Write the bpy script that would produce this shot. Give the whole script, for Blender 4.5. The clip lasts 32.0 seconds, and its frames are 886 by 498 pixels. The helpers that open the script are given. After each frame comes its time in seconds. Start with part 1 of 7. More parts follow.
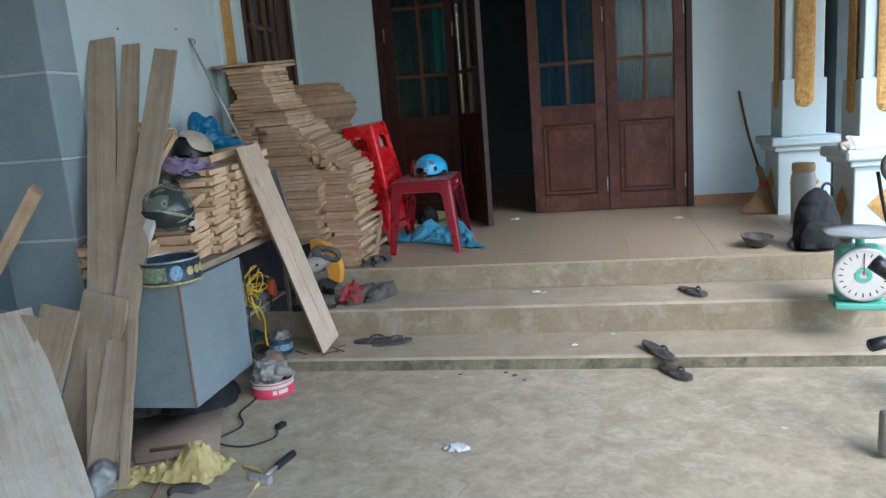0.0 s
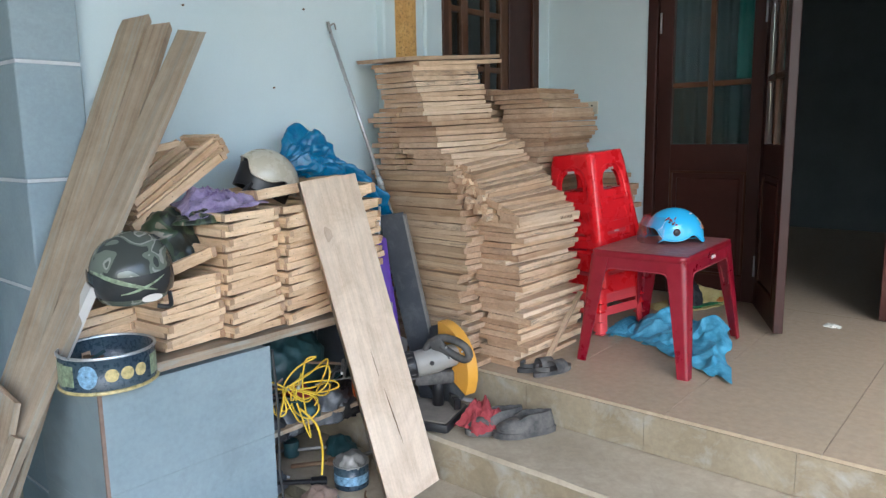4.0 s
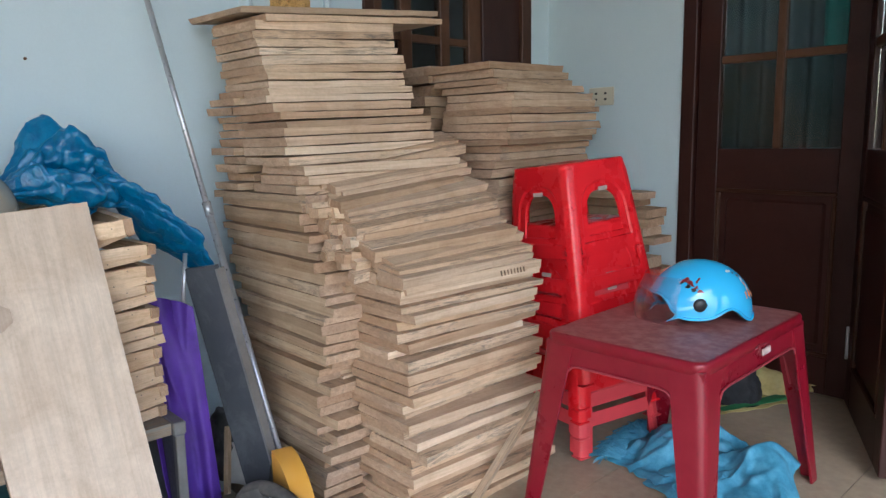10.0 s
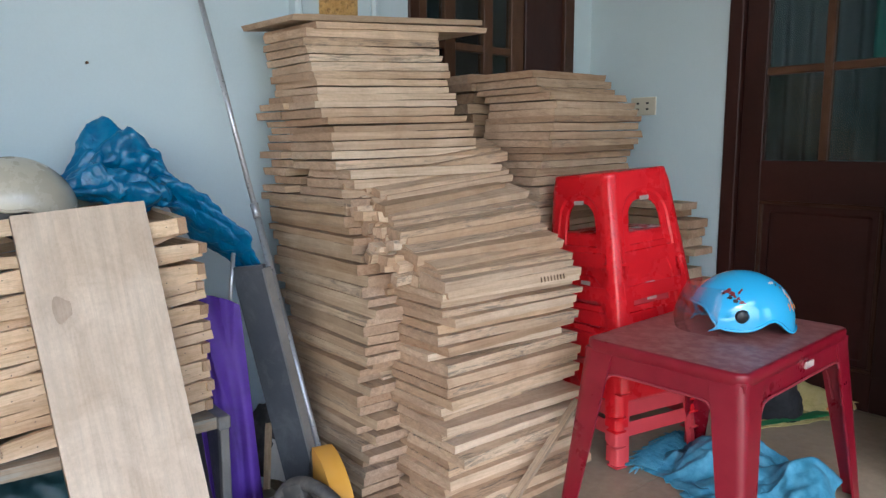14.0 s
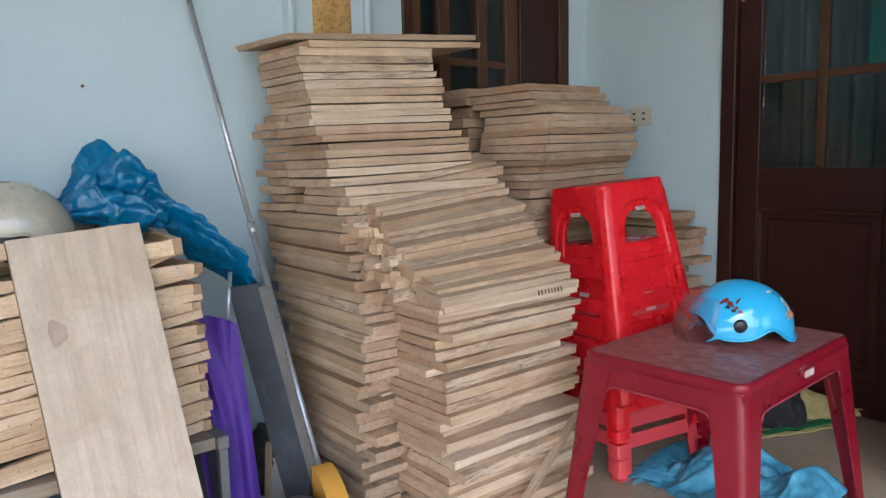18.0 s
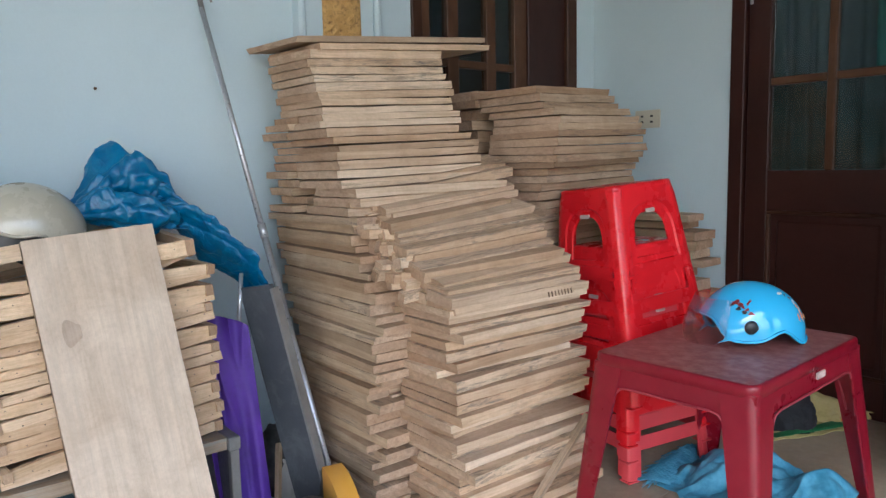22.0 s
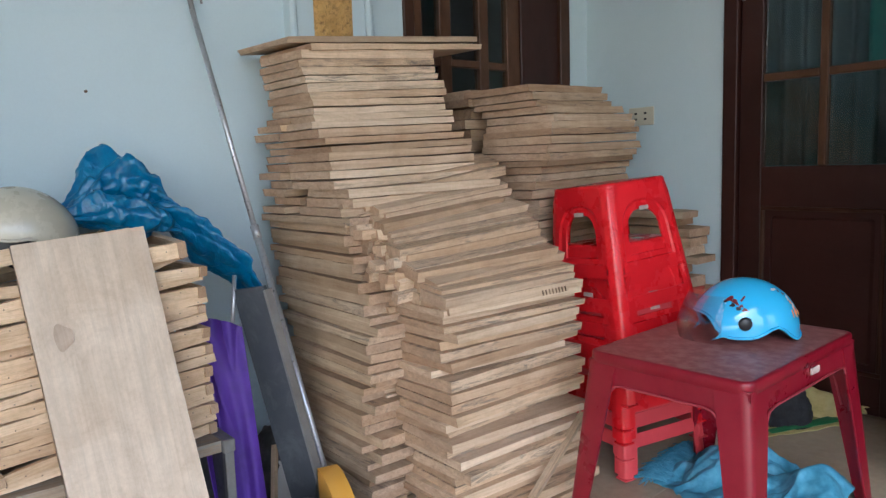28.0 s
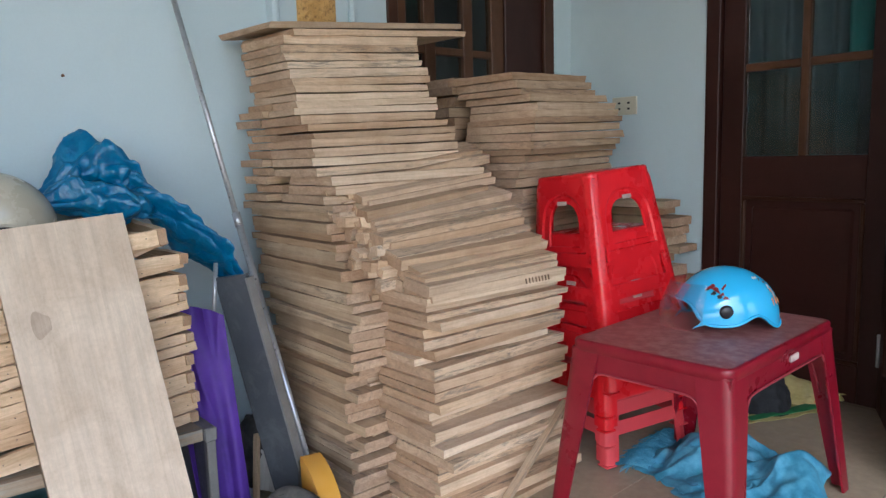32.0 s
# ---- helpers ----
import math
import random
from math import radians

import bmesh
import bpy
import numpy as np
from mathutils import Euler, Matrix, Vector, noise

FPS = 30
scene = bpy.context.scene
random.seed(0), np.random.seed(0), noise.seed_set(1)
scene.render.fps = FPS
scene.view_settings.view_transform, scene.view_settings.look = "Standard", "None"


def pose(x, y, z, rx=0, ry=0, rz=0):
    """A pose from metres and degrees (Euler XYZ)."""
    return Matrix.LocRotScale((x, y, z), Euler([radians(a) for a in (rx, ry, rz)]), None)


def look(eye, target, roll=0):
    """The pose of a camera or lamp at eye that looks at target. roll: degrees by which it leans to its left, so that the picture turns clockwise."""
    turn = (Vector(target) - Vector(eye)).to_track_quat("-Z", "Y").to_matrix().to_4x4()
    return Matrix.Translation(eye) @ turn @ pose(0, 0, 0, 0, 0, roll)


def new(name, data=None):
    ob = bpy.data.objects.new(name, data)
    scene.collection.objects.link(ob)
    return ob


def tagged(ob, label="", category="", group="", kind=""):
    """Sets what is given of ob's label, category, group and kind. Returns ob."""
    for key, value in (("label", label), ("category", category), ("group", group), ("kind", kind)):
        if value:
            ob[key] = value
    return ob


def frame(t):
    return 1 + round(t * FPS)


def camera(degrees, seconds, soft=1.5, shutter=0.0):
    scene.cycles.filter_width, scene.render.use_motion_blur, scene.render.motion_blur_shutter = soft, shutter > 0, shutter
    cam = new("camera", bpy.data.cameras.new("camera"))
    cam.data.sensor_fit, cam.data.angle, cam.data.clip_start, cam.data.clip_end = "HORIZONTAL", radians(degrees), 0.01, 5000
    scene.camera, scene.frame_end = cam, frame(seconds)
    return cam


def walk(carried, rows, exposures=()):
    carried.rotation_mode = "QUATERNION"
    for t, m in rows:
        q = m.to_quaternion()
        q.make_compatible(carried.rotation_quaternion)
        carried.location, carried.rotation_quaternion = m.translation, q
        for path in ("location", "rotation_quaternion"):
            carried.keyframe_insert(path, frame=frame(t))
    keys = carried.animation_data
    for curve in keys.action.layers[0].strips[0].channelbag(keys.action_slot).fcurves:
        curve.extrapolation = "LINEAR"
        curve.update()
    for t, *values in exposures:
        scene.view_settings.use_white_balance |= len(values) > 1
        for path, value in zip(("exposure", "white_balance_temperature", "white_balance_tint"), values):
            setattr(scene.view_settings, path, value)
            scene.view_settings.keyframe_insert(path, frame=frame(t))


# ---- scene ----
cam = camera(63.9, 32.0, soft=1.4)
PATH = [
    (0, (1.245, 0.72, 1.367), (0.865, 2.648, 0.991), -4.5),
    (0.5, (1.254, 0.947, 1.389), (0.766, 2.862, 1.081), -3.2),
    (1, (1.284, 1.184, 1.432), (0.674, 3.07, 1.17), -1.1),
    (1.5, (1.392, 1.443, 1.413), (0.656, 3.286, 1.163), -0.7),
    (2, (1.495, 1.694, 1.426), (0.647, 3.488, 1.174), -0.1),
    (2.5, (1.488, 1.941, 1.412), (0.507, 3.662, 1.133), -0.1),
    (3, (1.462, 2.178, 1.413), (0.364, 3.821, 1.107), -0.7),
    (3.5, (1.504, 2.413, 1.417), (0.301, 3.979, 1.103), -0.9),
    (5.5, (1.42, 3.204, 1.4), (-0.044, 4.529, 1.08), -1.3),
    (6, (1.371, 3.379, 1.375), (-0.127, 4.663, 1.048), -1.5),
    (6.5, (1.235, 3.509, 1.405), (-0.332, 4.711, 1.086), -1.0),
    (7, (1.163, 3.651, 1.399), (-0.45, 4.797, 1.106), -1.1),
    (7.5, (1.164, 3.817, 1.4), (-0.492, 4.908, 1.135), -0.7),
    (8, (1.158, 3.895, 1.408), (-0.468, 5.033, 1.161), -0.4),
    (8.5, (1.149, 3.919, 1.409), (-0.432, 5.119, 1.162), -0.8),
    (9, (1.139, 3.939, 1.41), (-0.378, 5.217, 1.157), -1.0),
    (9.5, (1.113, 3.96, 1.4), (-0.372, 5.272, 1.127), -0.9),
    (10, (1.109, 3.961, 1.401), (-0.354, 5.29, 1.097), -1.0),
    (10.5, (1.114, 3.974, 1.392), (-0.344, 5.305, 1.072), -1.0),
    (11, (1.109, 3.971, 1.389), (-0.348, 5.301, 1.06), -0.6),
    (11.5, (1.102, 3.961, 1.385), (-0.36, 5.282, 1.046), -0.3),
    (12, (1.101, 3.959, 1.383), (-0.375, 5.265, 1.042), -0.1),
    (12.5, (1.099, 3.957, 1.384), (-0.395, 5.245, 1.053), 0.1),
    (13, (1.099, 3.946, 1.389), (-0.416, 5.214, 1.074), 0.0),
    (13.5, (1.107, 3.933, 1.392), (-0.42, 5.191, 1.098), -0.0),
    (14, (1.115, 3.929, 1.397), (-0.412, 5.189, 1.116), -0.1),
    (14.5, (1.113, 3.938, 1.398), (-0.411, 5.203, 1.122), -0.2),
    (16.5, (1.118, 3.929, 1.4), (-0.421, 5.179, 1.137), -1.2),
    (17, (1.13, 3.929, 1.398), (-0.409, 5.181, 1.144), -1.3),
    (17.5, (1.131, 3.94, 1.401), (-0.408, 5.194, 1.154), -1.4),
    (18, (1.127, 3.945, 1.404), (-0.411, 5.2, 1.157), -1.3),
    (18.5, (1.123, 3.937, 1.404), (-0.417, 5.187, 1.149), -1.2),
    (19, (1.122, 3.928, 1.398), (-0.425, 5.168, 1.136), -1.3),
    (19.5, (1.117, 3.926, 1.393), (-0.437, 5.157, 1.13), -1.3),
    (20, (1.119, 3.93, 1.398), (-0.433, 5.163, 1.133), -1.4),
    (20.5, (1.123, 3.932, 1.399), (-0.427, 5.169, 1.141), -1.5),
    (21, (1.126, 3.931, 1.4), (-0.424, 5.17, 1.152), -1.4),
    (21.5, (1.13, 3.925, 1.401), (-0.417, 5.169, 1.159), -1.3),
    (22, (1.122, 3.931, 1.399), (-0.425, 5.176, 1.163), -1.3),
    (22.5, (1.123, 3.937, 1.4), (-0.426, 5.182, 1.17), -1.4),
    (23, (1.124, 3.934, 1.402), (-0.425, 5.178, 1.173), -1.6),
    (23.5, (1.124, 3.933, 1.405), (-0.427, 5.175, 1.174), -1.8),
    (24, (1.118, 3.938, 1.4), (-0.434, 5.177, 1.168), -2.0),
    (24.5, (1.118, 3.938, 1.402), (-0.432, 5.178, 1.161), -2.2),
    (25, (1.119, 3.937, 1.401), (-0.429, 5.178, 1.151), -2.3),
    (25.5, (1.118, 3.942, 1.397), (-0.429, 5.184, 1.144), -2.4),
    (27.5, (1.125, 3.941, 1.396), (-0.422, 5.185, 1.151), -2.0),
    (28, (1.126, 3.941, 1.399), (-0.416, 5.191, 1.161), -1.9),
    (28.5, (1.128, 3.937, 1.396), (-0.407, 5.198, 1.163), -2.0),
    (29, (1.133, 3.939, 1.401), (-0.399, 5.204, 1.165), -1.9),
    (29.5, (1.136, 3.939, 1.4), (-0.381, 5.218, 1.148), -2.0),
    (30, (1.122, 3.95, 1.39), (-0.384, 5.24, 1.129), -2.0),
    (30.5, (1.128, 3.955, 1.392), (-0.377, 5.245, 1.123), -1.9),
    (31, (1.122, 3.949, 1.391), (-0.375, 5.245, 1.114), -1.8),
    (31.5, (1.12, 3.95, 1.39), (-0.384, 5.24, 1.122), -1.6),
    (32, (1.122, 3.943, 1.393), (-0.388, 5.227, 1.126), -1.6),
]
EXPOSURES = [(0.0, 0.22, 5090, 7), (0.6, 0.52, 5130, 7), (1.2, 0.80, 5150, 6), (2.2, 0.98, 5210, 8), (3.5, 0.97, 5260, 9), (6.0, 0.73, 5255, 10), (8.0, 0.58, 5255, 11), (9.5, 0.83, 5255, 11), (32.0, 0.76, 5255, 11)]
walk(cam, [(t, look(eye, target, roll)) for t, eye, target, roll in PATH], exposures=EXPOSURES)
SKY = 0.37

# ---- light: grey sky, open to the right of the yard under its added ceiling ----
world = bpy.data.worlds.new("sky")
scene.world = world
world.use_nodes = True
wn = world.node_tree
sky = wn.nodes.new("ShaderNodeTexSky")
sky.sky_type = 'NISHITA'
sky.sun_disc = False
sky.sun_elevation = radians(47)
sky.sun_rotation = radians(141)
sky.dust_density = 4.0
sky.air_density = 1.4
wn.links.new(sky.outputs[0], wn.nodes["Background"].inputs[0])
wn.nodes["Background"].inputs[1].default_value = SKY
sun_data = bpy.data.lights.new("sun", 'SUN')
sun_data.energy = 0.8
sun_data.angle = radians(25)
sun_data.color = (1.0, 0.99, 0.97)
sun_lamp = new("sun", sun_data)
sun_lamp.matrix_world = look((9.2, -3.9, 8.9), (1.6, 5.5, 0.4))

# ---- helpers ----
LW = -0.97      # face of the side wall
DW = 6.5        # face of the door wall
rnd = random.Random(7)


def floor_z(y):
    return 0.445 + (y - 4.905) * 0.0345


def node_mat(name):
    m = bpy.data.materials.new(name)
    m.use_nodes = True
    t = m.node_tree
    return m, t, t.nodes["Principled BSDF"]


def nd(t, kind, **ins):
    n = t.nodes.new("ShaderNode" + kind)
    for k, v in ins.items():
        n.inputs[k.replace("_", " ")].default_value = v
    return n


def ramp(t, stops):
    r = t.nodes.new("ShaderNodeValToRGB")
    e = r.color_ramp.elements
    while len(e) < len(stops):
        e.new(0.5)
    for i, (p, c) in enumerate(stops):
        e[i].position = p
        e[i].color = (*c, 1)
    return r


def mixc(t, fac, a, b, blend='MIX'):
    n = t.nodes.new("ShaderNodeMix")
    n.data_type = 'RGBA'
    n.blend_type = blend
    for sock, val in ((n.inputs[0], fac), (n.inputs[6], a), (n.inputs[7], b)):
        if isinstance(val, (int, float)):
            sock.default_value = val
        elif isinstance(val, tuple):
            sock.default_value = (*val, 1)
        else:
            t.links.new(val, sock)
    return n.outputs[2]


def bump(t, bsdf, height, strength, dist=0.005, normal=None):
    b = nd(t, "Bump", Strength=strength, Distance=dist)
    t.links.new(height, b.inputs["Height"])
    if normal is not None:
        t.links.new(normal, b.inputs["Normal"])
    t.links.new(b.outputs[0], bsdf.inputs["Normal"])
    return b.outputs[0]


def surface(name, c1, c2, rough=0.7, big=3.0, fine=60.0, bumps=0.15, dirt=None, dirt_amount=0.5, metal=0.0, spec=0.5, dirt_scale=6.0, detail=8.0, grain=0.86):
    """Two-scale mottled surface with fine relief and dirt patches."""
    m, t, b = node_mat(name)
    tc = t.nodes.new("ShaderNodeNewGeometry")
    n1 = nd(t, "TexNoise", Scale=big, Detail=detail, Roughness=0.6)
    n2 = nd(t, "TexNoise", Scale=fine, Detail=5.0, Roughness=0.65)
    for n in (n1, n2):
        t.links.new(tc.outputs["Position"], n.inputs["Vector"])
    r = ramp(t, [(0.32, c1), (0.68, c2)])
    t.links.new(n1.outputs[0], r.inputs[0])
    fine_r = ramp(t, [(0.3, (grain, grain, grain)), (0.7, (1.0, 1.0, 1.0))])
    t.links.new(n2.outputs[0], fine_r.inputs[0])
    col = mixc(t, 1.0, r.outputs[0], fine_r.outputs[0], 'MULTIPLY')
    if dirt:
        n3 = nd(t, "TexNoise", Scale=dirt_scale, Detail=10.0, Roughness=0.7, Distortion=0.6)
        t.links.new(tc.outputs["Position"], n3.inputs["Vector"])
        r3 = ramp(t, [(0.5, (0, 0, 0)), (0.72, (dirt_amount,) * 3)])
        t.links.new(n3.outputs[0], r3.inputs[0])
        col = mixc(t, r3.outputs[0], col, dirt)
    t.links.new(col, b.inputs["Base Color"])
    rr = nd(t, "MapRange", From_Min=0.3, From_Max=0.7, To_Min=max(0.05, rough - 0.1), To_Max=min(1, rough + 0.1))
    t.links.new(n2.outputs[0], rr.inputs[0])
    t.links.new(rr.outputs[0], b.inputs["Roughness"])
    b.inputs["Metallic"].default_value = metal
    b.inputs["Specular IOR Level"].default_value = spec
    if bumps:
        bump(t, b, n2.outputs[0], bumps)
    return m


def wood(name, light, dark, spread=0.5, grain=1.0, rough=0.75, stain=None, stain_amount=0.6, some=True, fibre=1.0, streak=0.5):
    """Sawn wood; the grain runs along the piece's own x, and each piece differs in tone and stains."""
    m, t, b = node_mat(name)
    tc = t.nodes.new("ShaderNodeTexCoord")
    oi = t.nodes.new("ShaderNodeObjectInfo")
    geo = t.nodes.new("ShaderNodeNewGeometry")
    mul = t.nodes.new("ShaderNodeMath")
    mul.operation = 'MULTIPLY'
    mul.inputs[1].default_value = 57.0
    t.links.new(oi.outputs["Random"], mul.inputs[0])
    cmb = t.nodes.new("ShaderNodeCombineXYZ")
    for i in range(3):
        t.links.new(mul.outputs[0], cmb.inputs[i])

    def stretched(vec, scale, detail, rough_, dist):
        st = nd(t, "VectorMath")
        st.operation = 'MULTIPLY_ADD'
        st.inputs[1].default_value = vec
        t.links.new(tc.outputs["Object"], st.inputs[0])
        t.links.new(cmb.outputs[0], st.inputs[2])
        n = nd(t, "TexNoise", Scale=scale, Detail=detail, Roughness=rough_, Distortion=dist)
        t.links.new(st.outputs[0], n.inputs["Vector"])
        return n.outputs[0]
    n1 = stretched((1.8 * grain, 6.0 * grain, 2.0 * grain), 1.0, 5.0, 0.6, 0.8)
    nf = stretched((5.0 * fibre, 42.0 * fibre, 9.0 * fibre), 1.0, 4.0, 0.6, 0.2)
    n2 = nd(t, "TexNoise", Scale=110.0, Detail=5.0, Roughness=0.7)
    t.links.new(geo.outputs["Position"], n2.inputs["Vector"])
    r = ramp(t, [(0.3, dark), (0.5, tuple(p * 0.4 + q * 0.6 for p, q in zip(dark, light))), (0.7, light)])
    t.links.new(n1, r.inputs[0])
    fr_ = ramp(t, [(0.32, (0.74, 0.69, 0.64)), (0.58, (1.03, 1.03, 1.03))])
    t.links.new(nf, fr_.inputs[0])
    col = mixc(t, streak, r.outputs[0], fr_.outputs[0], 'MULTIPLY')
    tone = ramp(t, [(0.0, (0.62, 0.53, 0.44)), (0.07, (1.08, 1.06, 1.02)), (0.16, (0.86, 0.78, 0.70)), (0.25, (1.16, 1.15, 1.10)), (0.34, (0.94, 0.86, 0.76)), (0.43, (0.74, 0.63, 0.53)), (0.5, (1.05, 0.99, 0.90)), (0.6, (0.90, 0.84, 0.78)), (0.7, (1.18, 1.14, 1.06)), (0.8, (0.98, 0.88, 0.76)), (0.88, (0.80, 0.68, 0.57)), (0.95, (1.10, 1.08, 1.04)), (1.0, (0.70, 0.62, 0.55))])
    t.links.new(oi.outputs["Random"], tone.inputs[0])
    col = mixc(t, spread, col, mixc(t, 1.0, col, tone.outputs[0], 'MULTIPLY'))
    n4 = nd(t, "TexNoise", Scale=7.0, Detail=6.0, Roughness=0.65, Distortion=0.8)
    t.links.new(geo.outputs["Position"], n4.inputs["Vector"])
    r4 = ramp(t, [(0.34, (0.80, 0.75, 0.70)), (0.62, (1.05, 1.05, 1.05))])
    t.links.new(n4.outputs[0], r4.inputs[0])
    col = mixc(t, 0.75, col, r4.outputs[0], 'MULTIPLY')
    r5 = ramp(t, [(0.36, (0.80, 0.77, 0.74)), (0.56, (1.05, 1.05, 1.05))])
    t.links.new(n2.outputs[0], r5.inputs[0])
    col = mixc(t, 0.28, col, r5.outputs[0], 'MULTIPLY')
    if stain:
        n3 = stretched((3.0, 7.0, 1.2), 1.3, 12.0, 0.82, 0.5)
        r3 = ramp(t, [(0.50, (0, 0, 0)), (0.60, (stain_amount,) * 3)])
        t.links.new(n3, r3.inputs[0])
        fac = r3.outputs[0]
        if some:
            wn_ = t.nodes.new("ShaderNodeTexWhiteNoise")
            wn_.noise_dimensions = '1D'
            t.links.new(mul.outputs[0], wn_.inputs["W"])
            gr = ramp(t, [(0.58, (0.03,) * 3), (0.72, (1, 1, 1))])
            t.links.new(wn_.outputs["Value"], gr.inputs[0])
            fac = mixc(t, 1.0, fac, gr.outputs[0], 'MULTIPLY')
        col = mixc(t, fac, col, stain)
    t.links.new(col, b.inputs["Base Color"])
    b.inputs["Roughness"].default_value = rough
    b.inputs["Specular IOR Level"].default_value = 0.25
    nn = bump(t, b, n2.outputs[0], 0.25, 0.002)
    bump(t, b, nf, 0.18, 0.002, nn)
    return m


def glossy(name, c, rough=0.3, var=0.12, dust=None, dust_amount=0.4, coat=0.0, scale=9.0):
    """Moulded plastic or paint with scuffs and dust."""
    m, t, b = node_mat(name)
    geo = t.nodes.new("ShaderNodeNewGeometry")
    n1 = nd(t, "TexNoise", Scale=scale, Detail=8.0, Roughness=0.65)
    n2 = nd(t, "TexNoise", Scale=120.0, Detail=4.0, Roughness=0.6)
    for n in (n1, n2):
        t.links.new(geo.outputs["Position"], n.inputs["Vector"])
    r = ramp(t, [(0.35, tuple(x * (1 - var) for x in c)), (0.65, tuple(min(1, x * (1 + var)) for x in c))])
    t.links.new(n1.outputs[0], r.inputs[0])
    col = r.outputs[0]
    if dust:
        r3 = ramp(t, [(0.42, (0, 0, 0)), (0.66, (dust_amount,) * 3)])
        t.links.new(n1.outputs[0], r3.inputs[0])
        col = mixc(t, r3.outputs[0], col, dust)
    t.links.new(col, b.inputs["Base Color"])
    rr = nd(t, "MapRange", From_Min=0.3, From_Max=0.7, To_Min=max(0.04, rough - 0.08), To_Max=min(1, rough + 0.14))
    t.links.new(n1.outputs[0], rr.inputs[0])
    t.links.new(rr.outputs[0], b.inputs["Roughness"])
    b.inputs["Coat Weight"].default_value = coat
    bump(t, b, n2.outputs[0], 0.04, 0.001)
    return m


def crinkled(name, dark, light, rough):
    """Thin plastic film: sharp small creases over the folds, slightly uneven in tone."""
    m, t, b = node_mat(name)
    geo = t.nodes.new("ShaderNodeNewGeometry")
    n1 = nd(t, "TexNoise", Scale=26.0, Detail=6.0, Roughness=0.7)
    t.links.new(geo.outputs["Position"], n1.inputs["Vector"])
    r = ramp(t, [(0.38, dark), (0.62, light)])
    t.links.new(n1.outputs[0], r.inputs[0])
    t.links.new(r.outputs[0], b.inputs["Base Color"])
    b.inputs["Roughness"].default_value = rough
    nn = None
    for sc, st in ((20.0, 0.45), (62.0, 0.30)):
        v = nd(t, "TexVoronoi", Scale=sc, Randomness=1.0)
        v.feature = 'F1'
        wob = nd(t, "TexNoise", Scale=sc * 0.7, Detail=2.0)
        t.links.new(geo.outputs["Position"], wob.inputs["Vector"])
        add = nd(t, "VectorMath")
        add.operation = 'MULTIPLY_ADD'
        add.inputs[1].default_value = (0.03, 0.03, 0.03)
        t.links.new(wob.outputs["Color"], add.inputs[0])
        t.links.new(geo.outputs["Position"], add.inputs[2])
        t.links.new(add.outputs[0], v.inputs["Vector"])
        nn = bump(t, b, v.outputs["Distance"], st, 0.35 / sc, nn)
    return m


def clear(name, tint, rough=0.05, mix=0.0, alpha=1.0):
    m, t, b = node_mat(name)
    b.inputs["Base Color"].default_value = (*tint, 1)
    b.inputs["Roughness"].default_value = rough
    b.inputs["Transmission Weight"].default_value = 1.0 - mix
    b.inputs["IOR"].default_value = 1.45
    b.inputs["Alpha"].default_value = alpha
    return m


# ---- materials ----
M = {}
M["wall"] = surface("pale_blue_limewash", (0.57, 0.672, 0.705), (0.615, 0.712, 0.742), 0.85, 1.6, 140, 0.05, (0.50, 0.59, 0.615), 0.25, dirt_scale=2.5, grain=0.965)
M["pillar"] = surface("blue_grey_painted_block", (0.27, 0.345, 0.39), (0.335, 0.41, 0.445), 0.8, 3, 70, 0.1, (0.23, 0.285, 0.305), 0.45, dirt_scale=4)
M["mortar"] = surface("pale_mortar", (0.55, 0.58, 0.6), (0.65, 0.67, 0.68), 0.9)
M["ochre"] = surface("ochre_rough_plaster", (0.56, 0.32, 0.09), (0.72, 0.45, 0.16), 0.9, 14, 220, 0.6, (0.16, 0.08, 0.03), 1.0, dirt_scale=75)
# unseen ceiling and eave: kept dark so little light bounces into the porch
M["ceil"] = surface("dark_unseen_ceiling", (0.15, 0.15, 0.145), (0.20, 0.20, 0.195), 0.9)
M["concrete"] = surface("worn_yard_concrete", (0.39, 0.33, 0.225), (0.54, 0.475, 0.35), 0.85, 9.0, 45, 0.5, (0.66, 0.605, 0.49), 0.6, dirt_scale=11, detail=12, grain=0.78)
M["step"] = surface("dusty_concrete_step", (0.365, 0.305, 0.215), (0.475, 0.405, 0.30), 0.85, 4.5, 50, 0.4, (0.27, 0.225, 0.165), 0.7, dirt_scale=7, detail=12, grain=0.8)
M["riser"] = surface("stained_yellow_riser", (0.25, 0.20, 0.125), (0.36, 0.30, 0.205), 0.8, 5.0, 50, 0.35, (0.40, 0.39, 0.355), 0.7, dirt_scale=8, detail=12, grain=0.78)
M["moss"] = surface("mossy_concrete_edge", (0.14, 0.13, 0.085), (0.31, 0.275, 0.2), 0.95, 11.0, 90, 0.6, (0.045, 0.045, 0.035), 0.9, dirt_scale=9, detail=12, grain=0.7)
M["tile"] = surface("beige_glazed_tile", (0.39, 0.303, 0.203), (0.465, 0.373, 0.26), 0.38, 38, 60, 0.03, (0.37, 0.315, 0.24), 0.4, dirt_scale=5)
M["grout"] = surface("grout", (0.56, 0.50, 0.42), (0.62, 0.55, 0.46), 0.9)
M["skirt"] = surface("terracotta_skirting", (0.42, 0.21, 0.11), (0.5, 0.27, 0.15), 0.5, 8, 80, 0.05)
# door wood, toned down with the shade of the corner leaves
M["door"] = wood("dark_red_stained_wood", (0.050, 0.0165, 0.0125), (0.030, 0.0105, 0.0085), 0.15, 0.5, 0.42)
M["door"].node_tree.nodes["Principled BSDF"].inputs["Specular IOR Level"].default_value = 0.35
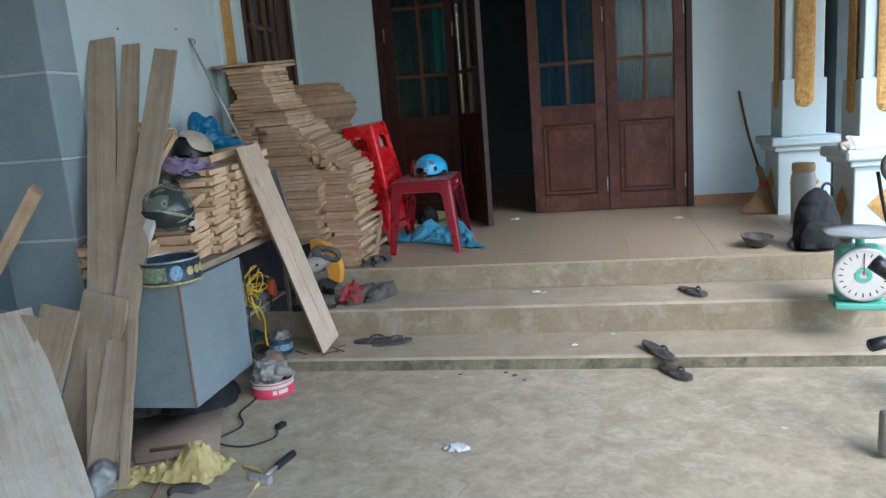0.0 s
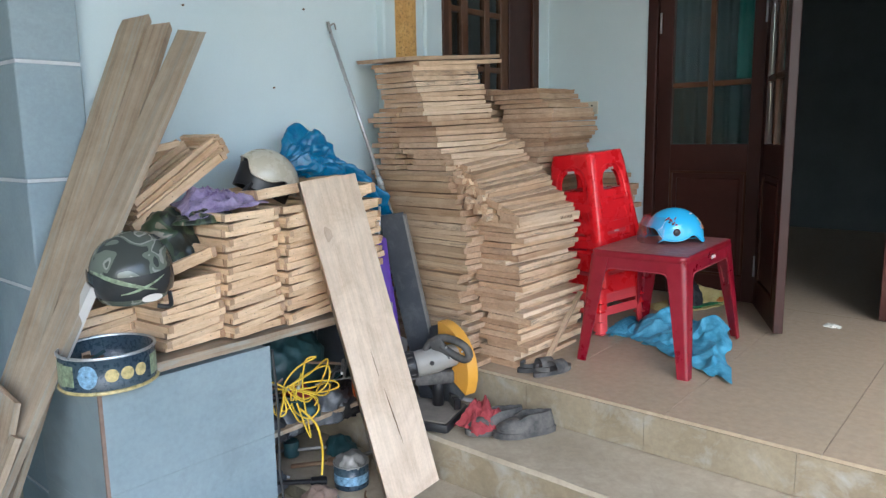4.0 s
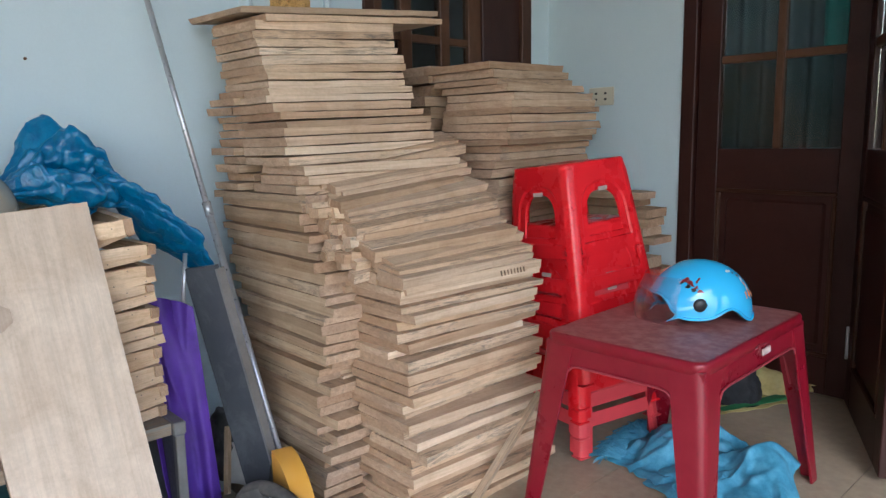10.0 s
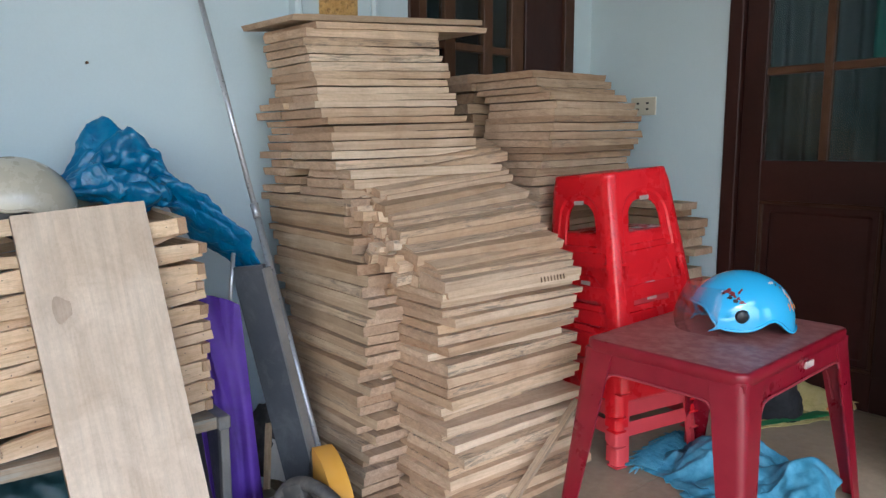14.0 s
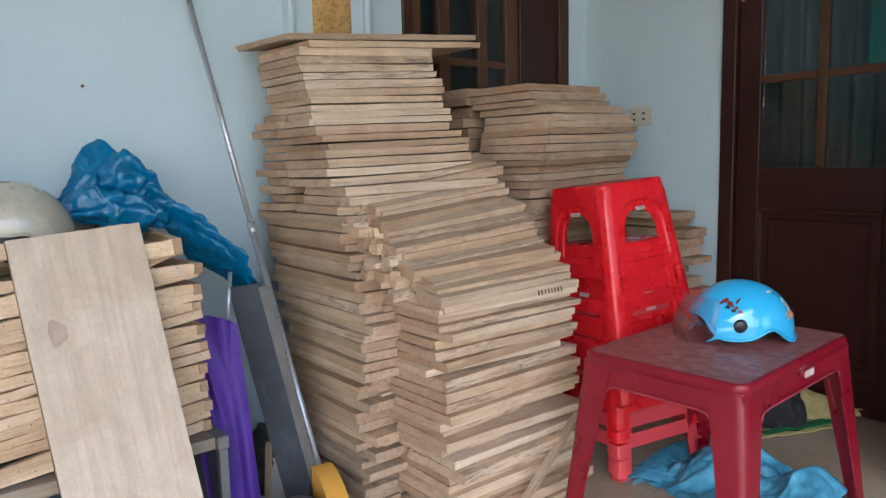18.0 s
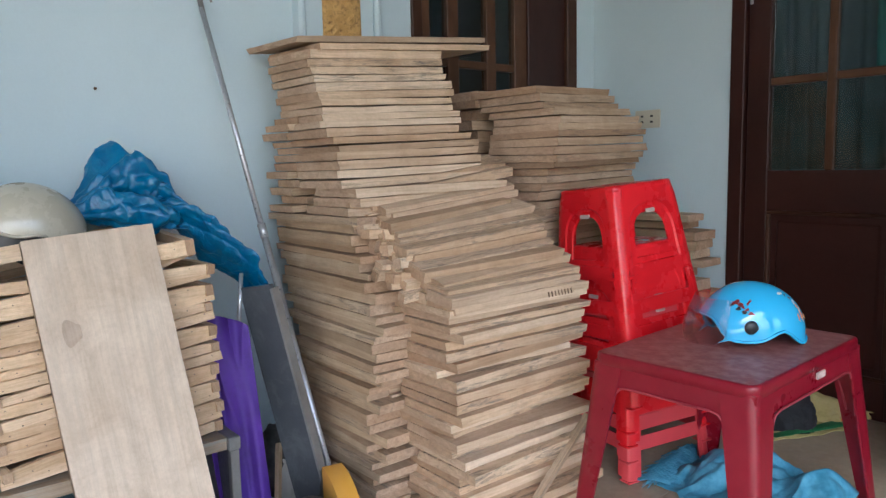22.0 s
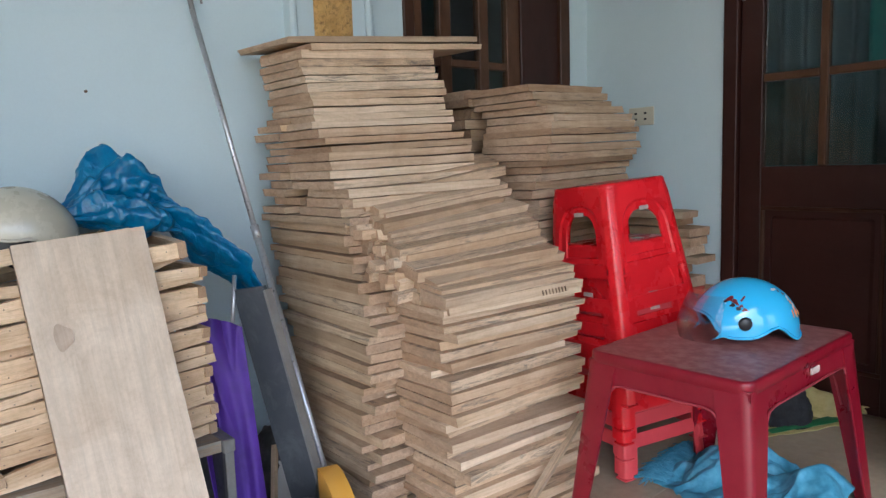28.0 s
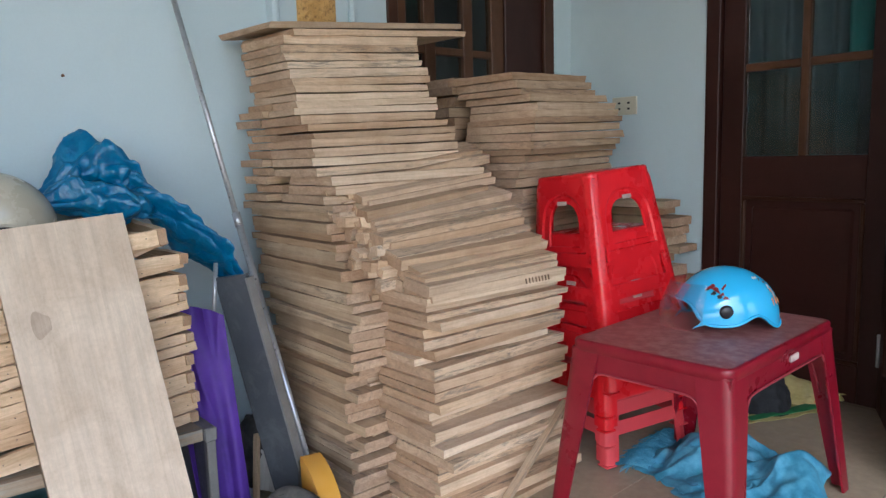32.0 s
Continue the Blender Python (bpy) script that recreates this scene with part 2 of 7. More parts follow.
# same door wood, lightened for the daylight on the right-hand leaves
M["door_lit"] = wood("lit_red_brown_wood", (0.125, 0.052, 0.040), (0.070, 0.027, 0.021), 0.15, 0.7, 0.42, (0.17, 0.09, 0.07), 0.5, False, 0.7, 0.6)
M["door_dark"] = wood("dark_brown_wood", (0.07, 0.032, 0.019), (0.045, 0.02, 0.012), 0.15, 0.7, 0.4)
M["muntin"] = wood("brown_wood_bar", (0.125, 0.062, 0.034), (0.075, 0.036, 0.02), 0.15, 0.7, 0.4)
M["glass_blue"] = clear("blue_green_window_glass", (0.35, 0.62, 0.72), 0.12)
M["glass_dark"] = clear("dim_window_glass", (0.55, 0.62, 0.62), 0.1)
# indoor gloom is part of this dark plaster colour
M["room"] = surface("gloom_toned_plaster", (0.12, 0.15, 0.16), (0.16, 0.19, 0.2), 0.9)
M["curtain"] = surface("dark_blue_cloth", (0.022, 0.058, 0.095), (0.036, 0.085, 0.13), 0.9, 12, 200, 0.3)
M["curtain_green"] = surface("green_curtain_cloth", (0.04, 0.3, 0.26), (0.07, 0.4, 0.34), 0.9, 12, 200, 0.3)
M["curtain_grey"] = surface("grey_curtain_cloth", (0.06, 0.11, 0.115), (0.09, 0.155, 0.16), 0.9, 12, 200, 0.3)
M["sawn"] = wood("rough_sawn_board", (0.755, 0.62, 0.468), (0.545, 0.425, 0.305), 1.0, 1.0, 0.8, (0.11, 0.10, 0.09), 0.75, True, 1.0, 0.3)
# older boards; the darker tone also carries shade for the corner stacks
M["sawn_old_shaded"] = wood("weathered_shaded_board", (0.545, 0.433, 0.312), (0.385, 0.29, 0.199), 0.95, 1.0, 0.85, (0.12, 0.10, 0.09), 0.6, True, 1.0, 0.3)
M["end_grain"] = wood("rough_end_grain", (0.56, 0.425, 0.31), (0.40, 0.29, 0.205), 0.9, 1.4, 0.9, (0.18, 0.14, 0.11), 0.4, True, 0.6, 0.3)
M["pine"] = wood("fresh_pine", (0.82, 0.655, 0.465), (0.66, 0.485, 0.31), 0.6, 0.8, 0.65, (0.40, 0.26, 0.15), 0.35)
M["board"] = wood("pale_wide_board", (0.73, 0.60, 0.465), (0.585, 0.475, 0.362), 0.0, 1.0, 0.75, (0.52, 0.425, 0.325), 0.45, False, 0.8, 0.3)
M["knot"] = wood("brown_board_knot", (0.54, 0.43, 0.33), (0.43, 0.335, 0.25), 0.0, 3.0, 0.8)
M["plank_grey"] = wood("grey_brown_plank", (0.45, 0.37, 0.28), (0.31, 0.25, 0.185), 0.35, 0.6, 0.8, (0.33, 0.35, 0.31), 0.6, False)
M["ply"] = wood("pale_plywood", (0.50, 0.455, 0.385), (0.39, 0.34, 0.28), 0.2, 0.6, 0.75, (0.40, 0.43, 0.39), 0.7, False, 0.7)
M["table"] = glossy("dusty_crimson_plastic", (0.215, 0.004, 0.016), 0.30, 0.10, (0.27, 0.03, 0.04), 0.2, scale=11)
M["table_top"] = glossy("scuffed_crimson_plastic", (0.29, 0.078, 0.073), 0.42, 0.2, (0.43, 0.265, 0.225), 0.75, scale=32)
# worn bead, lightened further for the highlight along the table's edge
M["table_edge"] = glossy("worn_crimson_highlight", (0.34, 0.045, 0.06), 0.4, 0.15)
M["saw_dusty"] = glossy("dusty_dark_plastic", (0.050, 0.048, 0.046), 0.6, 0.2, (0.17, 0.15, 0.13), 0.55, scale=16)
M["stool"] = glossy("bright_red_plastic", (0.70, 0.012, 0.018), 0.25, 0.06)
M["stool_pale"] = glossy("faded_red_plastic", (0.62, 0.06, 0.07), 0.35, 0.06)
M["label"] = glossy("pale_worn_label", (0.55, 0.42, 0.38), 0.6, 0.3)
M["helmet"] = glossy("sky_blue_helmet_paint", (0.07, 0.46, 0.80), 0.14, 0.03, coat=0.6)
M["cream"] = glossy("cream_helmet_paint", (0.52, 0.47, 0.36), 0.25, 0.06, coat=0.4)
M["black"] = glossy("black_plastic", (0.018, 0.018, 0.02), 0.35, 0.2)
M["black_cloth"] = surface("black_bag_cloth", (0.010, 0.011, 0.014), (0.02, 0.021, 0.025), 0.85, 12, 160, 0.3)
M["rubber"] = glossy("dusty_dark_rubber", (0.055, 0.053, 0.052), 0.75, 0.3, (0.17, 0.155, 0.135), 0.65, scale=16)
M["decal_red"] = glossy("dark_red_decal", (0.20, 0.018, 0.02), 0.35)
M["decal_orange"] = glossy("orange_decal", (0.75, 0.25, 0.05), 0.3)
M["visor"] = clear("red_tinted_visor", (0.95, 0.55, 0.58), 0.08, 0.0, 0.4)
M["bag"] = crinkled("blue_plastic_film", (0.006, 0.105, 0.245), (0.014, 0.165, 0.33), 0.30)
M["tarp"] = glossy("woven_blue_sack", (0.065, 0.275, 0.42), 0.6, 0.22, (0.16, 0.37, 0.49), 0.5, scale=30)
M["violet"] = glossy("violet_cloth", (0.10, 0.035, 0.30), 0.6, 0.25)
M["mauve"] = glossy("mauve_plastic_film", (0.27, 0.20, 0.37), 0.3, 0.35, (0.42, 0.38, 0.46), 0.5, scale=20)
M["red_cloth"] = surface("faded_red_cloth", (0.26, 0.028, 0.038), (0.36, 0.06, 0.065), 0.9, 30, 250, 0.5)
M["yellow_cloth"] = glossy("yellow_woven_sack", (0.52, 0.43, 0.16), 0.6, 0.25, (0.42, 0.38, 0.24), 0.5, scale=24)
M["lockpaint"] = surface("blue_grey_sheet_metal", (0.24, 0.305, 0.335), (0.30, 0.365, 0.39), 0.42, 2, 60, 0.04, (0.17, 0.20, 0.22), 0.55, spec=0.5, dirt_scale=5)
M["rust"] = surface("rusty_edge", (0.2, 0.13, 0.1), (0.3, 0.22, 0.17), 0.8, 20, 150, 0.3)
M["slate"] = surface("scratched_black_panel", (0.058, 0.064, 0.075), (0.095, 0.103, 0.116), 0.42, 6, 120, 0.08, (0.19, 0.195, 0.20), 0.5, dirt_scale=14)
M["steel"] = surface("worn_bare_steel", (0.50, 0.51, 0.52), (0.62, 0.63, 0.64), 0.34, 8, 120, 0.0, metal=0.62)
M["grey_metal"] = surface("dull_grey_metal", (0.24, 0.23, 0.22), (0.36, 0.35, 0.33), 0.5, 10, 120, 0.1, metal=0.4)
M["saw_grey"] = glossy("grey_cast_housing", (0.30, 0.29, 0.27), 0.5, 0.15, (0.22, 0.18, 0.14), 0.5)
M["grey_dust"] = surface("dusty_grey_plate", (0.20, 0.175, 0.145), (0.27, 0.24, 0.2), 0.85, 14, 120, 0.3, (0.10, 0.09, 0.08), 0.4)
M["saw_yellow"] = glossy("yellow_guard_paint", (0.72, 0.36, 0.04), 0.4, 0.12, (0.4, 0.25, 0.1), 0.35)
M["cord"] = glossy("yellow_cord", (0.66, 0.45, 0.03), 0.45)
M["black_cord"] = glossy("black_cord", (0.03, 0.03, 0.03), 0.5)
def camo(name, shades):
    m, t, b = node_mat(name)
    geo = t.nodes.new("ShaderNodeNewGeometry")
    n1 = nd(t, "TexNoise", Scale=9.0, Detail=1.5, Roughness=0.4, Distortion=1.6)
    t.links.new(geo.outputs["Position"], n1.inputs["Vector"])
    r = ramp(t, shades)
    r.color_ramp.interpolation = 'CONSTANT'
    t.links.new(n1.outputs[0], r.inputs[0])
    t.links.new(r.outputs[0], b.inputs["Base Color"])
    b.inputs["Roughness"].default_value = 0.4
    return m


M["print_green"] = glossy("green_sack_print", (0.03, 0.17, 0.06), 0.6, 0.25)
M["camo_green"] = camo("camouflage_print", [(0.0, (0.02, 0.024, 0.02)), (0.42, (0.045, 0.065, 0.035)), (0.52, (0.20, 0.17, 0.12)), (0.57, (0.03, 0.03, 0.025))])
M["camo_shell"] = camo("camouflage_helmet_print", [(0.0, (0.06, 0.066, 0.06)), (0.42, (0.16, 0.18, 0.145)), (0.52, (0.31, 0.32, 0.28)), (0.57, (0.10, 0.115, 0.095))])
M["camo_shell"].node_tree.nodes["Principled BSDF"].inputs["Roughness"].default_value = 0.22
M["smoke"] = glossy("smoked_visor", (0.035, 0.038, 0.04), 0.12, 0.15)
M["tin_navy"] = surface("printed_navy_tin", (0.02, 0.035, 0.06), (0.05, 0.08, 0.10), 0.3, 10, 90, 0.03)
M["tin_green"] = glossy("pale_green_print", (0.25, 0.31, 0.20), 0.35, 0.5, scale=60)
M["tin_yellow"] = glossy("yellow_print", (0.50, 0.41, 0.18), 0.3, 0.3, scale=60)
M["tin_pale"] = glossy("pale_blue_print", (0.20, 0.34, 0.48), 0.3, 0.5, scale=70)
M["pink"] = glossy("pink_red_tin_paint", (0.62, 0.06, 0.12), 0.35, 0.1)
M["white"] = glossy("off_white_plastic", (0.62, 0.60, 0.56), 0.4, 0.06)
M["plate"] = glossy("ivory_plate", (0.60, 0.56, 0.44), 0.4, 0.05)
M["scale_green"] = glossy("mint_green_enamel", (0.13, 0.42, 0.33), 0.35, 0.1)
M["straw"] = wood("dry_broom_straw", (0.58, 0.42, 0.24), (0.42, 0.28, 0.14), 0.4, 1.0, 0.9)
M["stick"] = wood("old_brown_stick", (0.20, 0.13, 0.08), (0.12, 0.08, 0.05), 0.3)
M["leaf"] = glossy("leaf_green", (0.05, 0.13, 0.035), 0.5, 0.5, scale=5)
M["bark"] = surface("dark_bark", (0.07, 0.05, 0.035), (0.12, 0.09, 0.06), 0.95)
M["film_grey"] = glossy("dusty_clear_film", (0.24, 0.25, 0.25), 0.3, 0.3)
M["hardboard"] = wood("pinkish_hardboard", (0.40, 0.31, 0.245), (0.33, 0.25, 0.195), 0.0, 0.4, 0.8, (0.28, 0.23, 0.19), 0.5, False, 0.5, 0.1)
M["paper"] = glossy("litter_paper", (0.6, 0.58, 0.5), 0.8)
M["orange"] = glossy("orange_red_plastic", (0.55, 0.10, 0.02), 0.4)
M["teal"] = glossy("teal_dark_plastic", (0.022, 0.060, 0.066), 0.45, 0.35)


# ---- mesh helpers ----
def mesh_of(bm, name="m", smooth=None):
    me = bpy.data.meshes.new(name)
    if smooth is not None:
        for fc in bm.faces:
            fc.smooth = True
        for e in bm.edges:
            if len(e.link_faces) == 2 and e.calc_face_angle(0) > radians(smooth):
                e.smooth = False
    bm.to_mesh(me)
    bm.free()
    return me


def part(name, bm, material, parent=None, label="", m=None, smooth=None):
    me = bm if isinstance(bm, bpy.types.Mesh) else mesh_of(bm, name, smooth)
    if not me.materials:
        me.materials.append(M[material])
    ob = new(name, me)
    if parent is not None:
        ob.parent = parent
    if m is not None:
        ob.matrix_basis = m
    if label:
        tagged(ob, label)
    return ob


def empty(name, m, label, category, group="", kind=""):
    e = new(name)
    e.matrix_basis = m
    return tagged(e, label, category, group, kind)


def box(sx, sy, sz, bevel=0.0, cx=0, cy=0, cz=0, segs=1, bm=None, m=None):
    out = bm or bmesh.new()
    tmp = bmesh.new()
    bmesh.ops.create_cube(tmp, size=1.0, matrix=Matrix.LocRotScale((cx, cy, cz), None, (sx, sy, sz)))
    if bevel > 0:
        bmesh.ops.bevel(tmp, geom=tmp.edges[:], offset=bevel, segments=segs, affect='EDGES', profile=0.5)
    if m is not None:
        tmp.transform(m)
    me = bpy.data.meshes.new("tmp")
    tmp.to_mesh(me)
    tmp.free()
    out.from_mesh(me)
    bpy.data.meshes.remove(me)
    return out


def span(x0, x1, y0, y1, z0, z1, bevel=0.0, bm=None, segs=1):
    return box(x1 - x0, y1 - y0, z1 - z0, bevel, (x0 + x1) / 2, (y0 + y1) / 2, (z0 + z1) / 2, segs, bm)


def lathe(profile, n=28, bm=None, m=None, cap=True):
    """Turns a profile of (radius, height) round z."""
    out = bm or bmesh.new()
    rings = []
    for r, z in profile:
        ring = []
        for i in range(n):
            a = 2 * math.pi * i / n
            v = Vector((r * math.cos(a), r * math.sin(a), z))
            ring.append(out.verts.new(m @ v if m is not None else v))
        rings.append(ring)
    for a, b in zip(rings, rings[1:]):
        for i in range(n):
            out.faces.new((a[i], a[(i + 1) % n], b[(i + 1) % n], b[i]))
    if cap:
        out.faces.new(rings[0][::-1])
        out.faces.new(rings[-1])
    return out


def tube(points, radius, n=8, bm=None, steps=6, closed=False, taper=1.0):
    """A round bar along a smooth line."""
    out = bm or bmesh.new()
    pts = [Vector(p) for p in points]
    line = []
    if steps > 1 and len(pts) > 2:
        for i in range(len(pts) - 1):
            p0, p1, p2, p3 = pts[max(i - 1, 0)], pts[i], pts[i + 1], pts[min(i + 2, len(pts) - 1)]
            for s in range(steps):
                u = s / steps
                line.append(0.5 * (2 * p1 + (p2 - p0) * u + (2 * p0 - 5 * p1 + 4 * p2 - p3) * u * u + (3 * p1 - p0 - 3 * p2 + p3) * u ** 3))
        line.append(pts[-1])
    else:
        line = pts
    rings = []
    up = Vector((0.31, 0.17, 0.93))
    for i, p in enumerate(line):
        d = (line[min(i + 1, len(line) - 1)] - line[max(i - 1, 0)]).normalized()
        s = d.cross(up)
        if s.length < 1e-3:
            s = d.cross(Vector((1, 0, 0)))
        s.normalize()
        w = s.cross(d)
        r = radius * (1 + (taper - 1) * i / max(1, len(line) - 1))
        rings.append([out.verts.new(p + r * (math.cos(2 * math.pi * k / n) * s + math.sin(2 * math.pi * k / n) * w)) for k in range(n)])
    for a, b in zip(rings, rings[1:]):
        for k in range(n):
            out.faces.new((a[k], a[(k + 1) % n], b[(k + 1) % n], b[k]))
    out.faces.new(rings[0][::-1])
    out.faces.new(rings[-1])
    return out


def shell(fn, nu, nv, thick=0.0, wrap=False):
    """A sheet from fn(u, v), u and v from 0 to 1, given a thickness."""
    bm = bmesh.new()
    g = [[bm.verts.new(fn(i / nu, j / nv)) for j in range(nv + 1)] for i in range(nu + (0 if wrap else 1))]
    for i in range(nu):
        for j in range(nv):
            a, b = g[i], g[(i + 1) % len(g)]
            bm.faces.new((a[j], b[j], b[j + 1], a[j + 1]))
    if thick:
        bmesh.ops.recalc_face_normals(bm, faces=bm.faces[:])
        bmesh.ops.solidify(bm, geom=bm.faces[:], thickness=thick)
    return bm


def ridge(p):
    """Sharp folds: high along creases."""
    return 1 - 2.4 * abs(noise.noise(p)) ** 0.8


def crumple(v, amp, scale, seed=0):
    p = Vector(v) * scale + Vector((seed * 3.1, seed * 1.7, seed * 0.9))
    a = noise.noise(p)
    b = noise.noise(p * 2.3 + Vector((5, 1, 2)))
    c = abs(noise.noise(p * 1.4 + Vector((9, 4, 7))))
    return amp * (a * 0.6 + b * 0.3 + (0.5 - c) * 0.9)


def heap(name, c, size, mat, amp=0.03, scale=8.0, seed=1, parent=None, label="", segs=40, pointy=1.0):
    """A crumpled cloth or bag: a dome with sharp folds, resting on its base."""
    bm = bmesh.new()
    bmesh.ops.create_icosphere(bm, subdivisions=5 if segs > 30 else 4, radius=1.0)
    for v in bm.verts:
        d = v.co.copy()
        p = Vector((d.x * size[0] / 2, d.y * size[1] / 2, max(d.z, -0.25) * size[2]))
        if d.z > 0:
            p.z = size[2] * d.z ** pointy
        k = crumple(p, amp, scale, seed) + crumple(p, amp * 0.45, scale * 2.6, seed + 3)
        p += d * k
        p.z = max(p.z, 0.002 + 0.004 * noise.noise(p * 40))
        v.co = p
    return part(name, bm, mat, parent, label, m=Matrix.Translation(c) if not isinstance(c, Matrix) else c, smooth=50)


def unit_plank(seed):
    """A unit board with a slightly wany, worn outline; scaled to size where it is used."""
    r = random.Random(seed)
    bm = bmesh.new()
    n = 8
    rows = []
    for i in range(n + 1):
        x = -0.5 + i / n
        e = 1.0 if i in (0, n) else 0.45
        wz, wy = r.uniform(-0.035, 0.035), r.uniform(-0.025, 0.025)
        rows.append([bm.verts.new((x + e * r.uniform(-0.009, 0.009), sy * (0.5 + wy * 0.6) + wy * 0.4 + e * r.uniform(-0.014, 0.014), sz * (0.488 - 0.09 * max(0.0, r.uniform(-1.2, 1)) * e) + wz)) for sy, sz in ((-1, -1), (1, -1), (1, 1), (-1, 1))])
    for a, b in zip(rows, rows[1:]):
        for k in range(4):
            bm.faces.new((a[k], b[k], b[(k + 1) % 4], a[(k + 1) % 4]))
    for ends in (rows[0], rows[-1][::-1]):
        bm.faces.new(ends).material_index = 1
    bmesh.ops.recalc_face_normals(bm, faces=bm.faces[:])
    return mesh_of(bm, "plank")


def plank_set(mat, n=6, seed=0):
    out = []
    for i in range(n):
        me = unit_plank(seed + i)
        me.materials.append(M[mat])
        me.materials.append(M["end_grain"])
        out.append(me)
    return out


SAWN, OLD_SHADED, PINE = plank_set("sawn", 7, 1), plank_set("sawn_old_shaded", 6, 20), plank_set("pine", 5, 40)
PLANKGREY, PLY = plank_set("plank_grey", 4, 60), plank_set("ply", 3, 70)


def lay(name, meshes, parent, c, size, rz=0.0, rx=0.0, ry=0.0, label=""):
    """A board of size (length, width, thickness) at c; its length runs along x before it is turned."""
    ob = new(name, rnd.choice(meshes))
    ob.parent = parent
    ob.matrix_basis = pose(*c, rx, ry, rz) @ Matrix.Diagonal((*size, 1))
    if label:
        tagged(ob, label)
    return ob


def between(a, b, width, thick, side):
    """The pose and size of a flat board from a to b; side is the way its width runs."""
    a, b, s = Vector(a), Vector(b), Vector(side)
    x = (b - a).normalized()
    y = (s - x * s.dot(x)).normalized()
    z = x.cross(y)
    m = Matrix((x, y, z)).transposed().to_4x4()
    m.translation = (a + b) / 2
    return m @ Matrix.Diagonal(((b - a).length, width, thick, 1))


# ================= structure =================
def structure(name, bm, mat, label="", cat="", smooth=None):
    ob = part(name, bm, mat, smooth=smooth)
    return tagged(ob, label, cat, kind="structure")


gb = bmesh.new()
for q in (((-80, -80), (80, -80), (80, 80), (-80, 80)),):
    gb.faces.new([gb.verts.new((x, y, 0.05)) for x, y in q])
structure("ground", gb, "concrete", "worn pale concrete yard with whitish scuffs", "ground")


def slab(x0, x1, y0, y1, z0, z1a, z1b, seed, wob=0.006, nx=60):
    """A slab with a worn front edge; its top runs from z1a at the front to z1b at the back."""
    bm = bmesh.new()
    prof = []
    for i in range(nx + 1):
        x = x0 + (x1 - x0) * i / nx
        k = wob * noise.noise(Vector((x * 6, seed, 0))) + wob * 0.6 * noise.noise(Vector((x * 19, seed, 3)))
        prof.append([bm.verts.new(p) for p in ((x, y0 + k, z0), (x, y0 + k * 0.6, z1a - 0.012), (x, y0 + 0.012 + k, z1a + k * 0.3), (x, (y0 + y1) / 2, (z1a + z1b) / 2), (x, y1, z1b))])
    for a, b in zip(prof, prof[1:]):
        for j in range(4):
            fc = bm.faces.new((a[j], b[j], b[j + 1], a[j + 1]))
            fc.material_index = 1 if j == 0 else 0
    return bm


STEP_X0, STEP_X1 = LW, 3.4


def step_ob(name, y0, y1, z0, za, zb, seed, front, label):
    ob = structure(name, slab(STEP_X0, STEP_X1, y0, y1, z0, za, zb, seed), "step", label, "step")
    ob.data.materials.append(M[front])
    return ob


step_ob("step_lower", 4.17, 4.62, 0.03, 0.118, 0.125, 1, "moss", "low concrete step with a mossy crumbling front edge")
step_ob("step_middle", 4.53, 4.99, 0.10, 0.285, 0.292, 2, "riser", "dusty concrete step with a stained yellowish riser")
porch = step_ob("porch_base", 4.905, 6.52, 0.26, 0.4435, 0.4985, 3, "riser", "raised concrete porch with a stained riser")

# side wall with a window opening
def wall_pieces(name, pieces, mat, label):
    bm = bmesh.new()
    for p in pieces:
        span(*p, bm=bm)
    return structure(name, bm, mat, label, "wall")


WY0, WY1, WZ0, WZ1 = 5.49, 6.375, 1.25, 2.75
wall_pieces("wall_west", [(LW - 0.2, LW, 3.6, WY0, 0.03, 3.25), (LW - 0.2, LW, WY1, 6.7, 0.03, 3.25), (LW - 0.2, LW, WY0, WY1, 0.03, WZ0), (LW - 0.2, LW, WY0, WY1, WZ1, 3.25)], "wall", "pale blue limewashed side wall")
DX0, DX1, DZ = -0.302, 2.118, 2.66
wall_pieces("wall_north", [(LW, DX0, DW, 6.7, 0.03, 3.25), (DX1, 2.95, DW, 6.7, 0.03, 3.25), (DX0, DX1, DW, 6.7, DZ, 3.25)], "wall", "pale blue limewashed front wall of the house")
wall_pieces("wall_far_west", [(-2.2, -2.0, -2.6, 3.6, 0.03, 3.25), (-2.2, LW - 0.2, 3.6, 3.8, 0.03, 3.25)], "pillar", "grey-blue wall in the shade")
# unseen wall added behind the viewpoint; its length and grey limit the fill light
wall_pieces("wall_south", [(-2.2, 1.9, -2.8, -2.6, 0.03, 3.25)], "pillar", "unseen grey-blue wall added behind the yard to limit light")
# ceiling, eave and beam are unseen, added to keep skylight off the corner
structure("ceiling", span(-2.2, 3.15, -2.8, 6.7, 3.25, 3.4), "ceil", "unseen dark grey ceiling added to block the sky", "ceiling")
structure("porch_eave", span(3.15, 5.0, 4.5, 6.9, 2.55, 2.67), "ceil", "unseen grey eave added to darken the porch corner", "eave")
structure("porch_beam", span(2.8, 3.05, 4.95, 6.5, 2.72, 3.25), "wall", "unseen pale blue beam added over the porch columns", "beam")
# room behind the door, its dimness put into the plaster colour
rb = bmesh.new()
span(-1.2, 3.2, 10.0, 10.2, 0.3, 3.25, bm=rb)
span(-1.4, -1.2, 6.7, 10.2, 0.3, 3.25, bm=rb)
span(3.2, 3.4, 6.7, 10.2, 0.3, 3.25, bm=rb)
structure("wall_room", rb, "room", "grey-green plaster walls of the hall, gloom in their colour", "wall")
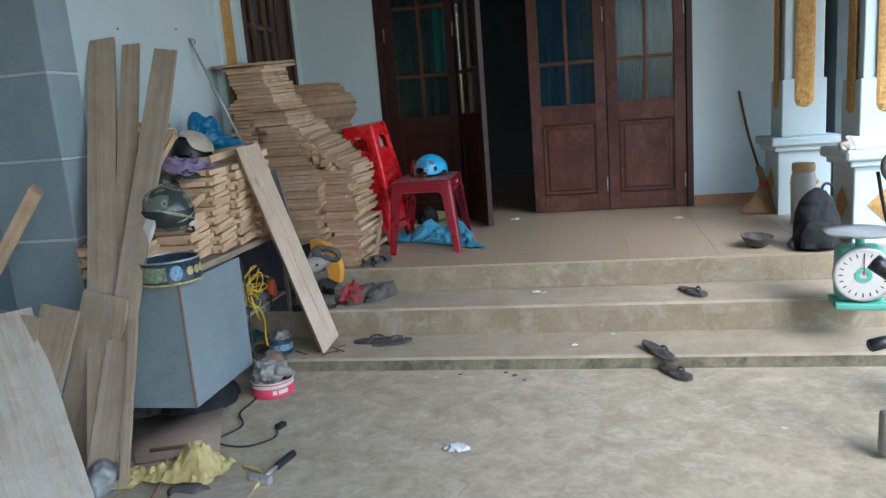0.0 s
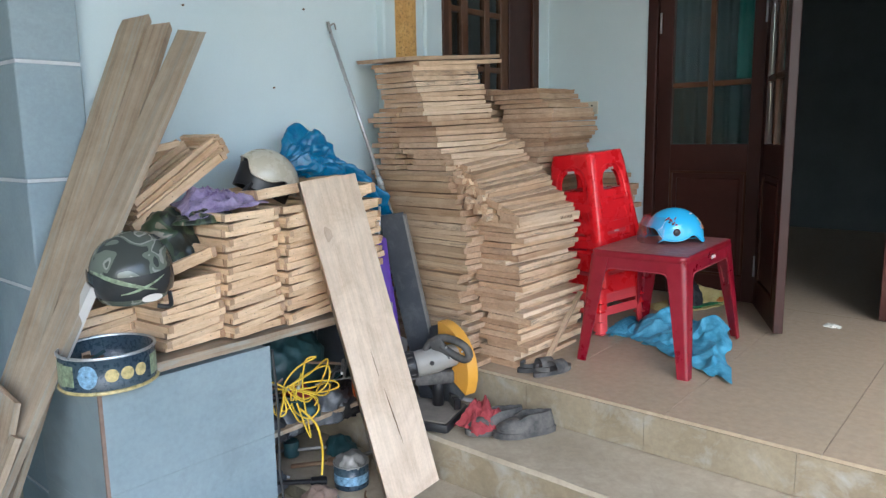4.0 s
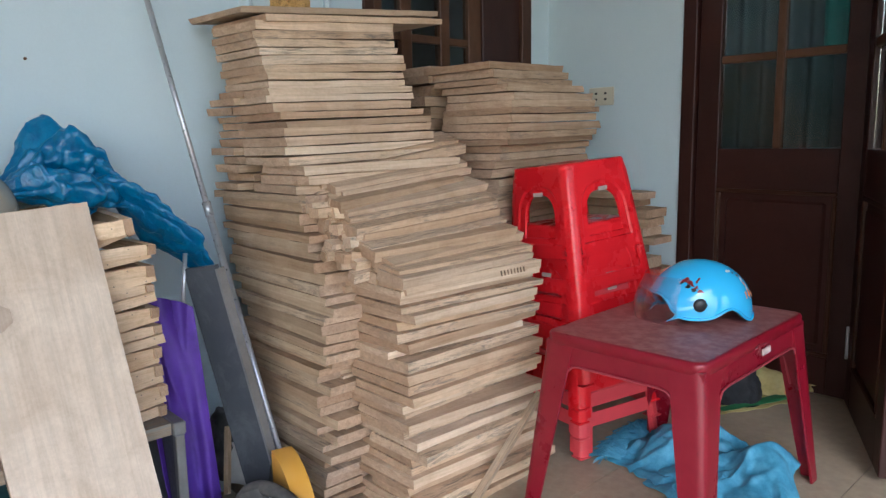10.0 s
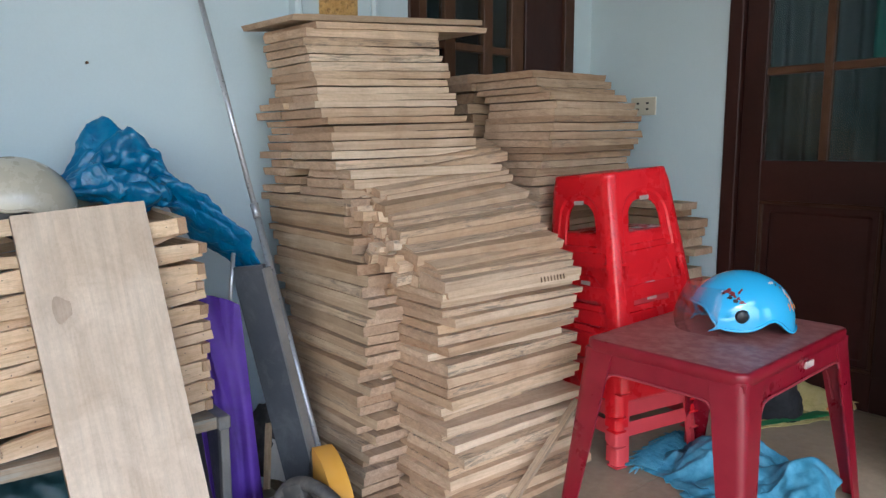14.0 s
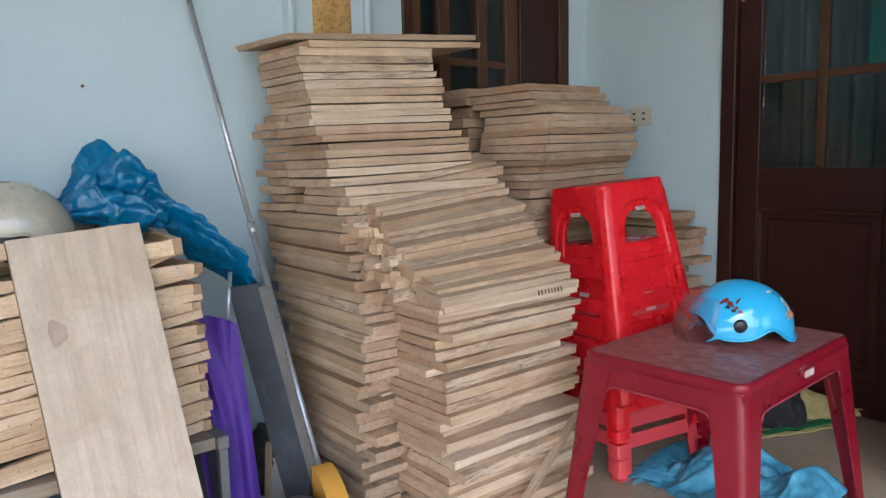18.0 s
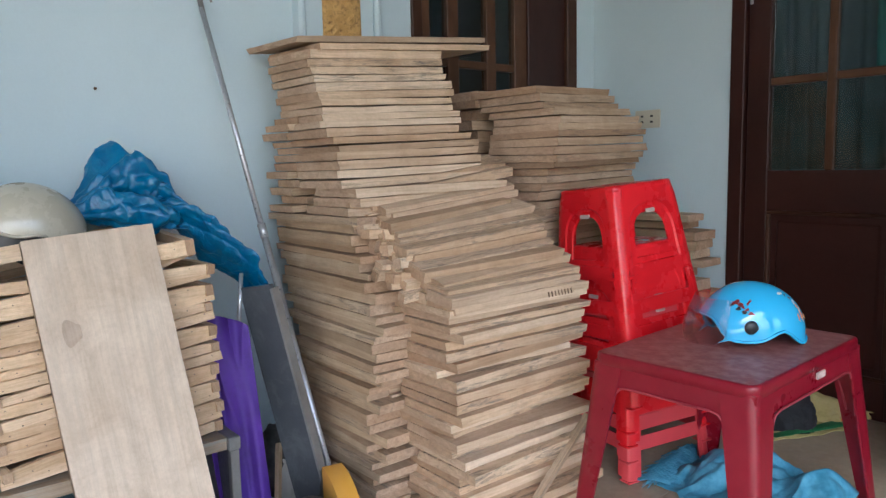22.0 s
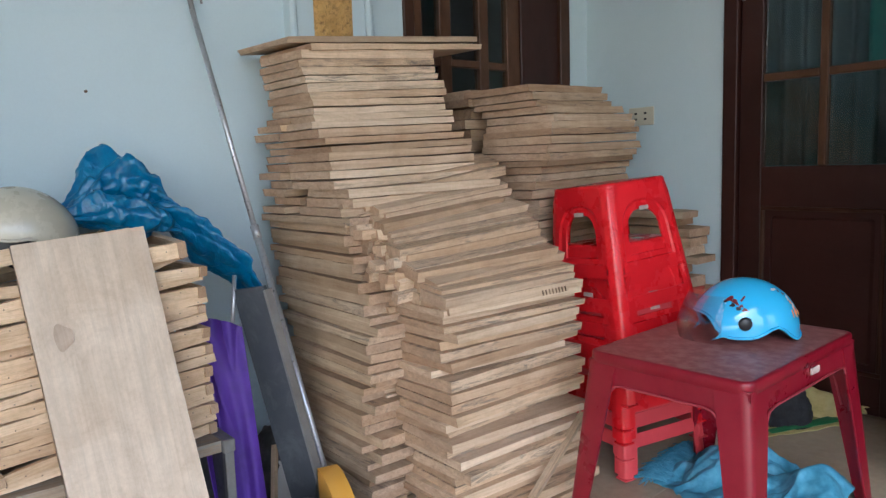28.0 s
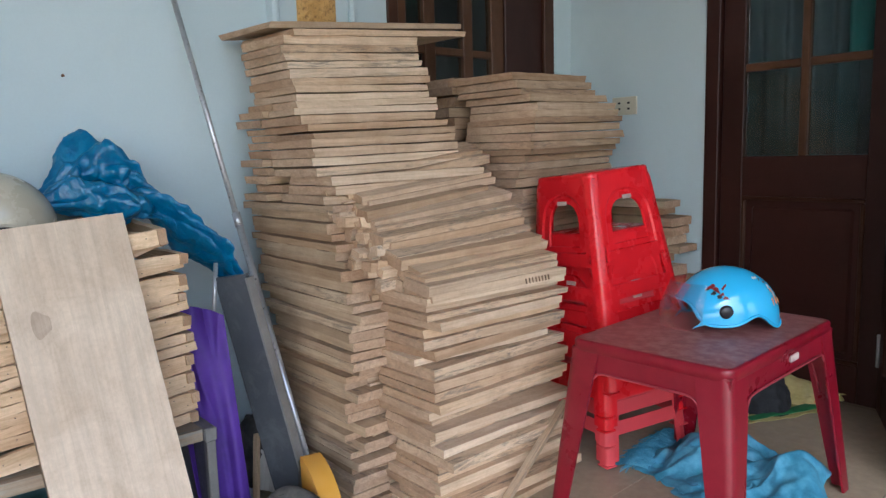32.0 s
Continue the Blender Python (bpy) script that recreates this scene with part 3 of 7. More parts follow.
structure("ceiling_room", span(-1.4, 3.4, 6.7, 10.2, 3.2, 3.3), "room", "hall ceiling, gloom in its colour", "ceiling")
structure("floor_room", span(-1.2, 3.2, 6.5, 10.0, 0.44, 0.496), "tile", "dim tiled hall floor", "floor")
# no opening here: a black sheet stands for the doorway's darkness
structure("door_inner", span(0.75, 1.45, 9.97, 9.998, 0.5, 2.4), "black", "black sheet painting the dark of a doorway at the back of the hall", "doorway")
# skirting
structure("baseboard_east", span(DX1 + 0.015, 2.6, DW - 0.012, DW - 0.001, 0.492, 0.585, 0.003), "skirt", "terracotta skirting tiles", "skirting")
structure("baseboard_west", span(LW + 0.01, DX0 - 0.015, DW - 0.012, DW - 0.001, 0.492, 0.585, 0.003), "skirt", "terracotta skirting tiles", "skirting")


def ochre_strip(w, h, d=0.012, rounded=True, res=0.013):
    """A rough-cast ochre inlay with rounded lower end, standing upright in the x-z plane, facing -y."""
    bm = bmesh.new()
    nx, nz = max(8, int(w / res)), int(h / res)
    g = []
    for i in range(nx + 1):
        row = []
        for j in range(nz + 1):
            x, z = -w / 2 + w * i / nx, h * j / nz
            if rounded and z < w / 2:
                s = math.sqrt(max(0.0, 1 - (1 - z / (w / 2)) ** 2))
                x *= 0.25 + 0.75 * s
            e = min(1.0, 6 * min(i, nx - i) / nx, j)
            k = d * (0.35 + 0.5 * noise.noise(Vector((x * 55, z * 55, w * 9))) + 0.4 * noise.noise(Vector((x * 130, z * 130, 2))))
            row.append(bm.verts.new((x, -max(0.001, 0.004 + k) * e, z)))
        g.append(row)
    for i in range(nx):
        for j in range(nz):
            bm.faces.new((g[i][j], g[i + 1][j], g[i + 1][j + 1], g[i][j + 1]))
    return bm


# pilaster on the side wall
pw = empty("pilaster", pose(LW, 5.185, 0.46), "blue plaster pilaster with a rough ochre inlay", "pilaster", kind="structure")
part("shaft", span(-0.01, 0.035, -0.135, 0.125, 0, 2.78, 0.004), "wall", pw)
part("moulding", span(-0.01, 0.05, -0.16, -0.135, 0, 2.78, 0.008), "wall", pw)
part("moulding", span(-0.01, 0.05, 0.125, 0.15, 0, 2.78, 0.008), "wall", pw)
part("inlay", ochre_strip(0.145, 2.5, 0.008), "ochre", pw, "speckled ochre roughcast inlay", m=pose(0.036, 0.0, 0.25, 0, 0, 90))

# block pillar at the end of the side wall
bp = empty("pillar", pose(-1.12, 3.56, 0.05), "blue-grey block pillar with pale mortar joints", "pillar", kind="structure")
zc = 0.0
for i, zt in enumerate((0.17, 0.53, 0.893, 1.247, 1.614, 1.975, 2.335, 2.695, 3.05, 3.2)):
    part("block", span(-0.19, 0.185, -0.1, 0.1, zc + 0.005, zt - 0.005, 0.007, segs=2), "pillar", bp)
    if zt < 3.2:
        part("mortar_joint", span(-0.186, 0.181, -0.096, 0.096, zt - 0.0055, zt + 0.0055), "mortar", bp)
    zc = zt


# columns on the open side
def column(x, y, z, label, shaft=0.125, ped=0.2):
    c = empty("porch_column", pose(x, y, z), label, "column", "porch columns", "structure")
    part("plinth", span(-ped + 0.03, ped - 0.03, -ped + 0.03, ped - 0.03, 0, 0.45, 0.006), "wall", c)
    part("cap_lower", span(-ped, ped, -ped, ped, 0.45, 0.485, 0.006), "wall", c)
    part("cap_upper", span(-ped - 0.03, ped + 0.03, -ped - 0.03, ped + 0.03, 0.485, 0.545, 0.012), "wall", c)
    part("shaft", span(-shaft, shaft, -shaft, shaft, 0.545, 2.8, 0.005), "wall", c)
    part("corner_band", span(-shaft - 0.016, shaft + 0.016, -shaft - 0.016, shaft + 0.016, 0.545, 0.93, 0.005), "wall", c)
    for a in (0, 90, 180, 270):
        part("inlay", ochre_strip(0.125, 2.05, 0.014, res=0.016), "ochre", c, "rough ochre plaster inlay", m=pose(0, 0, 0.74, 0, 0, a) @ pose(0, -shaft - 0.017, 0))
        dm = bmesh.new()
        v = [dm.verts.new(p) for p in ((0, -0.012, 0.33), (0.1, -0.004, 0.23), (0, -0.004, 0.13), (-0.1, -0.004, 0.23), (0, -0.004, 0.33))]
        cv = dm.verts.new((0, -0.018, 0.23))
        for p, q in ((v[4], v[3]), (v[3], v[2]), (v[2], v[1]), (v[1], v[4])):
            dm.faces.new((cv, p, q))
        dm.verts.remove(v[0])
        part("diamond_inlay", dm, "ochre", c, "ochre diamond inlay", m=pose(0, 0, 0, 0, 0, a) @ pose(0, -ped + 0.03, 0))
    return c


column(2.78, 6.16, 0.475, "pale blue column on a pedestal with ochre inlays")
column(2.93, 5.2, 0.445, "pale blue porch column on a pedestal, a cloth on its ledge")


# ================= doors and windows =================
LEAF_W, LEAF_H = 0.592, 2.13


def pane(x0, x1, z0, z1, mat, parent):
    ob = part("pane", span(x0, x1, -0.003, 0.003, z0, z1), mat, parent)
    ob.visible_shadow = False
    return ob


def door_leaf(name, m, label, glass="glass_blue", hinge_side=1, wood_="door"):
    d = empty(name, m, label, "door", "leaves of the front door", "structure")
    w, h, s = LEAF_W, LEAF_H, 0.085
    part("stile", span(0.002, s, -0.02, 0.02, 0, h, 0.003), wood_, d)
    part("stile", span(w - s, w - 0.002, -0.02, 0.02, 0, h, 0.003), wood_, d)
    for z0, z1 in ((0, 0.13), (0.70, 0.845), (h - 0.12, h)):
        part("rail", span(s, w - s, -0.0195, 0.0195, z0, z1, 0.002), wood_, d)
    field = part("panel", span(s, w - s, -0.008, 0.008, 0.13, 0.70), wood_, d)
    part("raised_field", span(s + 0.035, w - s - 0.035, -0.017, 0.017, 0.165, 0.665, 0.010), wood_, field)
    for x0, x1, z0, z1 in ((s, w - s, 0.13, 0.145), (s, w - s, 0.685, 0.70), (s, s + 0.015, 0.145, 0.685), (w - s - 0.015, w - s, 0.145, 0.685)):
        part("bead", span(x0, x1, -0.023, 0.023, z0, z1, 0.004), "door_dark", field, "worn brown beading")
    rows = (0.845, 1.165, 1.70, h - 0.12)
    part("muntin", span(w / 2 - 0.014, w / 2 + 0.014, -0.017, 0.017, 0.845, h - 0.12, 0.004), "muntin", d)
    for z in rows[1:3]:
        for x0, x1 in ((s, w / 2 - 0.014), (w / 2 + 0.014, w - s)):
            part("muntin", span(x0, x1, -0.0165, 0.0165, z - 0.014, z + 0.014, 0.004), "muntin", d)
    for z0, z1 in zip(rows, rows[1:]):
        for x0, x1 in ((s, w / 2), (w / 2, w - s)):
            pane(x0 + 0.004, x1 - 0.004, z0 + 0.004, z1 - 0.004, glass, d)
    hx = w - 0.012 if hinge_side > 0 else 0.012
    for z in (0.15, 1.45):
        part("hinge", lathe([(0.006, 0), (0.006, 0.11)], 10), "steel", d, "small worn steel hinge", m=pose(hx, -0.024, z), smooth=40)
    return d


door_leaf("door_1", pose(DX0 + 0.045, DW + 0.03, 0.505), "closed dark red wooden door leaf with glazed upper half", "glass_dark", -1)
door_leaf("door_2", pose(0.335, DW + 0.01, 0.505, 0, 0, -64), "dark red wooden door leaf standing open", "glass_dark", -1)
door_leaf("door_3", pose(0.898, DW + 0.03, 0.505), "closed red-brown wooden door leaf with blue panes, daylight in its colour", "glass_blue", 1, "door_lit")
door_leaf("door_4", pose(1.492, DW + 0.03, 0.505), "closed red-brown wooden door leaf beside the wall, daylight in its colour", "glass_blue", 1, "door_lit")
fr = empty("door_frame", pose(0, DW, 0.49), "dark red wooden door frame", "door frame", kind="structure")
part("jamb", span(DX0 - 0.012, DX0 + 0.043, -0.012, 0.12, 0, 2.15, 0.003), "door", fr)
part("jamb", span(DX1 - 0.032, DX1 + 0.012, -0.012, 0.12, 0, 2.15, 0.003), "door", fr)
part("lintel", span(DX0 - 0.012, DX1 + 0.012, -0.012, 0.12, 2.15, 2.21, 0.003), "door", fr)


def curtain(x0, x1, y, z0, z1, mat, label, seed):
    def fn(u, v):
        x = x0 + (x1 - x0) * u
        return Vector((x, y + 0.022 * math.sin(u * (x1 - x0) * 75 + seed) + 0.012 * noise.noise(Vector((u * 9, v * 2, seed))), z0 + (z1 - z0) * v))
    ob = part("curtain", shell(fn, 60, 8), mat, smooth=60)
    return tagged(ob, label, "curtain", "curtains behind the door")


# the blue one is added: it stands in for blue reflections in the panes
curtain(0.92, 2.07, DW + 0.16, 1.2, 2.6, "curtain", "gathered blue sheet standing in for reflections in the door panes", 1)
curtain(DX0 + 0.06, 0.16, DW + 0.16, 1.2, 2.6, "curtain_grey", "thin grey-green curtain behind the door panes", 4)
curtain(0.10, 0.3, DW + 0.17, 1.70, 2.6, "curtain_green", "bright green curtain strip behind the door panes", 8)

wn1 = empty("window_1", pose(LW, (WY0 + WY1) / 2, WZ0), "dark brown casement window in the side wall", "window", kind="structure")
hw = (WY1 - WY0) / 2
part("window_frame", span(-0.1, 0.012, -hw, -hw + 0.045, 0, 1.5, 0.003), "door_dark", wn1)
part("window_frame", span(-0.1, 0.012, hw - 0.06, hw, 0, 1.5, 0.003), "door_dark", wn1)
part("window_frame", span(-0.1, 0.012, -hw + 0.045, hw - 0.06, 1.44, 1.5, 0.003), "door_dark", wn1)
part("window_sill", span(-0.1, 0.03, -hw, hw, -0.02, 0.04, 0.003), "door_dark", wn1)
for y0, y1 in ((-hw + 0.045, -hw + 0.1), (-0.26, -0.205), (-0.062, -0.012), (0.09, 0.16)):
    part("sash_stile", span(-0.055, -0.015, y0, y1, 0.04, 1.44, 0.003), "muntin", wn1)
part("casement", span(-0.06, -0.005, 0.16, hw - 0.06, 0.04, 1.44, 0.003), "door", wn1, "dark red shutter panel")
for z in (0.53, 0.83, 1.14):
    part("sash_bar", span(-0.05, -0.02, -hw + 0.045, 0.16, z - 0.015, z + 0.015, 0.003), "muntin", wn1)
ob = part("pane", span(-0.038, -0.032, -hw + 0.045, 0.16, 0.04, 1.44), "glass_dark", wn1)
ob.visible_shadow = False
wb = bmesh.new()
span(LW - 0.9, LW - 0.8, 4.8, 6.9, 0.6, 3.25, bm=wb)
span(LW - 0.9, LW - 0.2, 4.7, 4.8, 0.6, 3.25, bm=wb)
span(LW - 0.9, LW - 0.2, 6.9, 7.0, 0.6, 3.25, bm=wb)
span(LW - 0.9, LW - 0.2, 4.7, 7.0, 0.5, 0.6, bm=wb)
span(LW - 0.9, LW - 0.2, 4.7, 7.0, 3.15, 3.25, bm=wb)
structure("wall_behind_window", wb, "room", "room behind the window, darkness in its wall colour", "wall")
so = empty("wall_socket", pose(-0.679, DW - 0.001, 1.568), "ivory double wall socket plate", "socket")
plate = part("plate", span(-0.060, 0.060, -0.009, 0.0, -0.037, 0.037, 0.003, segs=2), "plate", so)
for x in (-0.024, 0.022):
    for z in (-0.012, 0.012):
        part("socket_hole", span(x - 0.006, x + 0.006, -0.0105, -0.008, z - 0.004, z + 0.004), "black", plate)


# ================= timber stacks =================
def interp(z, pts):
    for (a, va), (b, vb) in zip(pts, pts[1:]):
        if z <= b:
            return va + (vb - va) * max(0, z - a) / (b - a)
    return pts[-1][1]


def jit(a):
    return rnd.uniform(-a, a)


tall = empty("timber_stack", pose(-0.62, 5.1, 0.45), "tall untidy stack of rough-sawn boards against the side wall", "wood stack", "stacks of sawn boards")


def put(parent, name, meshes, c, size, rz=90, rx=0.0, ry=0.0, label=""):
    o = parent.matrix_basis.translation
    return lay(name, meshes, parent, (c[0] - o.x, c[1] - o.y, c[2] - o.z), size, rz, rx, ry, label)


def notch(a, b):
    """A second, longer step in a stack's edge: now and then a board is drawn out or pushed in."""
    return rnd.choice((0, 0, 0, a, -b, 0.4 * a))


z = floor_z(4.9) + 0.004
while z < 1.27:
    th = rnd.choice((0.019, 0.021, 0.0235, 0.026, 0.029))
    xr = -0.335 - 0.085 * max(0, z - 1.02) / 0.25 + jit(0.022) + notch(0.035, 0.03)
    xl = -0.765 - 0.075 * max(0, z - 0.9) / 0.3 + jit(0.02)
    sag = 0.6 * math.sin(z * 8)
    put(tall, "plank", OLD_SHADED, ((xl + xr) / 2, 4.875 + jit(0.013) + 0.06, z + th / 2), (xr - xl, 0.12, th - 0.0015), jit(2.4), jit(1.0), sag + jit(0.4))
    put(tall, "plank", OLD_SHADED, ((xl + xr) / 2 - 0.03, 5.14 + jit(0.02), z + th / 2), (xr - xl - 0.06, 0.28, th - 0.003), jit(1.0))
    z += th
FACE = [(1.27, -0.43), (1.34, -0.42), (1.37, -0.465), (1.455, -0.515), (1.53, -0.56), (1.637, -0.61), (1.70, -0.628), (1.9, -0.63)]
while z < 1.706:
    th = rnd.choice((0.0195, 0.021, 0.0225, 0.025))
    xf = interp(z + 0.02, FACE) + jit(0.009)
    L = 0.49 + jit(0.018) + 0.02 * (z < 1.45)
    yc = 4.88 + L / 2 + jit(0.012)
    turn = 2.0 + jit(1.8)
    tip = 4.6 * max(0, z - 1.2) / 0.5
    zc = z + th / 2 + L / 2 * math.sin(radians(tip))
    put(tall, "plank", SAWN, (xf - 0.108, yc, zc), (L, 0.216, th - 0.0012), 90 + turn, jit(0.7), -tip + jit(0.35))
    if z < 1.52:
        put(tall, "plank", OLD_SHADED, (-0.773 + 0.015 * (z > 1.42) + jit(0.014) - 0.055 * (1.44 < z < 1.49), yc + jit(0.018) - 0.02, zc), (L - 0.02, 0.13, th - 0.002), 90 + turn + jit(2), 0, -tip)
        put(tall, "plank", OLD_SHADED, (-0.69, yc + 0.03, zc), (L - 0.05, 0.16, th - 0.003), 90 + turn, 0, -tip)
    z += th
put(tall, "plank", SAWN, (-0.768, 5.235, z + 0.037), (0.675, 0.275, 0.018), 95, 0, -5.0, "wide board laid askew on top")
put(tall, "plank", OLD_SHADED, (-0.782, 5.20, z + 0.0575), (0.70, 0.285, 0.017), 92, 0.6, -5.0, "wide board laid askew on top")

front = empty("timber_stack", pose(-0.27, 5.2, 0.45), "slumped stack of rough-sawn boards sliding off the taller stack", "wood stack", "stacks of sawn boards")
z = floor_z(4.97) + 0.003
while z < 1.075:
    th = rnd.choice((0.018, 0.0205, 0.023, 0.025, 0.029))
    xf = -0.128 + jit(0.02) - 0.012 * math.sin(z * 9) + notch(0.022, 0.02) - 0.02 * (z > 0.99)
    L = 0.475 + jit(0.02)
    y0 = 4.965 + jit(0.012) + 0.02 * max(0, 1.0 - z)
    put(front, "plank", SAWN, (xf - 0.108, y0 + L / 2, z + th / 2), (L, 0.216, th - 0.0012), 90 + jit(2.6), jit(0.7), jit(0.5))
    if z > 0.86 and rnd.random() < 0.75:
        put(front, "plank", OLD_SHADED, (-0.392 + jit(0.012), y0 + 0.175 + jit(0.02), z + th / 2), (0.36, 0.11, th - 0.002), 90 + jit(3), jit(2))
    z += th
# a narrow column of thick short battens in the gap between the stacks
z = floor_z(4.97) + 0.003
while z < 0.90:
    th = rnd.choice((0.022, 0.025, 0.029))
    put(front, "batten", SAWN, (-0.40 + jit(0.013) + notch(0.014, 0.016), 5.06 + jit(0.014), z + th / 2), (0.24, 0.062 + jit(0.006), th - 0.0015), 90 + jit(9), jit(3))
    z += th
# boards slid back in steps on the slope
for k in range(15):
    u = k / 12.7
    rise = jit(7)
    for off, wd in ((0, 0.085), (-0.088, 0.08)):
        L = 0.485 + jit(0.025)
        put(front, "plank", SAWN if off == 0 else OLD_SHADED, (-0.175 - 0.315 * u + off + jit(0.012), 4.955 + L / 2 + jit(0.022), 1.085 + 0.262 * u + jit(0.004) + (0.010 if off else 0)), (L, wd + jit(0.012), rnd.choice((0.022, 0.026, 0.030))), 90 + jit(4.2) + 1.5, 15 + rise, -1.0 - 4.5 * u + jit(1.6))
for k in range(34):
    u = rnd.random()
    put(front, "offcut", SAWN, (-0.265 - 0.20 * u + jit(0.03), 4.99 + jit(0.03), 1.088 + 0.215 * u + jit(0.022)), (0.15 + jit(0.04), 0.027 + jit(0.006), 0.025 + jit(0.003)), 90 + jit(13), jit(30), jit(6))
put(front, "stamped_board", SAWN, (-0.225, 5.205, 1.062), (0.485, 0.20, 0.026), 90.5)
for i in range(8):
    part("stamp_bar", span(-0.001, 0.0012, -0.0016, 0.0016, -0.007, 0.007), "stick", front, "smudged dark ink mark", m=pose(-0.1255 - (-0.27), 5.285 + i * 0.0125 - 5.2, 1.057 - 0.45, 14, 0, 0))

bst = empty("timber_stack", pose(-0.55, 5.8, 0.47), "stack of rough-sawn boards in the corner below the window", "wood stack", "stacks of sawn boards")
z = floor_z(5.7) + 0.004
ANG = 93
u = Vector((math.cos(radians(ANG)), math.sin(radians(ANG)), 0))
w = Vector((-u.y, u.x, 0))
BACK = [(0.4, -0.44), (1.3, -0.445), (1.37, -0.42), (1.40, -0.39), (1.50, -0.375), (1.55, -0.395), (1.58, -0.44), (1.7, -0.45)]
while z < 1.622:
    th = rnd.choice((0.021, 0.0235, 0.026, 0.03))
    L = interp(z, ((0.4, 0.49), (1.42, 0.50), (1.5, 0.47), (1.56, 0.40), (1.7, 0.385))) + jit(0.012)
    base = Vector((interp(z, BACK) + jit(0.009), 5.60 + jit(0.014) - 0.02 * (z > 1.56), 0))
    c = base + u * L / 2 + w * 0.14
    # darker boards here put the corner's shade into the wood colour
    put(bst, "plank", OLD_SHADED, (c.x, c.y, z + th / 2), (L, 0.28, th - 0.0012), ANG + jit(2.0), jit(0.7), -1.4)
    z += th
st2 = empty("timber_stack", pose(-0.82, 5.8, 0.47), "narrow stack of boards close to the side wall", "wood stack", "stacks of sawn boards")
z = floor_z(5.7) + 0.004
while z < 1.615:
    th = rnd.choice((0.028, 0.034, 0.04))
    put(st2, "plank", OLD_SHADED, (-0.80 + jit(0.015), 5.78 + jit(0.02), z + th / 2), (0.42, 0.15, th - 0.002), 90 + jit(2))
    z += th
st3 = empty("timber_stack", pose(-0.6, 6.3, 0.48), "low pile of short boards in the corner by the door", "wood stack", "stacks of sawn boards")
z = floor_z(6.3) + 0.004
while z < 1.19:
    th = rnd.choice((0.03, 0.036, 0.044))
    put(st3, "plank", OLD_SHADED, (-0.53 + jit(0.04), 6.29 + jit(0.03), z + th / 2), (0.46 + jit(0.05), 0.12, th - 0.004), jit(7), jit(2))
    z += th
sl = new("loose_batten", rnd.choice(OLD_SHADED))
sl.matrix_basis = between((-0.05, 5.03, 0.461), (-0.09, 5.40, 0.715), 0.020, 0.012, (1, 0.2, 0))
tagged(sl, "thin pale batten leaning on the stacked boards", "batten")


# ================= frames on the workbench =================
def wooden_frame(name, m, label, depth=0.42, width=0.215, th=0.035, meshes=PINE, flip=1):
    """Four bars nailed in a pinwheel: one side bar runs past the front bar and shows its end."""
    e = empty(name, m, label, "wooden frame", "stacked pine frames")
    bar = 0.018
    lay("side_bar", meshes, e, (-depth / 2 + 0.008, flip * (width / 2 - bar / 2), 0), (depth - 0.006, bar, th), 0)
    lay("side_bar", meshes, e, (-depth / 2 - 0.008, -flip * (width / 2 - bar / 2), 0), (depth - 0.02, bar, th), 0)
    bar_ = lay("end_bar", meshes, e, (-0.007, -flip * bar / 2, 0), (width - bar, 0.014, th), 90)
    lay("end_bar", meshes, e, (-depth + 0.006, flip * bar / 2, 0), (width - bar, 0.014, th), 90)
    for sy in (-0.4, -0.1, 0.25):
        part("nail", lathe([(0.0016, 0), (0.0012, 0.001)], 6), "rust", bar_, m=bar_.matrix_basis.inverted() @ pose(0.0006, flip * sy * width, jit(0.007), 0, 90, 0))
    return e


BENCH_Z = 0.775
for y0, y1, top, xf, n in ((3.435, 3.635, 0.93, -0.645, 1), (3.645, 3.85, 1.0, -0.5, 1), (3.862, 4.07, 1.185, -0.487, 1), (4.082, 4.29, 1.19, -0.475, 1), (4.302, 4.53, 1.185, -0.465, 1)):
    z, i = BENCH_Z + 0.018, 0
    while z < top - 0.012:
        tilt = (6.0 if i % 2 else 2.0) + jit(1.3)
        wooden_frame("pine_frame", pose(xf + jit(0.014), (y0 + y1) / 2 + jit(0.006), z, tilt, jit(1), 4.5 + jit(2.0)), "small nailed pine frame in a tilted stack", depth=0.27 if y0 < 3.5 else 0.42, width=(y1 - y0) + 0.006, th=0.0245 if i % 2 == 0 else 0.021, flip=1 if i % 2 == 0 else -1)
        z += 0.0238 + jit(0.001)
        i += 1
wooden_frame("pine_frame", pose(-0.50, 3.74, 1.045, 14, 0, 3), "pine frame lying tilted on the stack", width=0.2)
wooden_frame("pine_frame", pose(-0.455, 4.40, 1.222, 6, 0, -6), "loose pine frame on top of the stack", width=0.17)
wooden_frame("pine_frame", pose(-0.47, 4.42, 1.198, 16, 0, 10), "loose pine frame lying askew on the stack", width=0.16, th=0.02)
wooden_frame("pine_frame", pose(-0.545, 4.22, 1.245, 6, -4, -6), "loose pine frame on top of the stack", width=0.36)
for k, (dy, dz, a) in enumerate(((0, 0, 32), (0.025, 0.022, 31), (0.03, 0.045, 32), (0.03, 0.064, 30))):
    wooden_frame("pine_frame", pose(-0.70 - 0.02 * k, 3.845 + dy, 1.255 + dz, a, 0, 4 + 2 * k), "pine frame leaning in a slanting bundle", depth=0.2, width=0.42, th=0.03)
fp = empty("square_frame", pose(0, 0, 0), "square pine frame propped upright against the wall", "wooden frame", "frames against the wall")
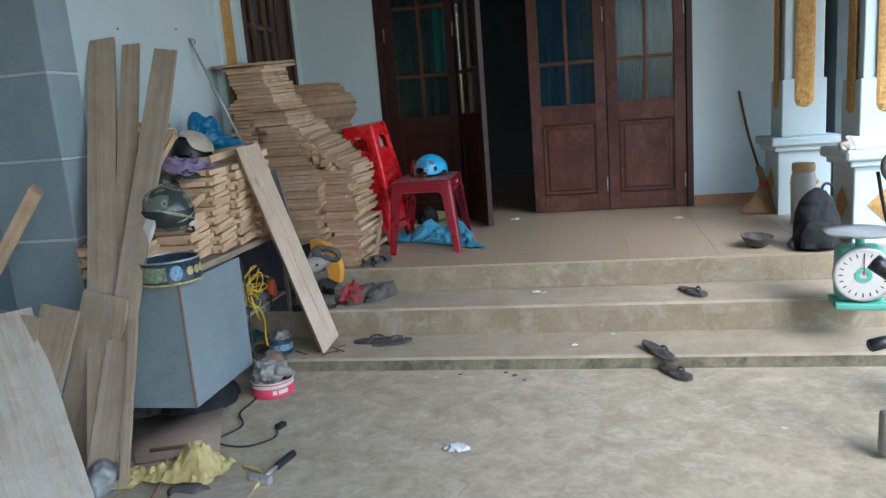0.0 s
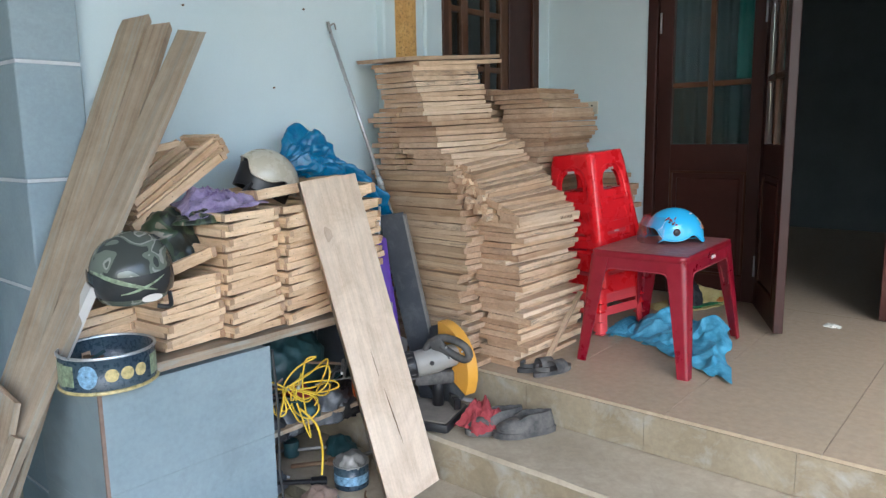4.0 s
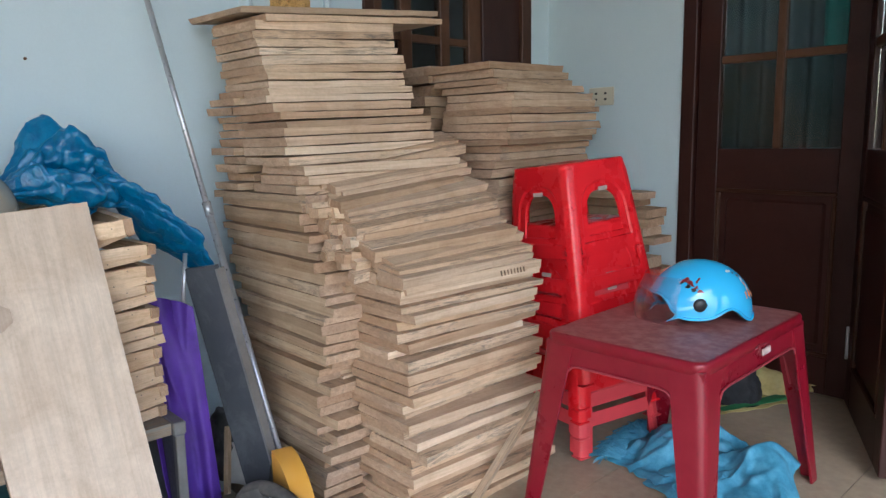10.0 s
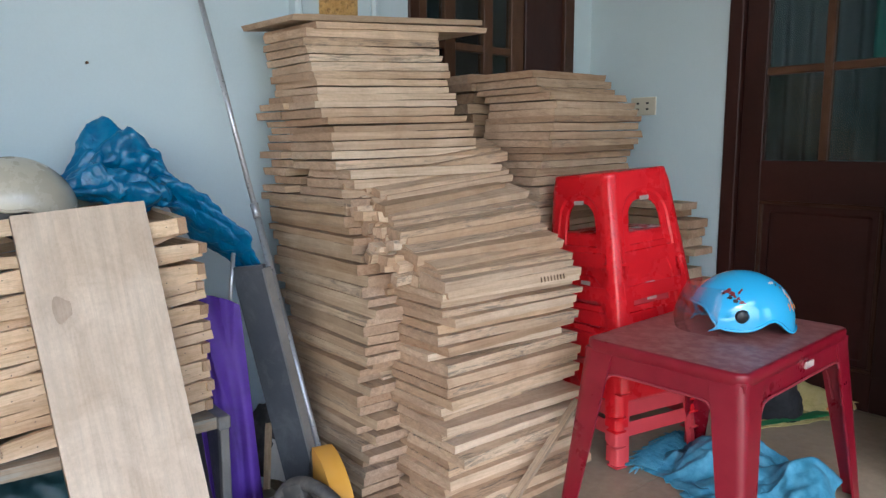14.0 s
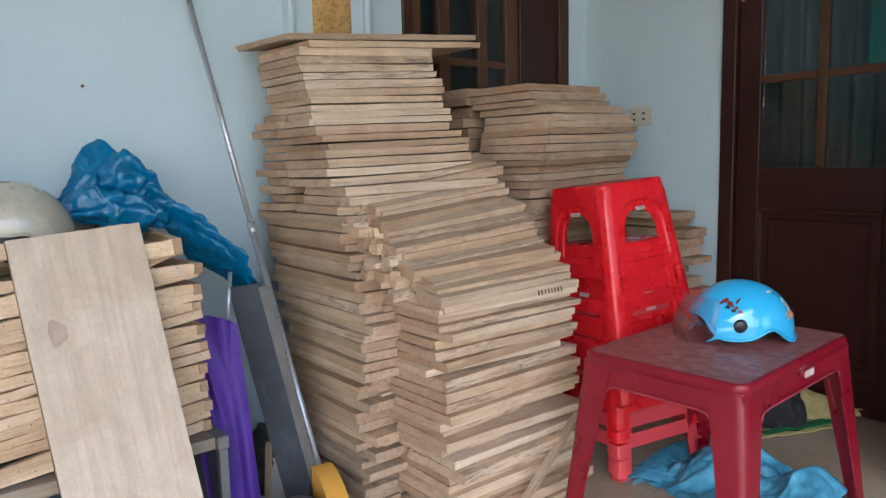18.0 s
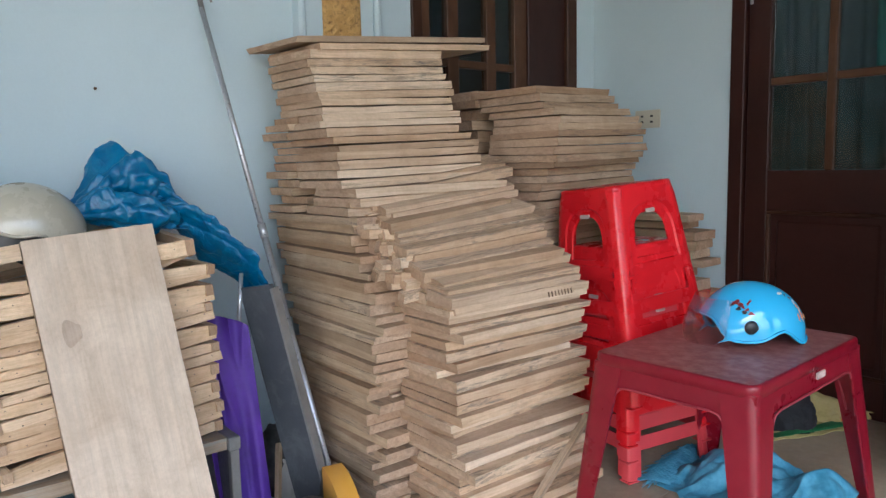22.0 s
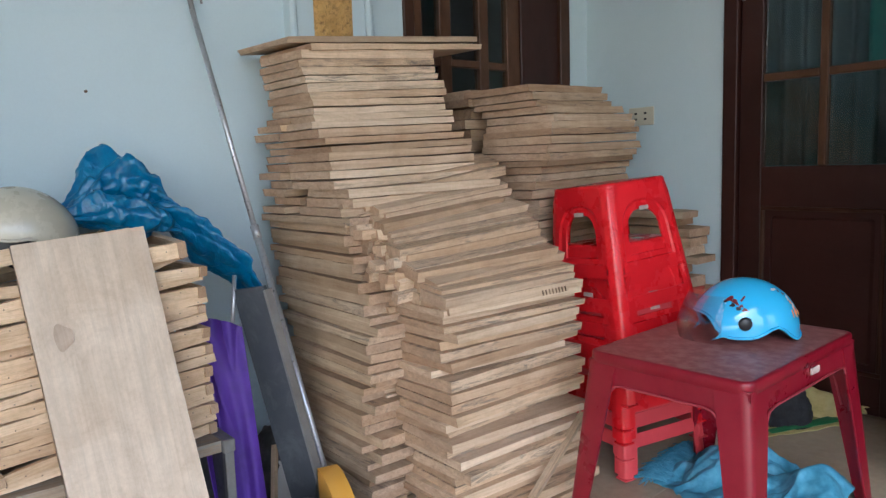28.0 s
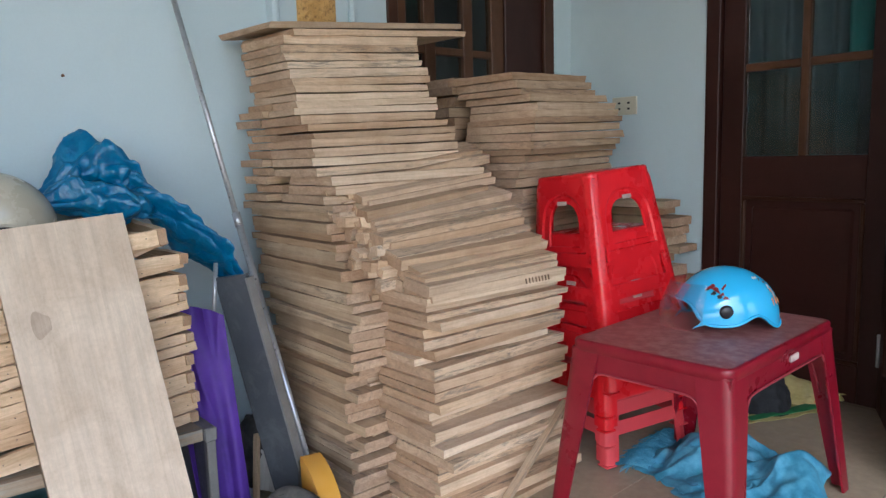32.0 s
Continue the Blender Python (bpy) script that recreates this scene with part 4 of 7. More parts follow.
for a, b in (((-0.90, 3.895, 1.45), (-0.935, 3.79, 1.55)), ((-0.90, 3.865, 1.455), (-0.88, 3.72, 1.24)), ((-0.925, 3.84, 1.47), (-0.91, 3.69, 1.25))):
    ob = new("side_bar", rnd.choice(PINE))
    ob.parent = fp
    ob.matrix_basis = between(a, b, 0.035, 0.016, (0.5, 0.6, 0.6))
ob = new("loose_batten", rnd.choice(PINE))
ob.matrix_basis = between((-0.86, 3.935, 1.405), (-0.875, 3.70, 1.36), 0.022, 0.018, (0, 0, 1))
tagged(ob, "thin pine strip lying across the propped frame", "batten")

# bench: sheet-metal locker, shelf board, open tool bay
lk = empty("metal_locker", pose(-0.45, 3.418, 0.17), "dented blue-grey sheet-metal locker holding up a bench board", "locker")


def sheet(w, h, seed, dent=0.004):
    def fn(u, v):
        e = min(u, 1 - u, v, 1 - v) * 6
        return Vector((w * u, dent * min(1, e) * noise.noise(Vector((u * 4, v * 4, seed))), h * v))
    return shell(fn, 20, 20, 0.003)


part("body", span(-0.465, -0.006, 0.006, 0.556, 0.0, 0.56), "lockpaint", lk)
part("front_sheet", sheet(0.56, 0.2545, 3), "lockpaint", lk, m=pose(0, 0, 0.0, 0, 0, 90))
part("front_sheet", sheet(0.56, 0.308, 4), "lockpaint", lk, m=pose(0.001, 0, 0.256, 0, 0, 90))
part("side_sheet", sheet(0.465, 0.1725, 5), "lockpaint", lk, m=pose(-0.466, 0.001, 0.0))
part("side_sheet", sheet(0.465, 0.1925, 6), "lockpaint", lk, m=pose(-0.466, 0.0, 0.174))
part("side_sheet", sheet(0.465, 0.196, 7), "lockpaint", lk, m=pose(-0.466, 0.001, 0.368))
part("corner_strip", span(-0.006, 0.005, -0.005, 0.006, 0, 0.566, 0.002), "rust", lk, "rusty grey corner strip")
for x, y in ((-0.40, 0.2), (-0.14, 0.2), (-0.40, 0.49), (-0.14, 0.49)):
    part("leg", span(x - 0.015, x + 0.015, y - 0.015, y + 0.015, -0.12, 0.0), "slate", lk)
bb = empty("bench_board", pose(-0.71, 4.06, 0.756), "grey-brown worn bench board under the pine frames", "bench")
ob = lay("board", PLANKGREY, bb, (0.12, -0.005, 0), (1.01, 0.26, 0.03), 90)
ob = lay("board", PLANKGREY, bb, (-0.13, 0.02, 0), (1.06, 0.24, 0.03), 90)
rk = empty("tool_rack", pose(-0.5, 4.3, 0.05), "low metal rack full of tools beside the locker", "rack")
part("leg", span(0.03, 0.05, 0.24, 0.262, 0.07, 0.69, 0.002), "grey_metal", rk)
part("leg", span(-0.42, -0.40, 0.24, 0.262, 0.07, 0.69, 0.002), "grey_metal", rk)
part("top_rail", span(-0.42, 0.052, 0.236, 0.266, 0.69, 0.722, 0.003), "grey_metal", rk)
part("side_panel", span(-0.40, 0.03, 0.246, 0.254, 0.12, 0.69), "slate", rk, "dark scratched side panel")
part("shelf", span(-0.44, 0.03, -0.31, 0.24, 0.345, 0.362, 0.002), "plank_grey", rk)
part("back_panel", span(-0.45, -0.44, -0.31, 0.25, 0.02, 0.69), "slate", rk)


# ================= leaning boards, panel, pole =================
def single(name, me, m, label, cat, group=""):
    ob = new(name, me)
    ob.matrix_basis = m
    return tagged(ob, label, cat, group)


def fine_board(seed, mat):
    """A wide board with a wavy sawn edge, a knot hollow and a drying crack."""
    bm = bmesh.new()
    nx, ny = 60, 14
    g = []
    for s in (1, -1):
        lay_ = []
        for i in range(nx + 1):
            row = []
            for j in range(ny + 1):
                x, y = -0.5 + i / nx, -0.5 + j / ny
                yy = y * (1 + 0.012 * noise.noise(Vector((x * 5, seed, s)))) + 0.006 * noise.noise(Vector((x * 3, 2, seed)))
                zz = s * 0.5
                if s > 0:
                    k = math.hypot((x - 0.34) * 5, (y - 0.28) * 1.0) / 0.16
                    zz -= 0.28 * math.exp(-k * k)
                    cr = abs(y - (-0.08 - 0.25 * (x + 0.15))) * 30
                    if -0.36 < x < -0.14:
                        zz -= 0.5 * math.exp(-cr * cr) * math.sin((x + 0.36) / 0.22 * math.pi)
                row.append(bm.verts.new((x, yy, zz)))
            lay_.append(row)
        g.append(lay_)
    for s, lay_ in enumerate(g):
        for i in range(nx):
            for j in range(ny):
                q = (lay_[i][j], lay_[i + 1][j], lay_[i + 1][j + 1], lay_[i][j + 1])
                bm.faces.new(q if s == 0 else q[::-1])
    a, b = g
    for i in range(nx):
        bm.faces.new((a[i][0], b[i][0], b[i + 1][0], a[i + 1][0]))
        bm.faces.new((a[i + 1][ny], b[i + 1][ny], b[i][ny], a[i][ny]))
    for j in range(ny):
        bm.faces.new((a[0][j + 1], b[0][j + 1], b[0][j], a[0][j]))
        bm.faces.new((a[nx][j], b[nx][j], b[nx][j + 1], a[nx][j + 1]))
    me = mesh_of(bm, "board", 30)
    me.materials.append(M[mat])
    return me


wb_ = empty("wide_board", pose(0, 0, 0), "wide pale sawn board with a knot leaning on the bench", "board")
MB = between((-0.163, 4.363, 0.137), (-0.474, 4.277, 1.275), 0.25, 0.026, (0, -1, 0))
part("board", fine_board(3, "board"), "board", wb_, m=MB)
kb = bmesh.new()
kv = [kb.verts.new((0.335 + 0.021 * math.cos(a) * (1 + 0.25 * math.sin(3 * a)), 0.285 + 0.08 * math.sin(a) * (1 + 0.15 * math.cos(2 * a)), 0.42)) for a in [2 * math.pi * i / 24 for i in range(24)]]
kb.faces.new(kv)
part("knot", kb, "knot", wb_, "dark oval knot", m=MB)
cb = bmesh.new()
for x0, x1, y0, y1, w_ in ((-0.34, -0.15, -0.005, 0.07, 0.010), (-0.12, -0.03, 0.10, 0.12, 0.005)):
    top_, bot_ = [], []
    for i in range(13):
        u = i / 12
        x, y = x0 + (x1 - x0) * u, y0 + (y1 - y0) * u + 0.012 * noise.noise(Vector((u * 4, x0, 1)))
        ww = w_ * math.sin(math.pi * u) + 0.001
        top_.append(cb.verts.new((x, y + ww, 0.535)))
        bot_.append(cb.verts.new((x, y - ww, 0.535)))
    for i in range(12):
        cb.faces.new((bot_[i], bot_[i + 1], top_[i + 1], top_[i]))
part("drying_crack", cb, "stick", wb_, "thin dark drying crack", m=MB)
pan = empty("leaning_sheet", pose(0, 0, 0), "black scratched panel with a pale metal edge leaning on the stack", "sheet")
pa, pbm = Vector((-0.568, 4.665, 1.105)), Vector((-0.488, 4.808, 0.294))
inset = Vector((1, 0.45, 0)).normalized() * 0.015
me = mesh_of(box(1, 1, 1), "panel")
me.materials.append(M["slate"])
ob = part("sheet", me, "slate", pan, m=between(pbm + inset, pa + inset, 0.105, 0.012, (1, 0.45, 0)))
me = mesh_of(box(1, 1, 1), "edge")
me.materials.append(M["grey_metal"])
side = Vector((1, 0.45, 0)).normalized() * 0.0735
part("edge_strip", me, "grey_metal", pan, "pale metal edge strip", m=between(pbm + side, pa + side, 0.007, 0.026, (1, 0.45, 0)))
part("clamp_screw", tube([(-0.602, 4.655, 1.135), (-0.588, 4.632, 0.985)], 0.0055, 10, steps=1), "steel", pan, "steel clamp screw hanging at the panel's top", smooth=40)
part("clamp_jaw", span(-0.02, 0.02, -0.005, 0.005, -0.004, 0.004, 0.002), "steel", pan, m=pose(-0.590, 4.636, 1.01, 0, 8, 25))
part("clamp_bar", tube([(-0.612, 4.627, 0.985), (-0.566, 4.639, 0.98)], 0.0035, 8, steps=1), "steel", pan, smooth=40)

ob = heap("dark_sack", (-0.79, 4.815, floor_z(4.8) + 0.002), (0.12, 0.10, 0.19), "saw_dusty", 0.018, 16, 83, pointy=0.6)
tagged(ob, "dark dusty sack stuffed behind the panel by the wall", "sack")
paper = bmesh.new()
pv = [[paper.verts.new((-0.05 + 0.10 * i / 6, 0.010 * math.sin(i * 0.9) + 0.006 * k, 0.115 * k * (1 - 0.05 * i))) for i in range(7)] for k in range(2)]
for i in range(6):
    paper.faces.new((pv[0][i], pv[0][i + 1], pv[1][i + 1], pv[1][i]))
sc_ = tagged(part("paper_scrap", paper, "white", m=pose(-0.672, 4.80, floor_z(4.8) + 0.004, -12, 0, 28)), "bent white scrap of card behind the saw", "card")
sc_.modifiers.new("thickness", 'SOLIDIFY').thickness = 0.0015
single("short_stick", rnd.choice(PINE), between((-0.655, 4.745, floor_z(4.75) + 0.006), (-0.745, 4.80, floor_z(4.75) + 0.16), 0.016, 0.012, (1, 0.4, 0)), "short wooden stick leaning behind the saw", "stick")

pole = empty("telescopic_pole", pose(0, 0, 0), "thin grey telescopic metal pole leaning on the wall", "pole")
p0, p1 = Vector((-0.945, 4.725, 1.86)), Vector((-0.375, 4.84, 0.30))
pj = p0.lerp(p1, 0.405)
part("upper_tube", tube([p0, pj], 0.0078, 12), "steel", pole, smooth=40)
part("lower_tube", tube([pj, p1], 0.0098, 12), "steel", pole, smooth=40)
part("collar", tube([pj - (p1 - p0) * 0.012, pj + (p1 - p0) * 0.012], 0.0118, 12), "steel", pole, smooth=40)
part("tip", tube([p0 + Vector((-0.012, -0.004, 0.05)), p0 + Vector((-0.004, 0, 0.015)), p0 - (p0 - p1) * 0.02], 0.0075, 8), "grey_metal", pole, smooth=40)
part("tip_hook", tube([p0 + Vector((-0.01, 0.0, 0.03)), p0 + Vector((0.0, 0.02, 0.045)), p0 + Vector((0.0, 0.03, 0.02))], 0.0035, 6), "grey_metal", pole)

# tall planks against the pillar
for a, b, wd, side, lab in (
    ((-0.625, 2.985, 0.055), (-0.925, 3.85, 1.82), 0.118, (1, 0.35, 0), "long grey-brown plank leaning on the pillar"),
    ((-0.60, 3.03, 0.055), (-0.785, 3.86, 1.785), 0.078, (1, 0.5, 0), "narrow weathered plank leaning on the pillar"),
    ((-0.63, 2.96, 0.055), (-0.615, 3.87, 1.75), 0.105, (1, 0.25, 0), "long weathered plank leaning on the pillar"),
):
    single("long_plank", rnd.choice(PLANKGREY), between(a, b, wd, 0.024, side), lab, "plank", "leaning planks")
for a, b, wd, side, mats, lab in (
    ((-0.84, 3.10, 0.055), (-0.675, 3.25, 0.74), 0.19, (1, 0.15, 0), PLANKGREY, "short brown board leaning among the planks"),
    ((-0.86, 2.80, 0.055), (-0.71, 3.03, 0.75), 0.15, (1, 0.1, 0), PLANKGREY, "short grey board leaning among the planks"),
    ((-0.98, 2.78, 0.055), (-0.86, 3.0, 0.74), 0.16, (1, 0.1, 0), PLANKGREY, "short grey board leaning among the planks"),
    ((-0.584, 2.655, 0.055), (-0.936, 2.914, 0.745), 0.30, (-0.594, -0.805, 0), PLY, "pale cracked plywood board leaning in front"),
    ((-0.50, 2.93, 0.055), (-0.56, 3.24, 0.64), 0.03, (1, 0.1, 0), PLANKGREY, "thin batten leaning among the planks"),
    ((-1.75, 3.12, 0.055), (-0.90, 3.24, 1.19), 0.05, (1, 0.2, 0), PINE, "thin batten slanting across the shade"),
):
    single("short_board", rnd.choice(mats), between(a, b, wd, 0.02, side), lab, "board", "leaning short boards")
strip_me = mesh_of(box(1, 1, 1), "strip")
strip_me.materials.append(M["white"])
single("metal_profile", strip_me, between((-0.635, 3.385, 0.775), (-0.565, 3.475, 1.01), 0.040, 0.026, (1, 0, 0)), "pale painted metal strip beside the planks", "metal strip")


# ================= plastic table =================
def leg_mesh(top, foot, w0, w1, bm=None):
    """An angle-section moulded leg, open to the inside."""
    out = bmesh.new()
    sx, sy = (1 if top[0] > 0 else -1), (1 if top[1] > 0 else -1)
    rows = []
    for i in range(9):
        u = i / 8
        c = Vector(top).lerp(Vector(foot), u)
        wv = w0 + (w1 - w0) * u
        r = wv * 0.32
        outer = [(-wv, 0), (-r, 0), (-r * 0.3, -r * 0.08), (-r * 0.08, -r * 0.3), (0, -r), (0, -wv)]
        inner = [(-0.006, -wv), (-0.006, -0.006 - r * 0.5), (-0.006 - r * 0.5, -0.006), (-wv, -0.006)]
        rows.append([out.verts.new((c.x + sx * p, c.y + sy * q, c.z)) for p, q in outer + inner])
    n = len(rows[0])
    for a, b in zip(rows, rows[1:]):
        for k in range(n):
            out.faces.new((a[k], a[(k + 1) % n], b[(k + 1) % n], b[k]))
    out.faces.new(rows[0])
    out.faces.new(rows[-1][::-1])
    bmesh.ops.recalc_face_normals(out, faces=out.faces[:])
    return out


def rounded_slab(hx, hy, z0, z1, r, lip=0.008, n=6):
    """A tray top with rounded corners and a soft rolled rim."""
    bm = bmesh.new()

    def ring(inset, z):
        pts = []
        rr = max(0.002, r - inset)
        for cx, cy, a0 in ((hx - r, hy - r, 0), (-hx + r, hy - r, 90), (-hx + r, -hy + r, 180), (hx - r, -hy + r, 270)):
            for k in range(n + 1):
                a = radians(a0 + 90 * k / n)
                pts.append(bm.verts.new((cx + rr * math.cos(a), cy + rr * math.sin(a), z)))
        return pts
    rings = [ring(0.004, z0), ring(0, z0 + 0.003), ring(0, z1 - lip), ring(lip * 0.35, z1 - lip * 0.25), ring(lip, z1), ring(lip + 0.003, z1 + 0.0003)]
    for a, b in zip(rings, rings[1:]):
        m_ = len(a)
        for k in range(m_):
            bm.faces.new((a[k], a[(k + 1) % m_], b[(k + 1) % m_], b[k]))
    for fc in bm.faces:
        fc.material_index = 1
    bm.faces.new(rings[-1])
    bm.faces.new(rings[0][::-1])
    return bm


def apron(half, depth, corner, th=0.007, n=24):
    """One side skirt, arched between the legs; runs along x, facing -y."""
    bm = bmesh.new()
    rows = []
    for i in range(n + 1):
        x = -half + 2 * half * i / n
        d = half - abs(x)
        low = depth if d > corner else depth + corner * (1 - math.sqrt(max(0.0, 1 - (1 - d / corner) ** 2))) * 1.1
        rows.append([bm.verts.new(p) for p in ((x, 0, 0), (x, 0.0 - 0.012 * low, -low), (x, th - 0.012 * low, -low), (x, th, 0))])
    for a, b in zip(rows, rows[1:]):
        for k in range(4):
            bm.faces.new((a[k], b[k], b[(k + 1) % 4], a[(k + 1) % 4]))
    bm.faces.new(rows[0])
    bm.faces.new(rows[-1][::-1])
    bmesh.ops.recalc_face_normals(bm, faces=bm.faces[:])
    return bm


TBL = (0.215, 5.575, 0.937)
TZ = floor_z(5.55)
tb = empty("plastic_table", pose(*TBL, 0.7, 0, 2.0), "low crimson plastic table with a scuffed dusty top", "table")
THX, THY = 0.205, 0.285
part("tabletop", rounded_slab(THX, THY, -0.03, 0.0, 0.03, lip=0.006), "table_top", tb, "scuffed dusty crimson top", smooth=35).data.materials.append(M["table"])
for w_, off, a in ((THX, THY, 0), (THX, THY, 180), (THY, THX, 90), (THY, THX, 270)):
    part("apron", apron(w_ - 0.004, 0.052, 0.09), "table", tb, m=pose(0, 0, -0.022, 0, 0, a) @ pose(0, -off + 0.002, 0), smooth=40)
    part("apron_bead", tube([(-w_ + 0.03 + (2 * w_ - 0.06) * i / 20, -0.006, -0.05 - (0.0 if abs(-w_ + 0.03 + (2 * w_ - 0.06) * i / 20) < w_ - 0.1 else 0.13 * ((abs(-w_ + 0.03 + (2 * w_ - 0.06) * i / 20) - (w_ - 0.1)) / 0.07) ** 2.5)) for i in range(21)], 0.0028, 6, steps=1), "table_edge", tb, m=pose(0, 0, -0.022, 0, 0, a) @ pose(0, -off + 0.003, 0), smooth=40)
hz = TBL[2] - TZ
for sx in (-1, 1):
    for sy in (-1, 1):
        fx, fy = (0.045 if sx > 0 else 0.03), (0.062 if sy < 0 else 0.03)
        part("leg", leg_mesh((sx * (THX - 0.001), sy * (THY - 0.001), -0.02), (sx * (THX + fx), sy * (THY + fy), -hz - (0.012 if sy < 0 else -0.012)), 0.082, 0.042), "table", tb, smooth=40)
part("maker_label", span(-0.004, 0.001, -0.022, 0.022, -0.008, 0.008, 0.001), "label", tb, "small worn pale label", m=pose(THX + 0.003, 0.03, -0.042))


# ================= stacked stools =================
STOOL_H = 0.455


def stool_side(w_top, w_bot, h):
    """One tapering side of a moulded stool, facing -y: an arched opening in an arched recess, then two bars between open slots."""
    bm = bmesh.new()

    def at(u, v, deep=0.0):
        half = (w_top + (w_bot - w_top) * v) / 2
        return bm.verts.new((u * (half - 0.03), -half + deep, -h * v))

    def outline(hu, v0, v1, n=30, spring=0.55):
        """Up the left edge, round the arch and down the right edge, then back along the bottom."""
        pts = []
        vs = v0 + (v1 - v0) * spring
        for k in range(n + 1):
            a = math.pi * k / n
            pts.append((-hu * math.copysign(abs(math.cos(a)) ** 0.8, math.cos(a)), vs - (vs - v0) * math.sin(a) ** 0.8))
        foot = [(-hu, v1)] + pts + [(hu, v1)]
        return foot + [(hu * (1 - 2 * k / 10), v1) for k in range(1, 10)]

    def border(n=30):
        pts = [(-1, 0.56)]
        for k in range(n + 1):
            a = k / n
            pts.append((-1, 0.40 * (1 - a / 0.25)) if a < 0.25 else ((-1 + 2 * (a - 0.25) / 0.5, 0) if a < 0.75 else (1, 0.40 * (a - 0.75) / 0.25)))
        return pts + [(1, 0.56)] + [(1 - 2 * k / 10, 0.56) for k in range(1, 10)]
    rings = [[at(p, q) for p, q in border()],
             [at(p, q) for p, q in outline(0.86, 0.115, 0.5)],
             [at(p, q, 0.005) for p, q in outline(0.81, 0.13, 0.495)],
             [at(p, q, 0.006) for p, q in outline(0.62, 0.175, 0.462)],
             [at(p, q, 0.012) for p, q in outline(0.60, 0.182, 0.457)]]
    for a, b in zip(rings, rings[1:]):
        for k in range(len(a)):
            bm.faces.new((a[k], a[(k + 1) % len(a)], b[(k + 1) % len(a)], b[k]))

    def sheet_(u0, u1, v0, v1, deep=0.0, n=6):
        g = [[at(u0 + (u1 - u0) * i / n, v0 + (v1 - v0) * j / 3, deep) for j in range(4)] for i in range(n + 1)]
        for i in range(n):
            for j in range(3):
                bm.faces.new((g[i][j], g[i][j + 1], g[i + 1][j + 1], g[i + 1][j]))
    sheet_(-1, 1, 0.56, 0.585)
    sheet_(-1, -0.88, 0.585, 0.97, n=2)
    sheet_(0.88, 1, 0.585, 0.97, n=2)
    sheet_(-0.88, 0.88, 0.715, 0.805)
    bmesh.ops.remove_doubles(bm, verts=bm.verts[:], dist=0.0004)
    bmesh.ops.recalc_face_normals(bm, faces=bm.faces[:])
    bmesh.ops.solidify(bm, geom=bm.faces[:], thickness=0.004)
    return bm


STW, SBW = 0.25, 0.335


def stool_corner(u, v):
    """A rounded corner leg, its upper end cut to a slanting facet."""
    half = (STW + (SBW - STW) * v) / 2
    a = math.pi / 2 * u
    cut = 0.006 * max(0.0, 1 - v / 0.07)
    c, d = math.cos(a), math.sin(a)
    ridge_ = 0.0028 * math.exp(-((u - 0.5) / 0.16) ** 2)
    r = 0.031 + ridge_ - cut * math.sin(2 * a)
    return Vector((half - 0.03 + r * c, half - 0.03 + r * d, -0.002 - (STOOL_H - 0.002) * v))


ME_SIDE, ME_TOP, CORNER = {}, {}, {}
for mat in ("stool", "stool_pale"):
    ME_SIDE[mat] = mesh_of(stool_side(STW, SBW, STOOL_H), "stool_side", 35)
    ME_TOP[mat] = mesh_of(rounded_slab(STW / 2 + 0.001, STW / 2 + 0.001, -0.018, 0.004, 0.032), "stool_top", 35)
    CORNER[mat] = mesh_of(shell(stool_corner, 12, 24, 0.004), "stool_corner", 50)
    for me in (ME_SIDE[mat], ME_TOP[mat], CORNER[mat]):
        me.materials.append(M[mat])


def stool(m, mat, label):
    s = empty("plastic_stool", m, label, "stool", "stacked plastic stools")
    part("seat", ME_TOP[mat], mat, s)
    for a in (0, 90, 180, 270):
        part("side", ME_SIDE[mat], mat, s, m=pose(0, 0, 0, 0, 0, a))
        part("corner_leg", CORNER[mat], mat, s, m=pose(0, 0, 0, 0, 0, a))
        part("foot_ring", span(0.128, 0.170, 0.128, 0.170, -STOOL_H, -STOOL_H + 0.006, 0.002), mat, s, m=pose(0, 0, 0, 0, 0, a))
    for a in (0, 90):
        part("maker_label", span(-0.019, 0.019, -0.002, 0.001, -0.006, 0.006, 0.0005), "label", s, "tiny pale worn label", m=pose(0, 0, 0, 0, 0, a) @ pose(0.004, -STW / 2 - 0.0075, -0.079, -5.6, 0, 4))
    return s


SC = (-0.200, 5.740)
zf = floor_z(SC[1])
for k, up_ in enumerate((0.0, 0.058, 0.105, 0.145, 0.225, 0.40)):
    zt = zf + STOOL_H + up_ + 0.003
    tip = (0.6, 1.0, 1.4, 2.0, 4.0, 4.8)[k]
    stool(pose(SC[0] - 0.13 * up_, SC[1] - 0.055 * up_, zt - 0.01 * (k > 3), 0.9 * tip, -0.95 * tip, -10 + jit(1.2)), "stool_pale" if k < 2 else "stool", "bright red plastic stool in a nested stack" if k > 1 else "faded red plastic stool at the foot of the stack")


